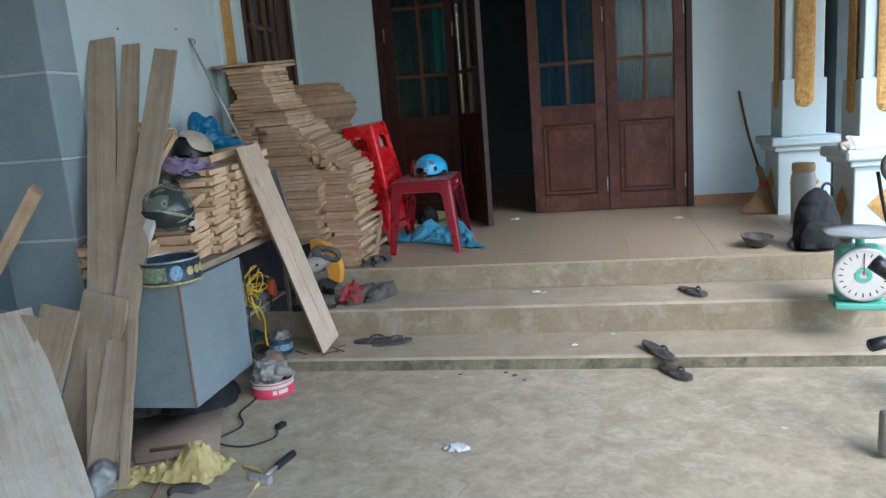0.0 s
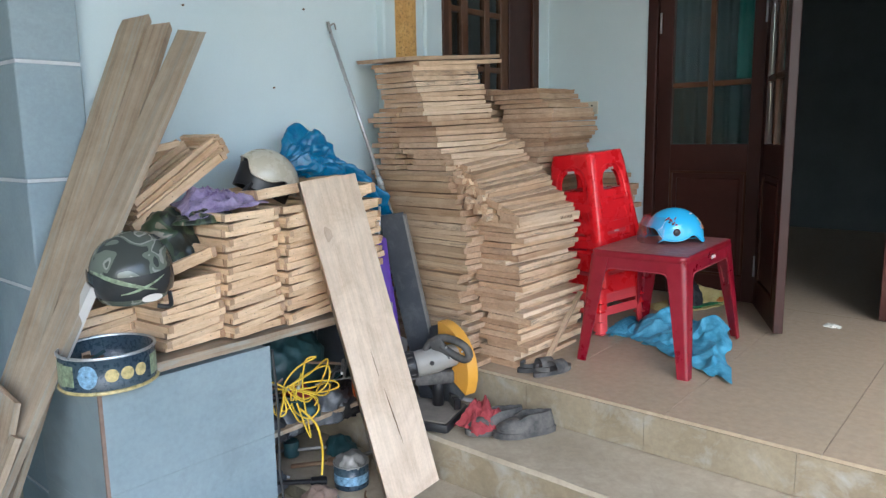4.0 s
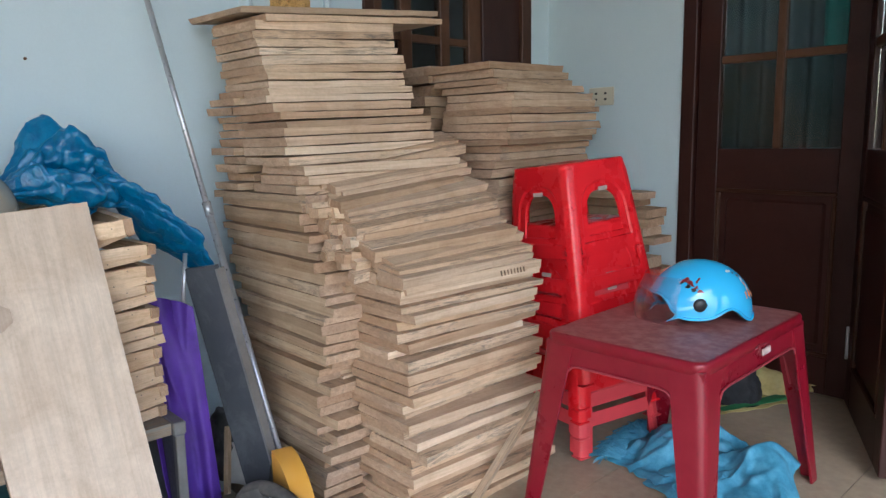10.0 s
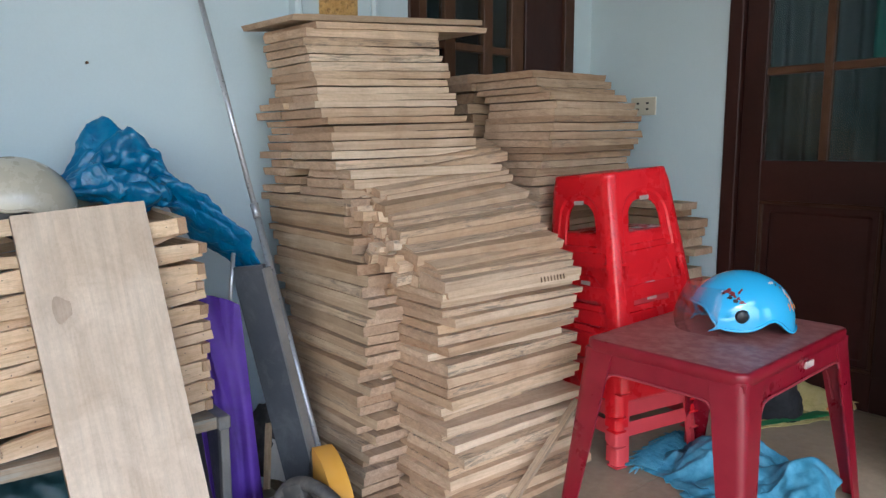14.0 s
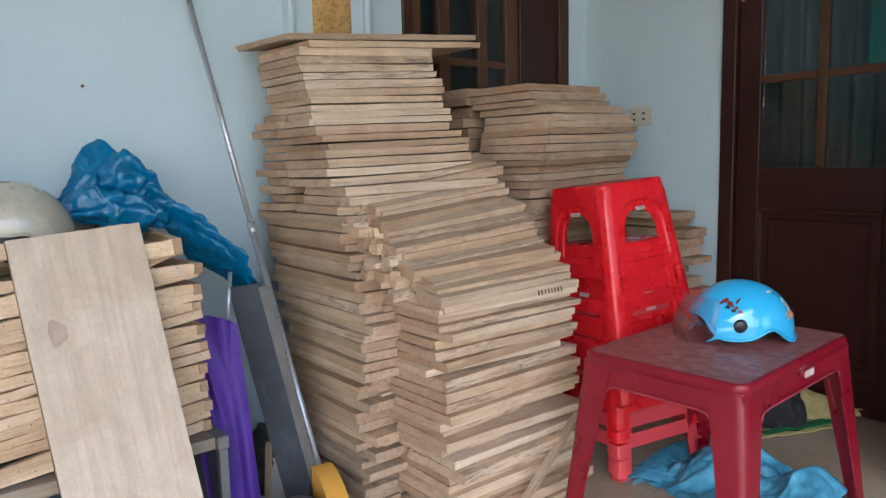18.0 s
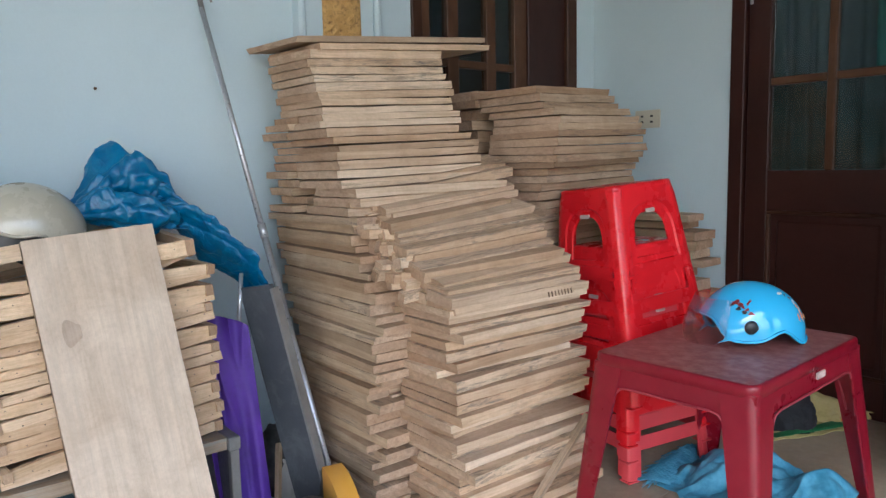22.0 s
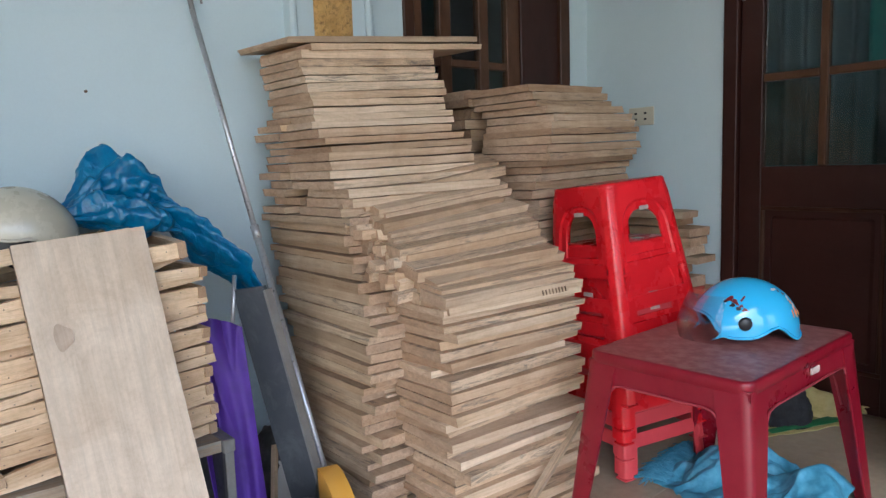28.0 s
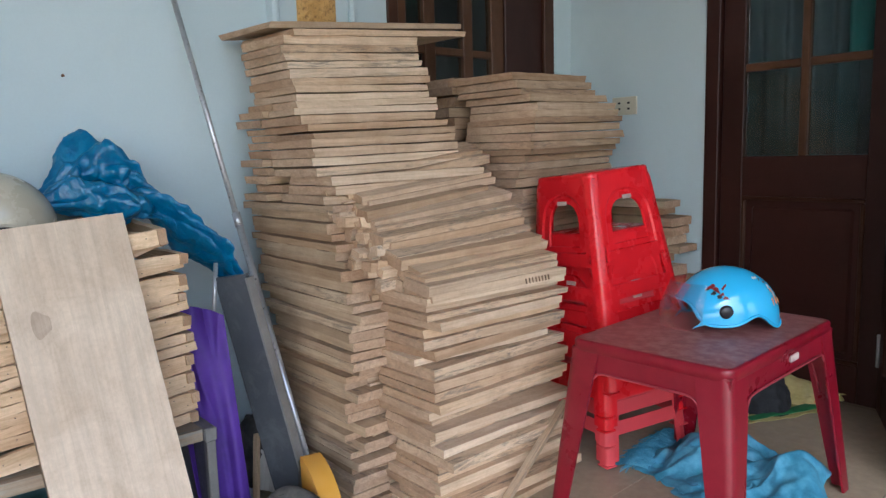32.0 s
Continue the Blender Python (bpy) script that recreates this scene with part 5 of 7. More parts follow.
# ================= helmets =================
def helmet(name, m, mat, label, rx=0.125, ry=0.1, rz=0.145, visor=None, peak=True):
    h = empty(name, m, label, "helmet")

    def rim(a):
        # lower edge: open over the face, arched behind the ear, low at the nape
        b_ = abs(a)
        return 0.018 + 0.055 / (1 + math.exp((b_ - 0.75) * 12)) + 0.026 * math.exp(-((b_ - 1.95) / 0.28) ** 2) - 0.012 * math.exp(-((b_ - 2.55) / 0.35) ** 2)

    def fn(u, v):
        a = -math.pi + 2 * math.pi * u
        z0 = rim(a)
        e = v * math.pi / 2
        zz = z0 + (rz - z0) * math.sin(e)
        k = math.sqrt(max(0.0, 1 - ((zz - 0.03) / (rz - 0.03)) ** 2)) if zz > 0.03 else 1 + (0.03 - zz) * 0.5
        return Vector((rx * k * math.cos(a) * (1.06 if math.cos(a) < 0 else 1.0), ry * k * math.sin(a), zz))
    part("shell", shell(fn, 64, 24, 0.006, wrap=True), mat, h, smooth=60)

    def lin(u, v):
        p = fn(u, v * 0.9)
        return Vector((p.x * 0.93, p.y * 0.93, p.z * 0.95 + 0.002))
    part("lining", shell(lin, 40, 12, 0.004, wrap=True), "black", h, "dark padded lining", smooth=60)
    part("rim_trim", tube([fn(i / 48, 0.0) for i in range(49)], 0.004, 6, steps=1), mat, h, smooth=60)
    for s in (-1, 1):
        def wing(u, v, s=s):
            w_ = 2 * v - 1
            x = 0.015 + 0.088 * u - 0.022 * u * (1 - w_ * w_)
            wv = 0.013 + 0.02 * u ** 1.5
            return Vector((x, s * (ry * math.sqrt(max(0.05, 1 - (x / (rx * 1.07)) ** 2)) * (1 - 0.18 * max(0, w_) * u) + 0.005), 0.054 - 0.012 * u + w_ * wv))
        if visor:
            arm_ = part("visor_arm", shell(wing, 12, 6, 0.004), mat, h, smooth=50)
            part("visor_pivot", lathe([(0.0, 0.0), (0.016, 0.001), (0.017, 0.005), (0.012, 0.009), (0.0, 0.0095)], 20, cap=False), "black", arm_, "dark round visor pivot", m=pose(0.03, s * (ry * 0.975), 0.055, 90 * -s, 0, 0), smooth=40)
    if visor:
        def vis(u, v):
            a = radians(-60 + 120 * u)
            zz = 0.004 + 0.115 * v
            bow = 0.034 * math.sin(math.pi * min(1.0, 0.25 + 0.75 * v)) * (1 - 0.4 * v)
            return Vector((0.006 + (rx * 1.0 + bow) * math.cos(a), (ry * 1.04 + 0.007 - 0.012 * v) * math.sin(a), zz))
        ob_ = part("visor", shell(vis, 28, 10, 0.002), visor, h, "clear tinted face visor", smooth=60)
        ob_.visible_shadow = False
    return h


hm = helmet("child_helmet", pose(0.232, 5.635, 0.939, 0, 0, 228), "helmet", "glossy sky-blue child's helmet with a clear visor on the table", visor="visor", rx=0.127, ry=0.098, rz=0.152)
DEC = random.Random(5)
DECALS = (("decal_red", 0.062, 0.070, 0.120, 0.022, 0.013, 35), ("decal_red", 0.050, 0.078, 0.110, 0.028, 0.014, -40), ("decal_red", 0.036, 0.085, 0.099, 0.016, 0.010, 25), ("decal_red", 0.028, 0.088, 0.088, 0.020, 0.009, -15), ("black", 0.056, 0.077, 0.101, 0.020, 0.011, 60), ("black", 0.070, 0.066, 0.110, 0.014, 0.009, 10), ("black", 0.042, 0.083, 0.090, 0.011, 0.013, 80), ("decal_red", 0.030, 0.078, 0.118, 0.024, 0.006, 55),
          ("white", -0.058, 0.050, 0.135, 0.022, 0.012, 10), ("curtain", -0.072, 0.046, 0.131, 0.014, 0.008, 40), ("black", -0.083, 0.045, 0.122, 0.012, 0.010, 0), ("white", -0.092, 0.046, 0.108, 0.020, 0.012, 70), ("decal_orange", -0.097, 0.048, 0.097, 0.010, 0.020, 20), ("white", -0.101, 0.048, 0.086, 0.020, 0.012, 60), ("decal_orange", -0.104, 0.050, 0.070, 0.012, 0.026, 5), ("decal_orange", -0.109, 0.036, 0.068, 0.013, 0.022, 10), ("decal_orange", -0.096, 0.062, 0.072, 0.010, 0.028, 0))
for mt, x, y, z_, w_, h_, a in DECALS:
    ex = 0.127 * (1.06 if x < 0 else 1.0)
    n_ = math.sqrt((x / ex) ** 2 + (y / 0.098) ** 2 + ((z_ - 0.03) / 0.122) ** 2)
    c_ = Vector((x / n_, y / n_, 0.03 + (z_ - 0.03) / n_))
    d = Vector((c_.x / ex ** 2, c_.y / 0.098 ** 2, (c_.z - 0.03) / 0.122 ** 2)).normalized()
    c_ += d * 0.0016
    q_ = d.to_track_quat('Z', 'Y').to_matrix().to_4x4()
    db = bmesh.new()
    dv = [db.verts.new((0.5 * DEC.uniform(0.35, 1.1) * math.cos(k * math.pi / 6), 0.5 * DEC.uniform(0.35, 1.1) * math.sin(k * math.pi / 6), 0.01)) for k in range(12)]
    db.faces.new(dv)
    part("decal", db, mt, hm, "small printed decal patch", m=Matrix.Translation(c_) @ q_ @ pose(0, 0, 0, 0, 0, a) @ Matrix.Diagonal((w_ * 1.1, h_ * 1.1, 0.03, 1)))
crh = helmet("cream_helmet", pose(-0.755, 4.20, 1.243, 0, -25, 250), "cream", "dusty cream helmet with a dark visor band on the frames", rx=0.12, ry=0.10, rz=0.138)


def padding(u, v):
    a = 2 * math.pi * u
    return Vector((0.104 * math.cos(a), 0.087 * math.sin(a), -0.03 + 0.085 * v + 0.006 * math.sin(2 * a)))


part("padding_band", shell(padding, 48, 6, 0.006, wrap=True), "black", crh, "black padded lower band", smooth=60)
part("chin_strap", tube([(0.06, 0.075, -0.01), (0.08, 0.085, -0.05), (0.075, 0.06, -0.075)], 0.006, 6), "black", crh, smooth=60)
ch = empty("camouflage_helmet", pose(-0.585, 3.605, 0.945, 0, 8, -35), "dark camouflage full helmet with a black visor", "helmet")


def chs(u, v):
    a = -math.pi + 2 * math.pi * u
    e = -0.55 + v * (math.pi / 2 + 0.55)
    k = math.cos(e)
    return Vector((0.135 * k * math.cos(a), 0.118 * k * math.sin(a), 0.085 + 0.125 * math.sin(e)))


part("shell", shell(chs, 48, 24, 0.005, wrap=True), "camo_shell", ch, smooth=60)


def cvis(u, v):
    a = radians(-75 + 150 * u)
    e = -0.34 + 0.56 * v
    return Vector((0.142 * math.cos(e) * math.cos(a), 0.125 * math.cos(e) * math.sin(a), 0.085 + 0.13 * math.sin(e)))


part("visor", shell(cvis, 30, 12, 0.003), "smoke", ch, "glossy black visor", smooth=60)
# pale bands painted on the visor as its reflections
for a0, a1, e0, e1, wd in ((-50, 40, 0.30, -0.16, 0.10), (-5, 52, -0.16, 0.12, 0.06)):
    def swoosh(u, v, a0=a0, a1=a1, e0=e0, e1=e1, wd=wd):
        a = radians(a0 + (a1 - a0) * u)
        e = e0 + (e1 - e0) * u ** 1.4 + wd * (v - 0.5) * math.sin(math.pi * (0.08 + 0.86 * u))
        return Vector((0.1445 * math.cos(e) * math.cos(a), 0.1275 * math.cos(e) * math.sin(a), 0.085 + 0.1325 * math.sin(e)))
    part("swoosh", shell(swoosh, 24, 4, 0.0008), "tin_green", ch, "pale curved reflection painted across the visor", smooth=60)
lab_bm = lathe([(0.0, 0.0), (0.5, 0.0), (0.5, 0.02), (0.0, 0.02)], 16, cap=False)
part("badge", lab_bm, "white", ch, "small pale oval badge", m=pose(0.125, 0.068, 0.045, 90, 0, 120) @ Matrix.Diagonal((0.06, 0.022, 0.1, 1)))
part("chin_strap", tube([(0.02, 0.1, 0.03), (0.05, 0.105, -0.01), (0.06, 0.07, -0.005)], 0.007, 6), "black", ch)


# ================= loose things =================
def thing(name, bm, mat, m, label, cat, smooth=40, group=""):
    ob = part(name, bm, mat, None, m=m, smooth=smooth)
    return tagged(ob, label, cat, group)


def cloth_patch(name, corners, mat, label, cat, amp=0.02, scale=14, seed=1, n=48, thick=0.002, hump=None, parent=None):
    """A crumpled cloth lying inside four ground corners, with folds and an uneven hem."""
    a, b, c, d = [Vector(p) for p in corners]

    def fn(u, v):
        uu = u + 0.08 * noise.noise(Vector((u * 5, v * 5, seed)))
        vv = v + 0.08 * noise.noise(Vector((u * 5, v * 5, seed + 7)))
        p = (a * (1 - uu) + b * uu) * (1 - vv) + (d * (1 - uu) + c * uu) * vv
        e = min(1.0, 5 * min(u, 1 - u, v, 1 - v))
        rr = ridge(Vector((p.x * scale, p.y * scale * 0.6, seed))) + 0.5 * ridge(Vector((p.x * scale * 2.1, p.y * scale * 1.7, seed + 2))) + 0.25 * ridge(Vector((p.x * scale * 5, p.y * scale * 4, seed + 4)))
        p.z += 0.004 + amp * 0.55 * (rr + 0.7) * (0.3 + 0.7 * e)
        if hump:
            p.z += hump[2] * math.exp(-((u - hump[0]) ** 2 + (v - hump[1]) ** 2) / hump[3])
        p.z = max(p.z, min(a.z, b.z, c.z, d.z) + 0.003)
        return p
    if parent is not None:
        return part(name, shell(fn, n, n, thick), mat, parent, label, smooth=60)
    return thing(name, shell(fn, n, n, thick), mat, Matrix.Identity(4), label, cat, 60)


# blue bag hanging over the frames
def bag_lobe(spine, squeeze, seed, wide=1.0):
    """A crumpled lobe of thin film round a spine of (x, y, z, radius), folded along random creases."""
    q_ = random.Random(seed)
    folds = []
    for i in range(11):
        n_ = Vector((q_.gauss(0, 1), q_.gauss(0, 1), q_.gauss(0, 1))).normalized()
        f = 9.0 * 1.32 ** i
        folds.append((n_, f, q_.uniform(0, 2), 0.25 / f))
    def fn(u, v):
        s_ = v * (len(spine) - 1)
        i = min(int(s_), len(spine) - 2)
        f_ = s_ - i
        f_ = f_ * f_ * (3 - 2 * f_)
        p = [spine[i][k] + (spine[i + 1][k] - spine[i][k]) * f_ for k in range(4)]
        a = 2 * math.pi * u
        end = math.sin(math.pi * (0.03 + 0.94 * v)) ** 0.4
        d = Vector((math.cos(a) * wide, 0.45 * math.cos(a) - 0.3 * math.sin(a), math.sin(a)))
        out = Vector(p[:3]) + d * p[3] * end * (squeeze + 0.5 * abs(noise.noise(Vector((math.cos(a) * 1.2, math.sin(a) * 1.2, seed + v * 2.4)))))
        k = 0.0
        for n_, f, ph, am in folds:
            w_ = out.dot(n_) * f + ph + 0.35 * noise.noise(out * 9 + Vector((ph, 0, 0)))
            k += am * (abs((w_ % 2.0) - 1.0) - 0.5)
        out = out + d.normalized() * k * min(1.0, 8 * v, 8 * (1 - v))
        out.x = max(out.x, LW + 0.006)
        return out
    return shell(fn, 160, 120, 0.0, wrap=True)


bpb = empty("blue_plastic_bag", pose(0, 0, 0), "crumpled shiny blue plastic bag over the frames", "plastic bag")
part("bag_body", bag_lobe(((-0.80, 4.315, 1.30, 0.05), (-0.80, 4.395, 1.348, 0.08), (-0.79, 4.475, 1.366, 0.095), (-0.77, 4.53, 1.335, 0.08), (-0.74, 4.57, 1.29, 0.05)), 0.62, 2.3), "bag", bpb, smooth=22)
part("bag_fold", bag_lobe(((-0.76, 4.29, 1.30, 0.035), (-0.73, 4.38, 1.305, 0.05), (-0.71, 4.47, 1.285, 0.06), (-0.70, 4.55, 1.26, 0.055)), 0.62, 7.7), "bag", bpb, "slack fold across the bag", smooth=22)
part("bag_end", bag_lobe(((-0.73, 4.50, 1.30, 0.045), (-0.71, 4.56, 1.27, 0.07), (-0.68, 4.62, 1.215, 0.085), (-0.66, 4.675, 1.155, 0.09), (-0.65, 4.71, 1.10, 0.085)), 0.68, 5.1), "bag", bpb, "slack lower end of the bag", smooth=22)


def violet(u, v):
    a, b_ = Vector((-0.62, 4.52, 1.04)), Vector((-0.575, 4.655, 1.03))
    c_, d_ = Vector((-0.51, 4.555, 0.42)), Vector((-0.475, 4.66, 0.417))
    q = a.lerp(b_, u).lerp(c_.lerp(d_, u), v)
    k = math.sin(u * 15 + 2.2 * v) * 0.010 * (0.4 + v) + 0.014 * ridge(Vector((u * 3.1, v * 1.6, 4)))
    q += Vector((0.85, -0.4, 0.1)) * k
    q.z -= 0.05 * (u - 0.3) ** 2 * (1 - v)
    return q


tagged(part("violet_cloth", shell(violet, 40, 60, 0.002), "violet", smooth=60), "dark violet cloth hanging beside the frames", "cloth")
cloth_patch("mauve_bag", [(-0.55, 3.78, 1.16), (-0.52, 4.06, 1.195), (-0.76, 4.07, 1.21), (-0.78, 3.84, 1.19)], "mauve", "crumpled mauve plastic bag on the frames", "plastic bag", 0.034, 15, 4, 64, hump=(0.35, 0.6, 0.035, 0.08))
ob = heap("camouflage_hat", (-0.70, 3.77, 1.02), (0.22, 0.22, 0.17), "camo_green", 0.025, 12, 6)
tagged(ob, "crumpled camouflage cloth hat on the frames", "hat")
ob = heap("camouflage_cloth", (-0.60, 3.86, 1.15), (0.14, 0.2, 0.035), "camo_green", 0.02, 16, 8)
tagged(ob, "crumpled camouflage cloth on the frames", "cloth")


# round tins
def tin(name, c, r, h, body, label, rim="steel"):
    e = empty(name, pose(*c), label, "tin")
    part("wall", lathe([(r, 0), (r, h), (r - 0.003, h), (r - 0.003, 0.004)], 48, cap=False), body, e, smooth=40)
    part("base", lathe([(0.001, 0.0), (r, 0.0), (r, 0.004), (0.001, 0.004)], 48, cap=False), body, e)
    part("upper_rim", tube([(r * math.cos(a), r * math.sin(a), h) for a in [2 * math.pi * i / 48 for i in range(49)]], 0.0035, 6, steps=1), rim, e, "rolled bare metal rim")
    return e


t1 = tin("biscuit_tin", (-0.545, 3.49, 0.738), 0.098, 0.078, "tin_navy", "open round navy biscuit tin with printed emblems on the locker")
t1.matrix_basis = pose(-0.515, 3.478, 0.738) @ Matrix.Scale(1.3, 4)
part("lower_rim", tube([(0.099 * math.cos(a), 0.099 * math.sin(a), 0.004) for a in [2 * math.pi * i / 48 for i in range(49)]], 0.004, 6, steps=1), "tin_yellow", t1)
for a, w_, h_, mt in ((-100, 0.06, 0.05, "tin_green"), (-75, 0.03, 0.045, "tin_green"), (-48, 0.042, 0.05, "tin_pale"), (-20, 0.028, 0.028, "tin_yellow"), (-2, 0.028, 0.028, "tin_yellow"), (16, 0.028, 0.028, "tin_yellow"), (-130, 0.05, 0.05, "tin_green"), (45, 0.04, 0.045, "tin_green")):
    def pf(u, v, a=a, w_=w_, h_=h_):
        d = radians(a) + (u - 0.5) * w_ / 0.098
        s_ = math.sqrt(max(0, 1 - (2 * u - 1) ** 2)) if mt != "tin_green" else 1
        return Vector((0.0992 * math.cos(d), 0.0992 * math.sin(d), 0.04 + (v - 0.5) * h_ * s_))
    part("printed_emblem", shell(pf, 10, 4, 0.0008), mt, t1)
for i in range(9):
    a = rnd.uniform(0, 6.28)
    part("small_hardware", box(rnd.uniform(0.02, 0.06), rnd.uniform(0.01, 0.02), 0.008, 0.001, m=pose(0.05 * math.cos(a), 0.05 * math.sin(a), 0.04 + 0.01 * rnd.random(), jit(30), jit(30), rnd.uniform(0, 180))), rnd.choice(("grey_metal", "rust", "teal", "stick")), t1)
t2 = tin("pink_tin", (-0.305, 3.885, 0.052), 0.105, 0.075, "pink", "round pink-red tin full of tools on the ground", "white")
part("white_band", lathe([(0.1062, 0.05), (0.1062, 0.066)], 48, cap=False), "white", t2, smooth=40)
for a, w_ in ((-62, 0.018), (-38, 0.05)):
    def pf(u, v, a=a, w_=w_):
        d = radians(a) + (u - 0.5) * w_ / 0.105
        return Vector((0.1064 * math.cos(d), 0.1064 * math.sin(d), 0.03 + (v - 0.5) * 0.02))
    part("label_shape", shell(pf, 8, 2, 0.0008), "white", t2, "plain white label shape")
ob = heap("tool_bag", (-0.33, 3.885, 0.10), (0.13, 0.13, 0.11), "grey_metal", 0.035, 22, 9)
tagged(ob, "grey crumpled tool bag stuffed in the tin", "bag")
dr = empty("old_drill", pose(-0.255, 3.90, 0.125, 20, 25, 60), "small worn grey hand drill in the tin", "drill")
part("motor_body", lathe([(0.02, -0.06), (0.026, -0.05), (0.026, 0.02), (0.014, 0.04), (0.01, 0.065)], 16), "saw_grey", dr, m=pose(0, 0, 0.03, 0, 90, 0), smooth=40)
part("grip", span(-0.015, 0.015, -0.013, 0.013, -0.06, 0.02, 0.006, segs=2), "black", dr)


# ---- tool bay ----
LOOPS = ((0, 0), (-0.05, -0.085), (-0.03, 0.0), (0.0, 0.0), (0.085, 0.036), (0.19, 0.062), (0.175, -0.017), (0.08, -0.065), (0.0, 0.0), (0.08, -0.005), (0.2, -0.022), (0.22, -0.05), (0.145, -0.056), (0.0, 0.0), (0.02, -0.1), (0.07, -0.14), (0.126, -0.11), (0.118, -0.06), (0.0, 0.006), (-0.05, 0.03), (-0.055, -0.07), (-0.015, -0.074), (0.0, 0.0), (0.05, 0.06), (0.12, 0.09), (0.094, 0.075), (0.083, -0.04), (0.083, -0.2))
thing("extension_cord", tube([(-0.475 + 0.02 * math.sin(k * 1.9), 4.055 + dy, 0.553 + dz) for k, (dy, dz) in enumerate(LOOPS + tuple((0.03 + dy * 0.8, -0.012 + dz * 0.85) for dy, dz in LOOPS[3:24]))], 0.0032, 8, steps=7), "cord", Matrix.Identity(4), "tangled yellow electric cord hanging over the tool shelf", "cord", 60)
thing("cord_end", tube([(-0.49, 4.12, 0.46), (-0.455, 4.16, 0.40), (-0.45, 4.18, 0.32), (-0.46, 4.19, 0.25), (-0.445, 4.17, 0.20)], 0.0045, 8), "cord", Matrix.Identity(4), "yellow cord end hanging from the shelf", "cord")
pg = empty("electric_lead", pose(0, 0, 0), "black electric lead with a plug trailing over the ground", "cord")
part("cable", tube([(-0.445, 3.985, 0.72), (-0.436, 3.99, 0.5), (-0.438, 3.985, 0.3), (-0.42, 3.97, 0.16), (-0.36, 3.8, 0.062), (-0.36, 3.62, 0.058), (-0.28, 3.48, 0.058), (-0.33, 3.33, 0.058), (-0.18, 3.28, 0.058), (-0.08, 3.36, 0.058), (-0.095, 3.45, 0.06)], 0.0045, 8), "black_cord", pg, smooth=50)
PLUG = pose(-0.09, 3.47, 0.066, 0, 0, 70)
part("plug_body", span(-0.025, 0.025, -0.016, 0.016, -0.012, 0.012, 0.006, segs=2), "black", pg, m=PLUG)
for y in (-0.008, 0.008):
    part("pin", span(0.025, 0.043, y - 0.002, y + 0.002, -0.002, 0.002), "steel", pg, m=PLUG)
for k in range(26):
    y, x = rnd.uniform(4.02, 4.5), rnd.uniform(-0.85, -0.5)
    sz = rnd.choice((0.415, 0.415, 0.135))
    kind = k % 4
    if kind == 0:
        thing("steel_rod", tube([(0, -0.12, 0), (0, 0.12, 0.0)], rnd.uniform(0.004, 0.009), 8), rnd.choice(("grey_metal", "steel", "rust")), pose(x, y, sz + 0.02 + 0.03 * rnd.random(), jit(12), jit(8), jit(70)), "short steel rod among the tools", "rod", 40, "clutter in the tool rack")
    elif kind == 1:
        thing("hand_tool", box(0.16, 0.02, 0.012, 0.003, bm=box(0.06, 0.035, 0.02, 0.004, 0.09)), rnd.choice(("grey_metal", "black", "stick", "rust")), pose(x, y, sz + 0.02 + 0.03 * rnd.random(), jit(15), jit(10), rnd.uniform(0, 180)), "worn hand tool on the shelf", "hand tool", 30, "clutter in the tool rack")
    elif kind == 2:
        thing("small_can", lathe([(0.03, 0), (0.031, 0.003), (0.031, 0.06), (0.029, 0.064), (0.027, 0.06)], 20), rnd.choice(("tin_navy", "teal", "grey_metal", "black")), pose(x, y, sz + 0.002, 0, 0, 0), "small dark can among the tools", "can", 40, "clutter in the tool rack")
    else:
        ob = heap("rag", (x, y, sz), (rnd.uniform(0.08, 0.16), rnd.uniform(0.08, 0.16), rnd.uniform(0.04, 0.08)), rnd.choice(("teal", "black", "slate")), 0.02, 20, k, segs=20)
        tagged(ob, "dark crumpled rag among the tools", "rag", "clutter in the tool rack")
for k in range(24):
    y, x = rnd.uniform(4.0, 4.42), rnd.uniform(-0.60, -0.49)
    zz = 0.415 + 0.05 * (k % 3)
    if k % 3:
        thing("tool_bit", tube([(0, -0.09 - jit(0.03), 0), (0, 0.0, 0.004), (0, 0.09, 0.0)], rnd.uniform(0.003, 0.007), 6), rnd.choice(("steel", "grey_metal", "rust", "teal")), pose(x, y, zz + 0.03, jit(20), jit(15), jit(80)), "thin steel tool among the clutter", "hand tool", 40, "clutter in the tool rack")
    else:
        ob = heap("rag", (x - 0.04, y, 0.36), (0.12, 0.16, 0.09 + 0.03 * rnd.random()), rnd.choice(("teal", "black", "rubber", "slate")), 0.03, 20, k + 60, segs=20)
        tagged(ob, "dusty crumpled rag among the tools", "rag", "clutter in the tool rack")
ob = heap("teal_cloth", (-0.72, 4.18, 0.415), (0.2, 0.46, 0.27), "teal", 0.035, 11, 88, pointy=0.6)
tagged(ob, "dark teal cloth stuffed at the back of the tool rack", "cloth")
ob = heap("red_rag", (-0.60, 4.20, 0.60), (0.14, 0.13, 0.08), "red_cloth", 0.02, 20, 31)
ob.location.z = 0.415
tagged(ob, "dark red rag on the tool shelf", "rag")
thing("orange_can", lathe([(0.03, 0), (0.031, 0.003), (0.031, 0.075), (0.022, 0.085), (0.022, 0.095)], 24), "orange", pose(-0.50, 4.42, 0.415), "small orange can on the tool shelf", "can")
t3 = tin("paint_pot", (-0.43, 4.30, 0.12), 0.065, 0.09, "tin_navy", "small dark pot full of scrap beside the rack", "grey_metal")
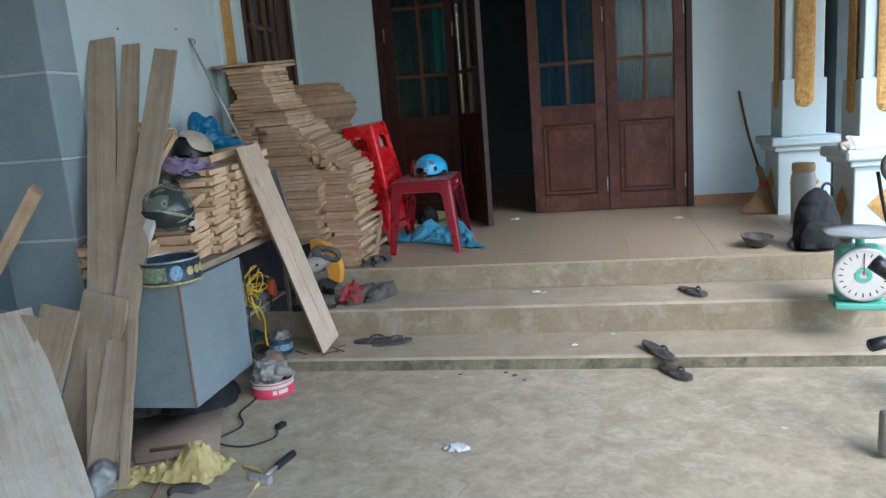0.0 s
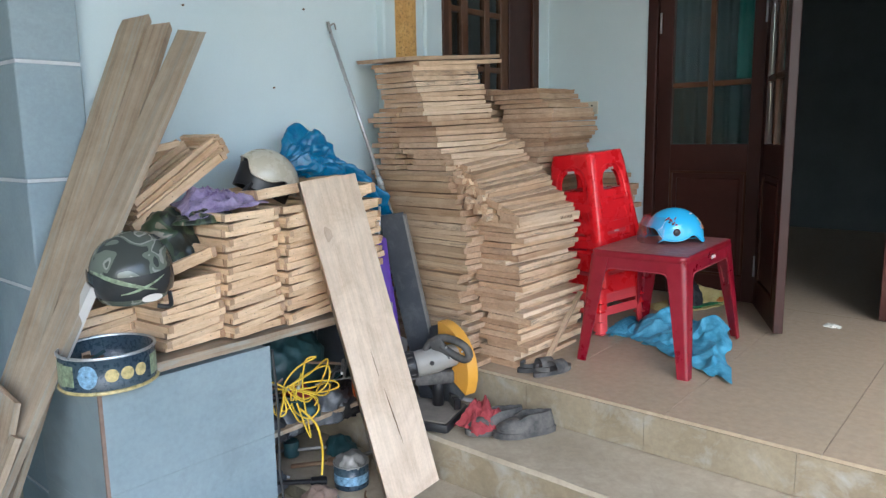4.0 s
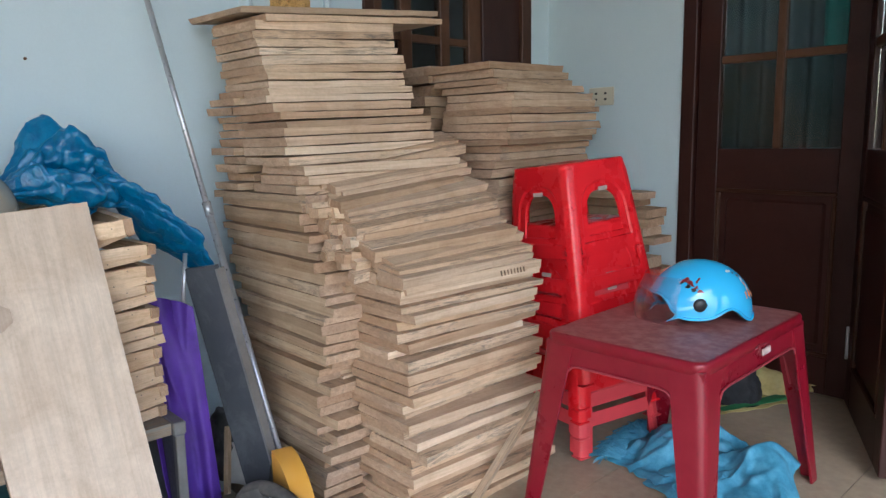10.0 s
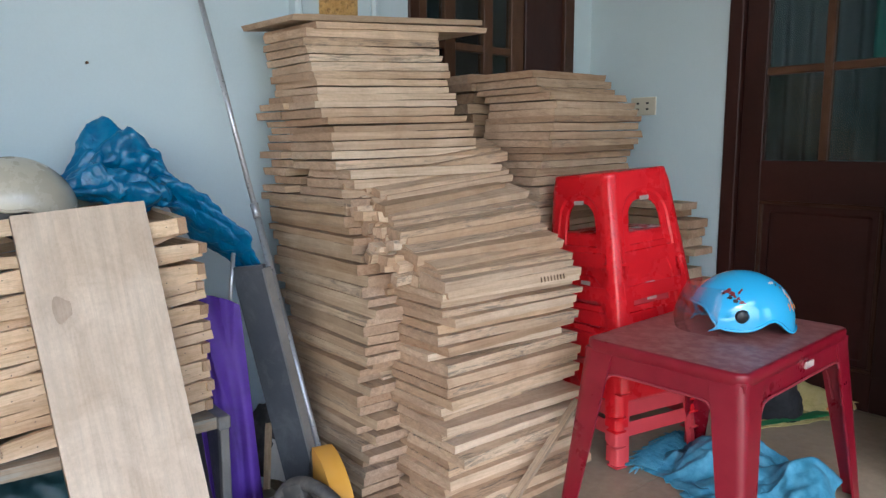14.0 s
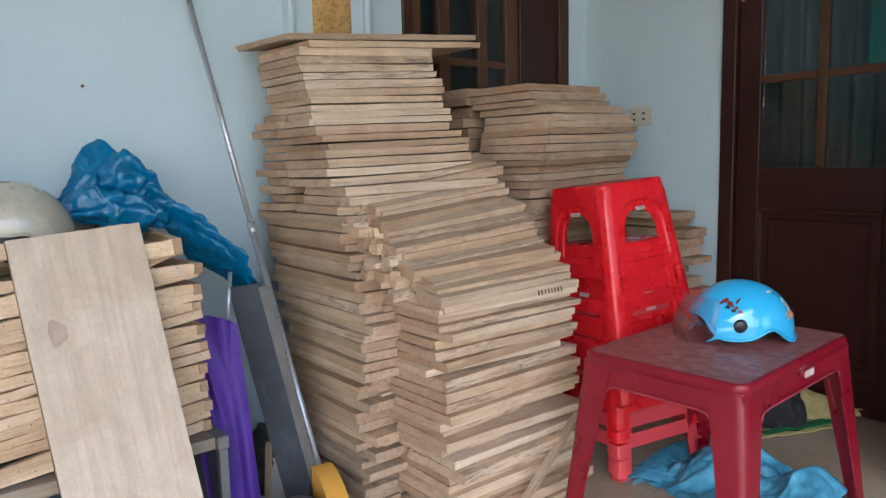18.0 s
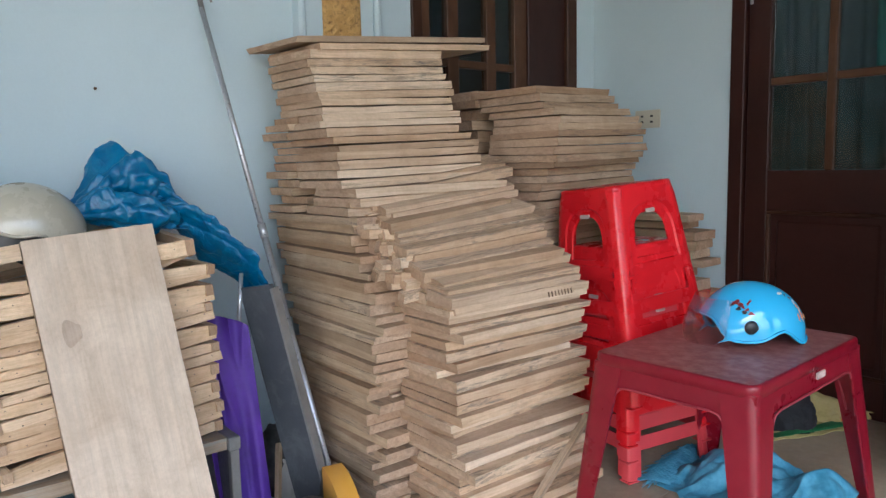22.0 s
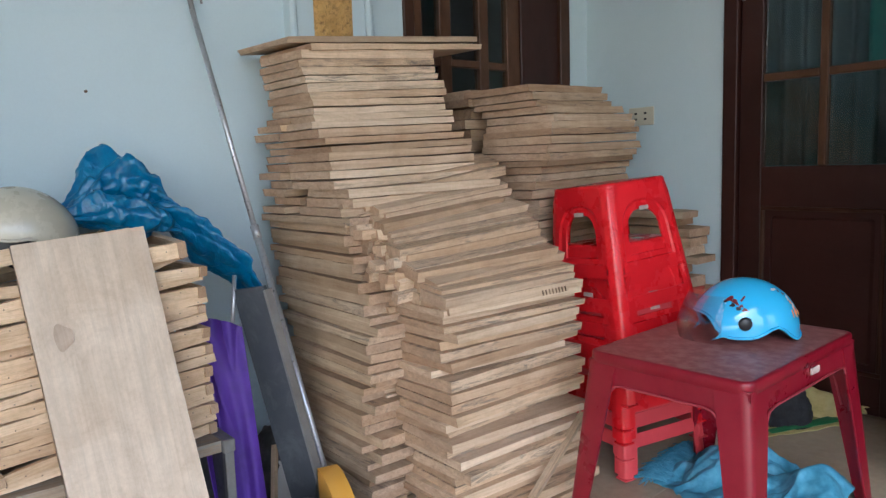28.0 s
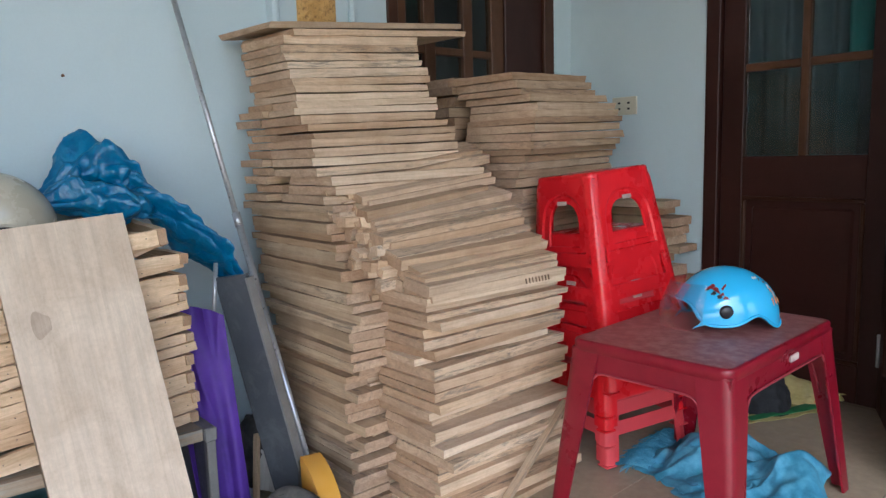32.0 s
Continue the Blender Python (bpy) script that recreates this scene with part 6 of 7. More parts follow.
part("print_patch", lathe([(0.0655, 0.02), (0.0655, 0.055)], 40, cap=False), "tin_pale", t3, smooth=40)
ob = heap("scrap", (-0.43, 4.30, 0.185), (0.1, 0.1, 0.06), "grey_metal", 0.025, 24, 12, segs=20)
tagged(ob, "grey scrap heaped in the pot", "scrap")
tin("green_pot", (-0.40, 4.12, 0.052), 0.07, 0.08, "tin_green", "low pale green pot of tools by the locker", "grey_metal")
ob = heap("scrap", (-0.40, 4.12, 0.115), (0.11, 0.11, 0.06), "rust", 0.025, 24, 15, segs=20)
tagged(ob, "rusty scrap heaped in the pot", "scrap")
ob = heap("dark_bag", (-0.64, 3.77, 0.052), (0.34, 0.38, 0.085), "black_cloth", 0.025, 14, 17)
tagged(ob, "dark crumpled bag under the locker", "bag")
for k in range(5):
    thing("twig_scrap", tube([(0, 0, 0), (0.05, 0.01, 0.006), (0.1, -0.005, 0.0)], 0.004, 6), "stick", pose(-0.25 + 0.05 * k, 4.25 + jit(0.06), 0.126, 0, 0, rnd.uniform(0, 180)), "dry twig scrap on the step", "twig", 40, "twigs on the step")

# ---- chop saw ----
sw = empty("chop_saw", pose(0, 0, 0), "worn grey chop saw with a yellow blade guard on the step", "saw")
TRAY = pose(-0.335, 4.638, 0.291, 0, 0, 18)
part("base_tray", span(-0.13, 0.13, -0.12, 0.12, 0, 0.04, 0.014, segs=2), "black", sw, m=TRAY, smooth=40)
part("base_plate", span(-0.118, 0.118, -0.108, 0.108, 0.036, 0.044, 0.003), "grey_dust", sw, "dusty grey base plate", m=TRAY)
part("clamp_jaw", span(-0.045, 0.045, -0.014, 0.014, 0.04, 0.085, 0.004), "black", sw, m=pose(-0.275, 4.728, 0.293, 0, 0, -35))
part("clamp_screw", tube([(-0.285, 4.718, 0.375), (-0.195, 4.768, 0.36)], 0.008, 10), "grey_metal", sw, smooth=40)
part("bed", span(-0.03, 0.03, -0.07, 0.09, -0.085, -0.03, 0.012, segs=2), "rubber", sw, m=pose(-0.33, 4.65, 0.525, 0, 0, -38), smooth=40)
part("pivot_post", tube([(-0.335, 4.70, 0.48), (-0.34, 4.70, 0.33)], 0.024, 12), "black", sw, smooth=50)
MOTOR = pose(-0.335, 4.625, 0.535, -80, 0, -38) @ Matrix.Scale(1.22, 4)
part("motor", lathe([(0.030, -0.05), (0.041, -0.045), (0.043, -0.02), (0.043, 0.03), (0.038, 0.06), (0.034, 0.11), (0.02, 0.125)], 28), "saw_grey", sw, m=MOTOR, smooth=40)
motor_end = part("motor_end", lathe([(0.02, -0.088), (0.038, -0.084), (0.0445, -0.07), (0.0455, -0.04), (0.043, -0.034)], 28), "black", sw, "dark ribbed motor end", m=MOTOR, smooth=40)
for k in range(14):
    part("vent_rib", span(0.044, 0.0475, -0.0025, 0.0025, -0.078, -0.042, 0.001), "rubber", motor_end, m=pose(0, 0, 0, 0, 0, k * 360 / 14))
part("brush_cap", lathe([(0.009, 0), (0.009, 0.006)], 14), "black", sw, m=pose(-0.285, 4.605, 0.545, 0, 90, -30))
saw_handle = part("handle", tube([(-0.335, 4.618, 0.568), (-0.325, 4.64, 0.608), (-0.29, 4.66, 0.632), (-0.24, 4.682, 0.628), (-0.195, 4.70, 0.604), (-0.178, 4.705, 0.572), (-0.195, 4.70, 0.553), (-0.226, 4.69, 0.560), (-0.262, 4.672, 0.582), (-0.285, 4.655, 0.606)], 0.016, 12), "saw_dusty", sw, smooth=50)
part("handle_web", span(-0.012, 0.012, -0.028, 0.028, -0.05, 0.05, 0.008, segs=2), "saw_dusty", sw, m=pose(-0.285, 4.655, 0.585, 24, 0, -60), smooth=40)
for dy, dz in ((-0.012, 0.035), (0.012, 0.015), (-0.008, -0.035), (0.075, 0.0)):
    part("screw", lathe([(0.004, 0), (0.004, 0.003)], 8), "steel", saw_handle, m=pose(-0.268 + dy * 0.86, 4.655 + dy * 0.5, 0.585 + dz, 0, 90, -60))
cg, ug = Vector((-0.352, 4.755, 0.488)), Vector((0.98, -0.2, 0)).normalized()
ng = Vector((-0.2, -0.98, 0)).normalized()


def guard(u, v):
    a = radians(-26 + 118 * u)
    if v < 0.25:
        r, o = 0.185, 0.05 * (v / 0.25)
    else:
        r, o = 0.185 - 0.10 * (v - 0.25) / 0.75, 0.05
    return cg + (ug * math.cos(a) + Vector((0, 0, math.sin(a)))) * r + ng * (o - 0.025)


part("blade_guard", shell(guard, 36, 12, 0.004), "saw_yellow", sw, "chipped yellow blade guard", smooth=50)
mg = Matrix((ug, Vector((0, 0, 1)), ng)).transposed().to_4x4()
mg.translation = cg
part("blade", lathe([(0.012, -0.0015), (0.165, -0.0015), (0.165, 0.0015), (0.012, 0.0015)], 48), "slate", sw, "dark abrasive disc", m=mg, smooth=40)


# ---- footwear ----
def sole(L, w, h, seed=0):
    bm = bmesh.new()
    n = 28
    for z_ in (0, h):
        ring = []
        for i in range(n):
            a = 2 * math.pi * i / n
            x = L / 2 * math.cos(a)
            y = w / 2 * math.sin(a) * (1 + 0.18 * math.cos(a)) * (1 - 0.16 * math.exp(-((x + L * 0.08) / (L * 0.16)) ** 2))
            ring.append(bm.verts.new((x, y, z_ + 0.006 * (x / L) ** 2 * 4 * (x > 0))))
        bm.faces.new(ring if z_ else ring[::-1])
        if z_:
            for k in range(n):
                bm.faces.new((prev[k], prev[(k + 1) % n], ring[(k + 1) % n], ring[k]))
        prev = ring
    bmesh.ops.bevel(bm, geom=[e for e in bm.edges if len(e.link_faces) == 2 and e.calc_face_angle(0) > 1], offset=0.003, segments=2, affect='EDGES')
    return bm


def flip_flop(m, label, mat="rubber"):
    e = empty("flip_flop", m @ Matrix.Scale(0.87, 4), label, "sandal", "sandals on the steps")
    part("sole", sole(0.26, 0.095, 0.018), mat, e, smooth=50)
    for s in (-1, 1):
        part("strap", tube([(0.075, 0.0, 0.016), (0.06, s * 0.012, 0.04), (0.01, s * 0.036, 0.038), (-0.03, s * 0.043, 0.014)], 0.006, 6), "rubber", e, smooth=60)
    return e


def strap_sandal(m, label):
    e = empty("sandal", m, label, "sandal", "sandals on the porch")
    part("sole", sole(0.25, 0.09, 0.022), "rubber", e, smooth=50)

    def band(u, v):
        a = math.pi * u
        return Vector((0.035 + (v - 0.5) * 0.075, 0.046 * math.cos(a), 0.016 + 0.045 * math.sin(a)))
    part("toe_band", shell(band, 16, 6, 0.004), "rubber", e, smooth=60)

    def back(u, v):
        a = math.pi * u
        return Vector((-0.055 - 0.05 * math.sin(a), 0.042 * math.cos(a), 0.018 + 0.02 * v + 0.01))
    part("heel_strap", shell(back, 16, 2, 0.003), "rubber", e, smooth=60)
    return e


def shoe(m, label):
    e = empty("shoe", m, label, "shoe", "dusty shoes on the step")
    part("sole", sole(0.26, 0.092, 0.022), "rubber", e, smooth=50)

    def up(u, v):
        a = 2 * math.pi * u
        c, s = math.cos(a), math.sin(a)
        k = 1 - 0.32 * v
        top = 0.085 - 0.045 * max(0, c) + 0.0 * s
        return Vector((0.125 * c * (1 - 0.25 * v if c > 0 else 1 - 0.12 * v), 0.043 * s * k * (1 + 0.15 * c), 0.018 + (top - 0.018) * v + 0.004 * noise.noise(Vector((c * 3, s * 3, v * 4)))))
    part("upper", shell(up, 40, 10, 0.004, wrap=True), "rubber", e, "dusty dark upper", smooth=60)

    def toe(u, v):
        a = -math.pi / 2 + math.pi * u
        return Vector((0.03 + 0.088 * math.cos(a) * v, 0.042 * math.sin(a) * v * 0.95, 0.07 - 0.03 * v ** 3))
    part("vamp", shell(toe, 20, 8, 0.003), "rubber", e, smooth=60)
    return e


shoe(pose(-0.06, 4.72, 0.291, 0, 0, -118), "dusty grey-black shoe lying on the middle step")
shoe(pose(0.045, 4.76, 0.291, 0, 0, -122), "dusty grey-black shoe lying beside its pair")
cloth_patch("red_cloth", [(-0.22, 4.63, 0.292), (-0.06, 4.60, 0.292), (-0.0, 4.74, 0.292), (-0.14, 4.82, 0.292)], "red_cloth", "crumpled faded red cloth on the step", "cloth", 0.05, 18, 3, 40, hump=(0.45, 0.5, 0.07, 0.12))
strap_sandal(pose(-0.07, 5.03, floor_z(5.03) + 0.002, 0, 0, 62) @ Matrix.Scale(0.8, 4), "worn dark strap sandal on the porch edge")
strap_sandal(pose(-0.005, 5.03, floor_z(5.03) + 0.002, 0, 0, 75) @ Matrix.Scale(0.8, 4), "worn dark strap sandal beside its pair")
flip_flop(pose(0.19, 4.40, 0.121, 0, 0, 20), "grey rubber sandal on the low step")
flip_flop(pose(0.07, 4.43, 0.121, 6, 0, 5), "grey rubber sandal beside its pair on the low step")
flip_flop(pose(1.84, 4.685, 0.29, 0, 0, -62), "grey flip-flop lying alone on the middle step")
flip_flop(pose(1.60, 4.20, 0.122, 0, 12, -55), "dark grey flip-flop tipped over the low step")
flip_flop(pose(1.665, 4.085, 0.052, 0, 0, -58), "dark grey flip-flop on the yard by the step")

# ---- blue cloth, yellow sack under the table ----
zt = floor_z(5.7) - 0.004
blc = empty("blue_cloth", pose(0, 0, 0), "crumpled blue woven sack cloth on the porch floor", "cloth")


def sack_cloth(name, corners, humps, seed, label="", n=90, amp=0.030, turn=0.6):
    """A limp woven cloth: long soft folds run across it, raised over humps of (u, v, height, spread)."""
    a, b, c, d = [Vector(p) for p in corners]

    def fn(u, v):
        uu = u + 0.10 * noise.noise(Vector((u * 5, v * 5, seed)))
        vv = v + 0.10 * noise.noise(Vector((u * 5, v * 5, seed + 7)))
        p = (a * (1 - uu) + b * uu) * (1 - vv) + (d * (1 - uu) + c * uu) * vv
        e = min(1.0, 4.5 * min(u, 1 - u, v, 1 - v))
        wx = p.x + 0.09 * noise.noise(Vector((p.x * 5, p.y * 5, seed)))
        wy = p.y + 0.09 * noise.noise(Vector((p.x * 5, p.y * 5, seed + 3)))
        f1 = 1 - abs(math.sin(25 * (wx * math.cos(turn) + wy * math.sin(turn)))) ** 0.8
        f2 = 1 - abs(noise.noise(Vector((wx * 13, wy * 9, seed)))) * 2.4
        f3 = noise.noise(Vector((wx * 42, wy * 36, seed)))
        h = sum(k * math.exp(-((u - x) ** 2 + (v - y) ** 2) / r) for x, y, k, r in humps)
        p.z += 0.004 + h + (0.25 + 0.75 * e) * amp * (0.5 * f1 + 0.8 * max(0, f2) + 0.16 * (1 - abs(noise.noise(Vector((wx * 27, wy * 24, seed + 5)))) * 3) + 0.06 * f3)
        return p
    return part(name, shell(fn, n, n, 0.002), "tarp", blc, label, smooth=70)


sack_cloth("cloth_sheet", [(0.10, 5.62, zt), (0.30, 5.46, zt), (0.62, 5.30, zt - 0.006), (0.36, 6.0, zt + 0.006)], ((0.25, 0.80, 0.10, 0.05), (0.7, 0.75, 0.03, 0.05), (0.05, 0.4, 0.05, 0.05)), 6.3)
sack_cloth("torn_end", [(-0.02, 5.62, zt), (0.22, 5.56, zt), (0.36, 5.98, zt), (-0.08, 5.90, zt)], ((0.55, 0.62, 0.10, 0.09),), 9.1, "frayed torn end", 70, 0.026, 1.3)
fb = bmesh.new()
for k in range(300):
    u_ = k / 299
    bx, by = 0.0 - 0.06 * u_ + jit(0.012), 5.61 + 0.29 * u_
    tube([(bx + 0.02, by, zt + 0.022), (bx - 0.018 + jit(0.012), by - 0.01 + jit(0.02), zt + 0.022 + 0.014 * rnd.random()), (bx - 0.045 + jit(0.03), by - 0.01 + jit(0.045), zt + 0.006)], 0.0016, 4, bm=fb, steps=1)
part("frayed_threads", fb, "tarp", blc, "loose frayed blue threads")
zs = floor_z(6.3) - 0.003
yls = empty("yellow_sack", pose(0, 0, 0), "flat yellow woven sack lying by the door", "sack")
cloth_patch("sack_sheet", [(-0.16, 6.10, zs), (0.07, 6.11, zs), (0.215, 6.42, zs), (-0.06, 6.44, zs)], "yellow_cloth", "", "", 0.012, 11, 12, 36, parent=yls)
cloth_patch("sack_end", [(-0.02, 6.33, zs + 0.01), (0.215, 6.385, zs + 0.012), (0.245, 6.445, 0.545), (0.01, 6.455, 0.578)], "yellow_cloth", "end of the sack turned up on the door", "", 0.014, 13, 17, 36, parent=yls)
cloth_patch("printed_strip", [(0.055, 6.115, zs + 0.016), (0.085, 6.12, zs + 0.016), (0.205, 6.39, zs + 0.02), (0.155, 6.40, zs + 0.022)], "print_green", "green printed strip", "", 0.006, 11, 14, 14, parent=yls)
cloth_patch("printed_patch", [(0.165, 6.385, zs + 0.026), (0.20, 6.375, zs + 0.026), (0.212, 6.41, zs + 0.045), (0.172, 6.415, zs + 0.045)], "decal_orange", "orange printed patch", "", 0.004, 11, 15, 8, parent=yls)
ob = heap("dark_cloth", (0.05, 6.26, zs + 0.012), (0.15, 0.15, 0.145), "black_cloth", 0.02, 18, 71)
tagged(ob, "dark grey crumpled cloth bundle lying on the yellow sack", "cloth")

# ---- front yard litter ----
zg = 0.052
hb = bmesh.new()
hv = [[hb.verts.new((x, y, z_)) for x, y in ((-0.881, 3.515), (-0.573, 3.118), (-0.266, 3.239), (-0.492, 3.717))] for z_ in (zg + 0.002, zg + 0.011)]
hb.faces.new(hv[0][::-1])
hb.faces.new(hv[1])
for k in range(4):
    hb.faces.new((hv[0][k], hv[0][(k + 1) % 4], hv[1][(k + 1) % 4], hv[1][k]))
thing("hardboard_sheet", hb, "hardboard", Matrix.Identity(4), "flat pinkish-brown hardboard sheet on the ground", "board")
single("offcut_board", PLY[1], pose(-0.12, 2.90, zg + 0.008, 0, 0, 8) @ Matrix.Diagonal((0.3, 0.16, 0.012, 1)), "pale thin offcut lying on the ground", "board")
ylb = empty("yellow_bag", pose(0, 0, 0), "crumpled yellow woven sack on the ground", "sack")
cloth_patch("sack_body", [(-0.50, 2.97, zg), (-0.16, 2.95, zg), (-0.14, 3.14, zg), (-0.36, 3.24, zg)], "yellow_cloth", "", "", 0.05, 15, 21, 56, hump=(0.62, 0.45, 0.09, 0.06), parent=ylb)
cloth_patch("loose_corner", [(-0.60, 2.92, zg), (-0.46, 2.92, zg), (-0.44, 3.06, zg), (-0.57, 3.08, zg)], "yellow_cloth", "", "", 0.03, 18, 24, 30, parent=ylb)
ob = heap("clear_bag", (-0.60, 2.95, zg), (0.12, 0.16, 0.09), "film_grey", 0.03, 20, 33, segs=20)
tagged(ob, "crumpled greyish plastic bag on the ground", "plastic bag")
thing("yellow_strap", tube([(-0.10, 3.12, zg + 0.006), (0.0, 3.07, zg + 0.006), (0.02, 2.96, zg + 0.006), (-0.06, 2.82, zg + 0.006)], 0.009, 6), "yellow_cloth", Matrix.Identity(4), "yellow strap lying on the ground", "strap")
hmr = empty("hammer", pose(0.05, 3.10, zg + 0.016, 0, 0, 78) @ Matrix.Scale(1.15, 4), "small hammer with a dark grip on the ground", "hammer")
part("grip", tube([(0.0, 0, 0), (0.05, 0, 0), (0.1, 0, 0)], 0.013, 10), "black", hmr, smooth=50)
part("handle", tube([(-0.08, 0, 0), (0.0, 0, 0)], 0.007, 10), "steel", hmr, smooth=50)
part("head", span(-0.1, -0.075, -0.04, 0.04, -0.012, 0.014, 0.004, segs=2), "steel", hmr)
thing("thin_stick", tube([(-0.42, 3.17, zg + 0.01), (-0.33, 2.85, zg + 0.012)], 0.008, 8), "stick", Matrix.Identity(4), "thin pale stick on the ground", "stick")
thing("thin_stick", tube([(-0.55, 3.19, zg + 0.03), (-0.36, 3.25, zg + 0.03)], 0.008, 8), "stick", Matrix.Identity(4), "thin pale stick lying on the hardboard", "stick")
ob = heap("dark_rag", (-0.22, 2.93, zg), (0.18, 0.08, 0.02), "rubber", 0.012, 25, 40, segs=20)
tagged(ob, "dark flat rag on the ground", "rag")
for x, y, z_, s_, mt, lb in ((1.156, 4.545, 0.122, 0.022, "yellow_cloth", "pale yellow scrap"), (1.19, 4.33, 0.121, 0.02, "paper", "white paper scrap"), (1.40, 4.50, 0.122, 0.012, "paper", "white paper scrap"), (0.98, 4.80, 0.289, 0.022, "paper", "white paper scrap"), (1.03, 4.78, 0.289, 0.016, "paper", "white paper scrap"), (0.5, 4.06, 0.052, 0.012, "paper", "white paper scrap"), (0.75, 6.3, 0.488, 0.04, "paper", "pale paper sheet"), (1.95, 6.02, 0.487, 0.03, "paper", "pale paper scrap"), (2.0, 3.5, 0.052, 0.014, "paper", "white paper scrap"), (0.55, 2.85, 0.052, 0.05, "rubber", "dark leaf-like scrap"), (0.73, 3.3, 0.051, 0.045, "mortar", "flattened pale scrap"), (0.62, 4.10, 0.052, 0.012, "stick", "dark crumb"), (0.9, 4.08, 0.052, 0.014, "stick", "dark crumb"), (0.95, 4.02, 0.052, 0.01, "stick", "dark crumb"), (0.85, 4.12, 0.052, 0.012, "stick", "dark crumb")):
    ob = heap("litter_scrap", (x, y, z_), (s_ * 2, s_ * 1.2, s_ * 0.35), mt, s_ * 0.3, 60, int(x * 50), segs=20)
    tagged(ob, lb + " lying on the concrete", "litter", "litter on the ground")

# ---- right side: broom, jug, bag, bowl, scale ----
bm_ = empty("straw_broom", pose(0, 0, 0), "straw broom leaning on the blue wall", "broom")
part("stick", tube([(2.455, 6.47, 1.355), (2.50, 6.38, 1.05), (2.55, 6.25, 0.78)], 0.0095, 8), "stick", bm_, smooth=50)
part("neck", tube([(2.545, 6.262, 0.80), (2.57, 6.20, 0.68)], 0.022, 12, taper=1.25), "straw", bm_, smooth=50)
part("binding", tube([(2.565, 6.213, 0.695), (2.572, 6.196, 0.665)], 0.031, 12), "pink", bm_, "pink binding band", smooth=50)
sb = bmesh.new()
for k in range(260):
    a = rnd.uniform(-1, 1)
    d = rnd.uniform(-1, 1)
    tube([(2.57 + a * 0.022, 6.20 + d * 0.015, 0.68), (2.555 + a * 0.08, 6.13 + d * 0.03, 0.585), (2.53 + a * 0.145 + jit(0.015), 6.07 + d * 0.05, 0.487 + rnd.random() * 0.02)], 0.0022, 4, bm=sb, steps=2)
part("straw_fan", sb, "straw", bm_, "splayed dry straw")
jg = empty("water_jug", pose(2.685, 5.68, floor_z(5.68) + 0.0), "pale plastic jug with a tan lid between the columns", "jug")
part("jug_body", lathe([(0.055, 0), (0.072, 0.01), (0.076, 0.3), (0.066, 0.335), (0.06, 0.345)], 28), "white", jg, smooth=40)
part("lid", lathe([(0.068, 0.345), (0.07, 0.35), (0.07, 0.39), (0.064, 0.398)], 28), "straw", jg, "tan screw lid", smooth=40)
bk = empty("backpack", pose(2.56, 5.0, floor_z(5.0)), "black backpack standing on the porch", "backpack")
heap("bag_body", (0, 0, 0), (0.22, 0.17, 0.33), "black_cloth", 0.02, 12, 51, parent=bk, pointy=0.55)
heap("front_pocket", (-0.02, -0.085, 0.02), (0.17, 0.07, 0.15), "black_cloth", 0.012, 16, 53, parent=bk, segs=20, pointy=0.6)
part("carry_loop", tube([(0.02, 0, 0.32), (0.04, 0, 0.365), (0.08, 0, 0.35), (0.085, 0.01, 0.29)], 0.008, 6), "black", bk, smooth=50)
part("strap", tube([(-0.1, 0.02, 0.08), (-0.15, -0.02, 0.03), (-0.13, -0.06, 0.01)], 0.010, 6), "black", bk, smooth=50)
bw = bmesh.new()
lathe([(0.03, 0), (0.06, 0.015), (0.088, 0.06), (0.092, 0.066), (0.086, 0.066), (0.056, 0.024), (0.02, 0.012)], 32, bm=bw)
thing("metal_bowl", bw, "rubber", pose(2.26, 5.08, floor_z(5.08) + 0.003, 4, 3, 0), "dark grey shallow bowl on the porch floor", "bowl")
ob = heap("pale_cloth", (2.765, 5.08, 0.992), (0.13, 0.12, 0.06), "white", 0.02, 18, 61)
tagged(ob, "folded pale cloth on the column ledge", "cloth")
scl = empty("dial_scale", pose(2.56, 4.36, 0.29, 0, 0, -8), "mint-green dial weighing scale with a steel pan on the step", "scale")
part("housing", span(-0.10, 0.10, -0.06, 0.09, 0.035, 0.30, 0.03, segs=3), "scale_green", scl, smooth=40)
part("foot", span(-0.115, 0.115, -0.085, 0.11, 0.0, 0.035, 0.01, segs=2), "scale_green", scl)
part("dial_rim", lathe([(0.125, -0.012), (0.13, -0.006), (0.13, 0.012), (0.12, 0.016), (0.117, 0.012)], 48), "steel", scl, m=pose(0, -0.075, 0.175, 90, 0, 0), smooth=40)
dial = part("dial_face", lathe([(0.0, 0.0), (0.118, 0.0), (0.118, 0.003), (0.0, 0.003)], 48, cap=False), "white", scl, "cream dial face", m=pose(0, -0.088, 0.175, 90, 0, 0))
FACE_IN = dial.matrix_basis.inverted()
part("dial_hub", lathe([(0.018, 0.0), (0.036, 0.0), (0.036, 0.004), (0.018, 0.004)], 32, cap=False), "scale_green", dial, m=FACE_IN @ pose(0, -0.0915, 0.175, 90, 0, 0))
part("needle", span(-0.002, 0.002, -0.0975, -0.0945, 0.175, 0.265), "decal_red", dial, "thin red needle", m=FACE_IN)
for k in range(20):
    a = 2 * math.pi * k / 20
    part("dial_mark", span(-0.0022, 0.0022, -0.001, 0.001, 0.088, 0.106), "black", dial, m=FACE_IN @ pose(0, -0.0925, 0.175) @ pose(0, 0, 0, 0, math.degrees(a), 0))
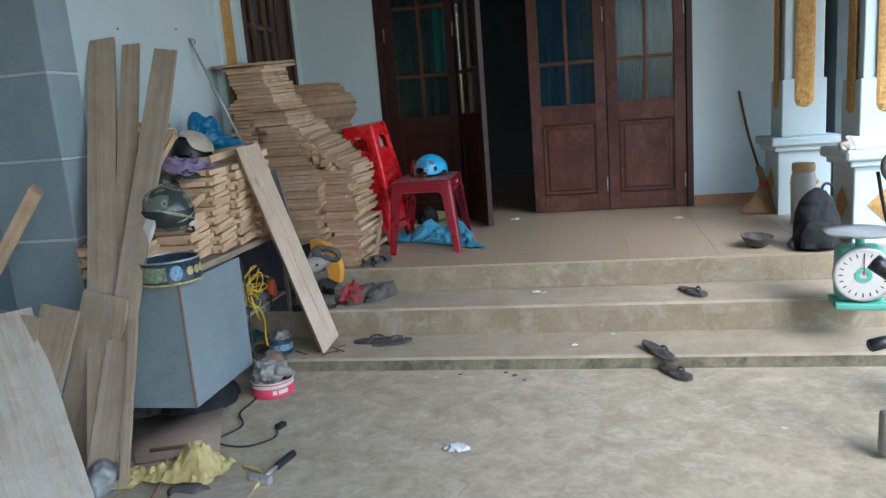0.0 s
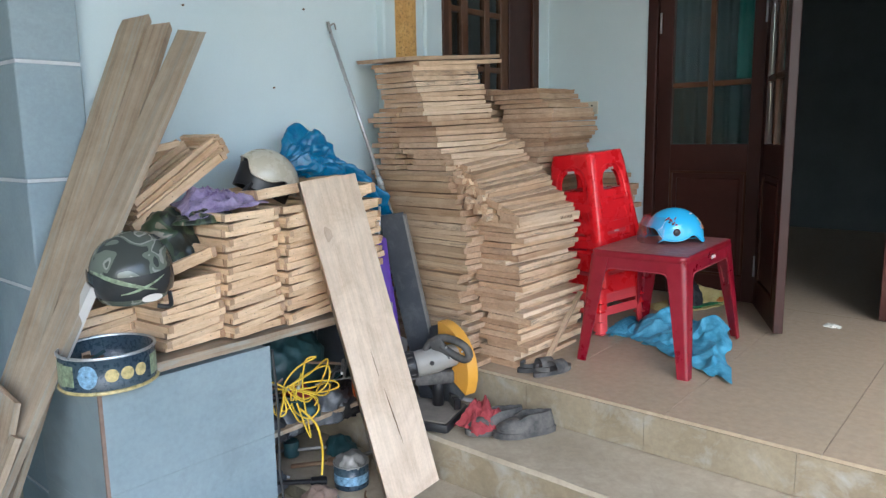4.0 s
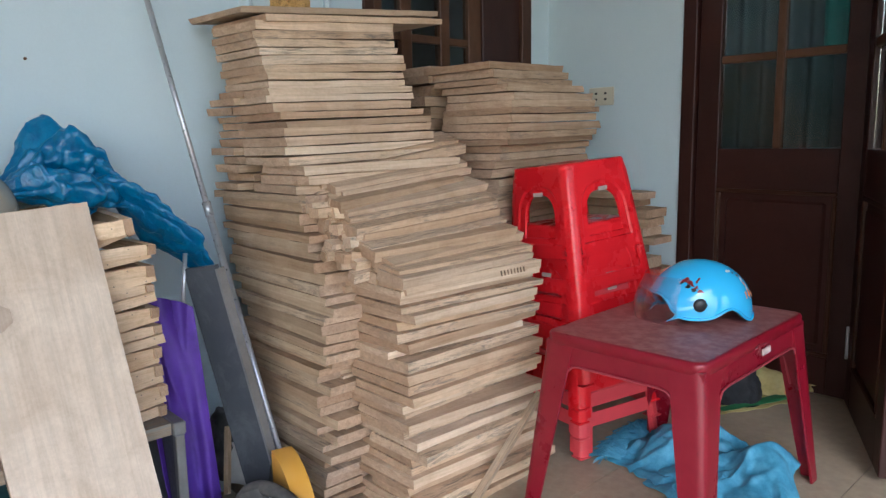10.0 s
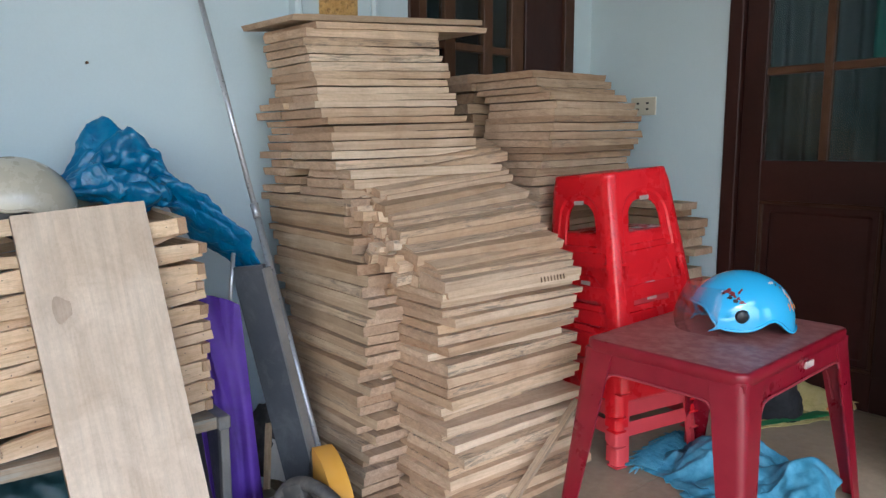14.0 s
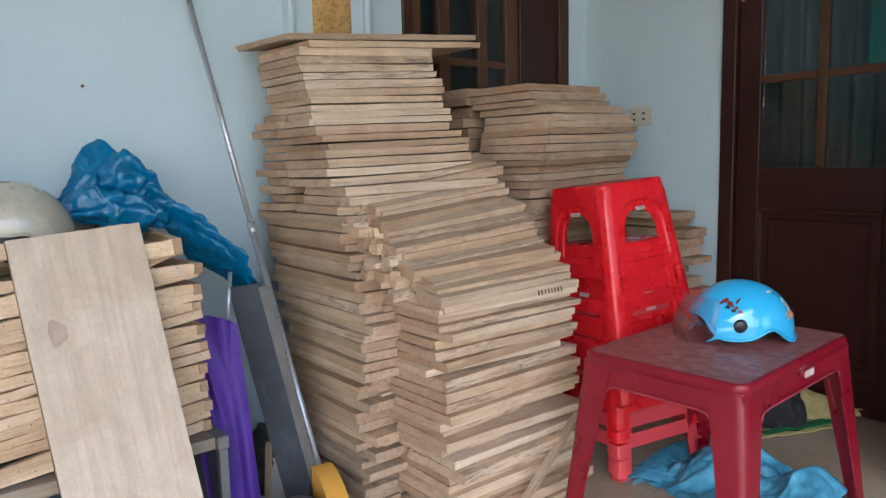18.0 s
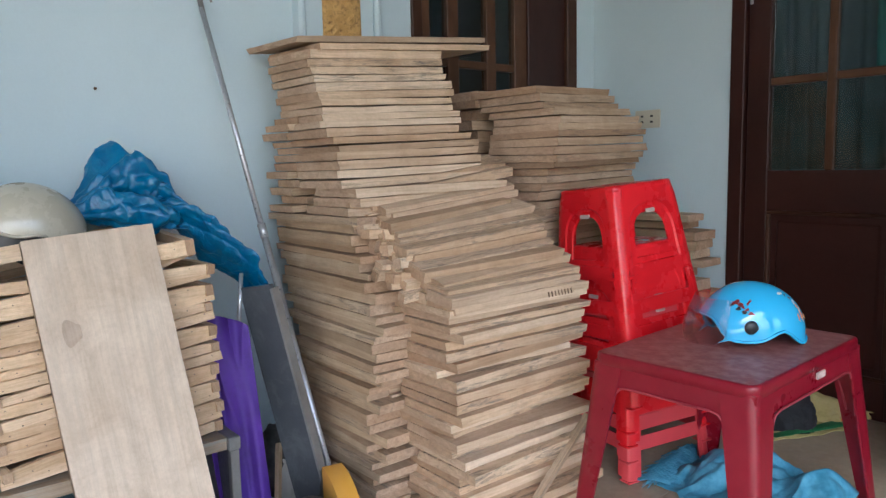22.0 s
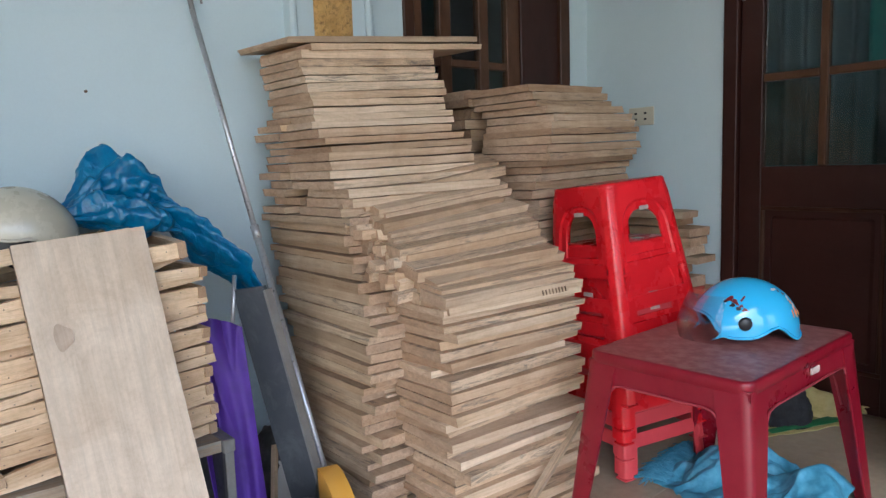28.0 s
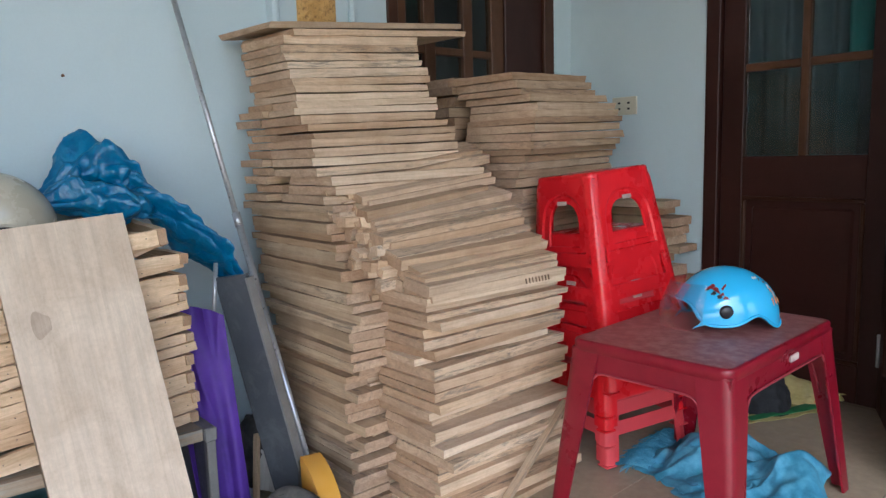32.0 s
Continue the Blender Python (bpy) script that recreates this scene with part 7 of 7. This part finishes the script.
part("pan_stem", tube([(0, 0.01, 0.29), (0, 0.01, 0.345)], 0.02, 12), "scale_green", scl, smooth=40)
part("pan", lathe([(0.0, 0.345), (0.14, 0.345), (0.165, 0.36), (0.168, 0.362), (0.14, 0.35), (0.0, 0.35)], 40, cap=False), "steel", scl, "worn steel pan", m=pose(0, 0.01, 0.01), smooth=40)

# ---- motorbike end at the edge of the yard ----
mb = empty("motorbike", pose(0, 0, 0), "dark motorbike parked at the edge of the yard", "motorbike")
part("mirror", lathe([(0.0, 0.0), (0.05, 0.0), (0.056, 0.006), (0.05, 0.02), (0.02, 0.03), (0.0, 0.031)], 28, cap=False), "grey_dust", mb, "round grey rear mirror", m=pose(2.275, 3.3, 1.075, 80, 0, 15), smooth=50)
part("mirror_stem", tube([(2.235, 3.33, 1.06), (2.27, 3.34, 0.9), (2.33, 3.36, 0.74)], 0.006, 8), "black", mb, smooth=50)
part("handlebar", tube([(2.24, 3.25, 0.48), (2.32, 3.3, 0.52), (2.45, 3.35, 0.6), (2.8, 3.35, 0.6)], 0.013, 10), "black", mb, smooth=50)
part("grip", tube([(2.2, 3.24, 0.48), (2.3, 3.28, 0.49)], 0.022, 12), "black", mb, smooth=50)
part("leg_shield", span(2.25, 2.36, 3.25, 3.3, 0.06, 0.23, 0.02, segs=3), "grey_metal", mb, smooth=40)
part("frame_tube", tube([(2.25, 3.38, 0.74), (2.4, 3.3, 0.6), (2.5, 3.0, 0.35), (2.3, 2.6, 0.25)], 0.03, 10), "black", mb, smooth=50)
for y in (2.3, 3.6):
    part("wheel", lathe([(0.19, -0.03), (0.24, -0.025), (0.25, 0.0), (0.24, 0.025), (0.19, 0.03)], 36), "rubber", mb, m=pose(2.75, y, 0.302, 90, 0, 90), smooth=40)

# ---- greenery beyond the columns ----
def shrub(x, y, h, r, n, seed, label):
    q = random.Random(seed)
    e = empty("garden_tree", pose(x, y, 0.05), label, "tree", "garden trees")
    tr = bmesh.new()
    tube([(0, 0, 0), (0.04, 0.02, h * 0.35), (-0.02, 0.05, h * 0.7)], 0.06, 8, bm=tr, taper=0.4)
    for k in range(9):
        a = q.uniform(0, 6.28)
        z_ = h * q.uniform(0.25, 0.65)
        tube([(0.02, 0.02, z_), (r * 0.4 * math.cos(a), r * 0.4 * math.sin(a), z_ + 0.2), (r * 0.75 * math.cos(a), r * 0.75 * math.sin(a), z_ + 0.35)], 0.022, 5, bm=tr, taper=0.3, steps=3)
    part("trunk", tr, "bark", e)
    verts, faces = [], []
    clumps = [(q.gauss(0, r * 0.42), q.gauss(0, r * 0.42), h * q.uniform(0.15, 1.0), r * q.uniform(0.15, 0.34)) for _ in range(26)]
    for k in range(n):
        cx, cy, cz, cr = q.choice(clumps)
        c = Vector((cx + q.gauss(0, cr * 0.5), cy + q.gauss(0, cr * 0.5), max(0.1, cz + q.gauss(0, cr * 0.5))))
        d = Vector((q.gauss(0, 1), q.gauss(0, 1), q.gauss(0, 0.7) - 0.3)).normalized()
        s = d.cross(Vector((q.gauss(0, 1), q.gauss(0, 1), 1))).normalized()
        L = q.uniform(0.05, 0.11)
        b_ = len(verts)
        nrm = d.cross(s) * L * 0.12
        verts += [c, c + d * L * 0.5 + s * L * 0.25 + nrm, c + d * L, c + d * L * 0.5 - s * L * 0.25 + nrm]
        faces += [(b_, b_ + 1, b_ + 2), (b_, b_ + 2, b_ + 3)]
    me = bpy.data.meshes.new("crown")
    me.from_pydata([tuple(v) for v in verts], [], faces)
    part("crown", me, "leaf", e, "loose crown of small leaves")


shrub(4.4, 9.3, 3.0, 1.1, 9000, 3, "leafy garden tree beyond the porch")
shrub(5.3, 8.0, 2.4, 1.0, 6000, 5, "leafy garden shrub beyond the porch")
shrub(5.2, 11.0, 3.4, 1.3, 7000, 8, "tall leafy tree beyond the porch")

# ================= porch tiles, last =================
tl = empty("porch_tiles", pose(0, 0, 0), "beige glazed porch floor tiles with worn joints", "floor tiles", kind="structure")
sl_ang = math.degrees(math.atan(0.0345))
TS = 0.5
bm = box(1, 1, 1)
me_tile = bpy.data.meshes.new("tile")
for v in bm.verts:
    if v.co.z > 0:
        v.co.x *= 0.998
        v.co.y *= 0.998
bm.to_mesh(me_tile)
bm.free()
me_tile.materials.append(M["tile"])
nx = int((STEP_X1 - LW) / TS) + 1
for i in range(nx):
    for j in range(4):
        x0, x1 = LW + i * TS, min(LW + (i + 1) * TS, STEP_X1)
        y0, y1 = 4.897 + j * TS, min(4.90 + (j + 1) * TS, DW)
        if x1 - x0 < 0.03:
            continue
        ob = new("tile", me_tile)
        ob.parent = tl
        ob.matrix_basis = pose((x0 + x1) / 2, (y0 + y1) / 2, floor_z((y0 + y1) / 2) - 0.0045, sl_ang, 0, 0) @ Matrix.Diagonal((x1 - x0 - 0.0012, y1 - y0 - 0.0012, 0.012, 1))
rt = empty("riser_tiles", pose(0, 0, 0), "stained yellowish riser tiles of the porch step", "riser tiles", kind="structure")
me_r = mesh_of(box(1, 1, 1), "riser_tile")
me_r.materials.append(M["riser"])
xs = [LW] + [0.961 + 0.5 * k for k in range(-3, 6) if LW < 0.961 + 0.5 * k < STEP_X1] + [STEP_X1]
for a, b in zip(xs, xs[1:]):
    ob = new("riser_tile", me_r)
    ob.parent = rt
    ob.matrix_basis = pose((a + b) / 2, 4.899, 0.364) @ Matrix.Diagonal((b - a - 0.0015, 0.012, 0.14, 1))
for y, z_ in ((4.12, 1.622), (4.05, 1.9), (4.6, 1.95), (3.9, 1.75)):
    thing("wall_nail", lathe([(0.004, 0), (0.004, 0.006)], 8), "stick", pose(LW + 0.001, y + 0.31 if z_ < 1.7 else y, z_, 0, 90, 0), "small dark nail in the wall", "nail", 40, "nails in the wall")
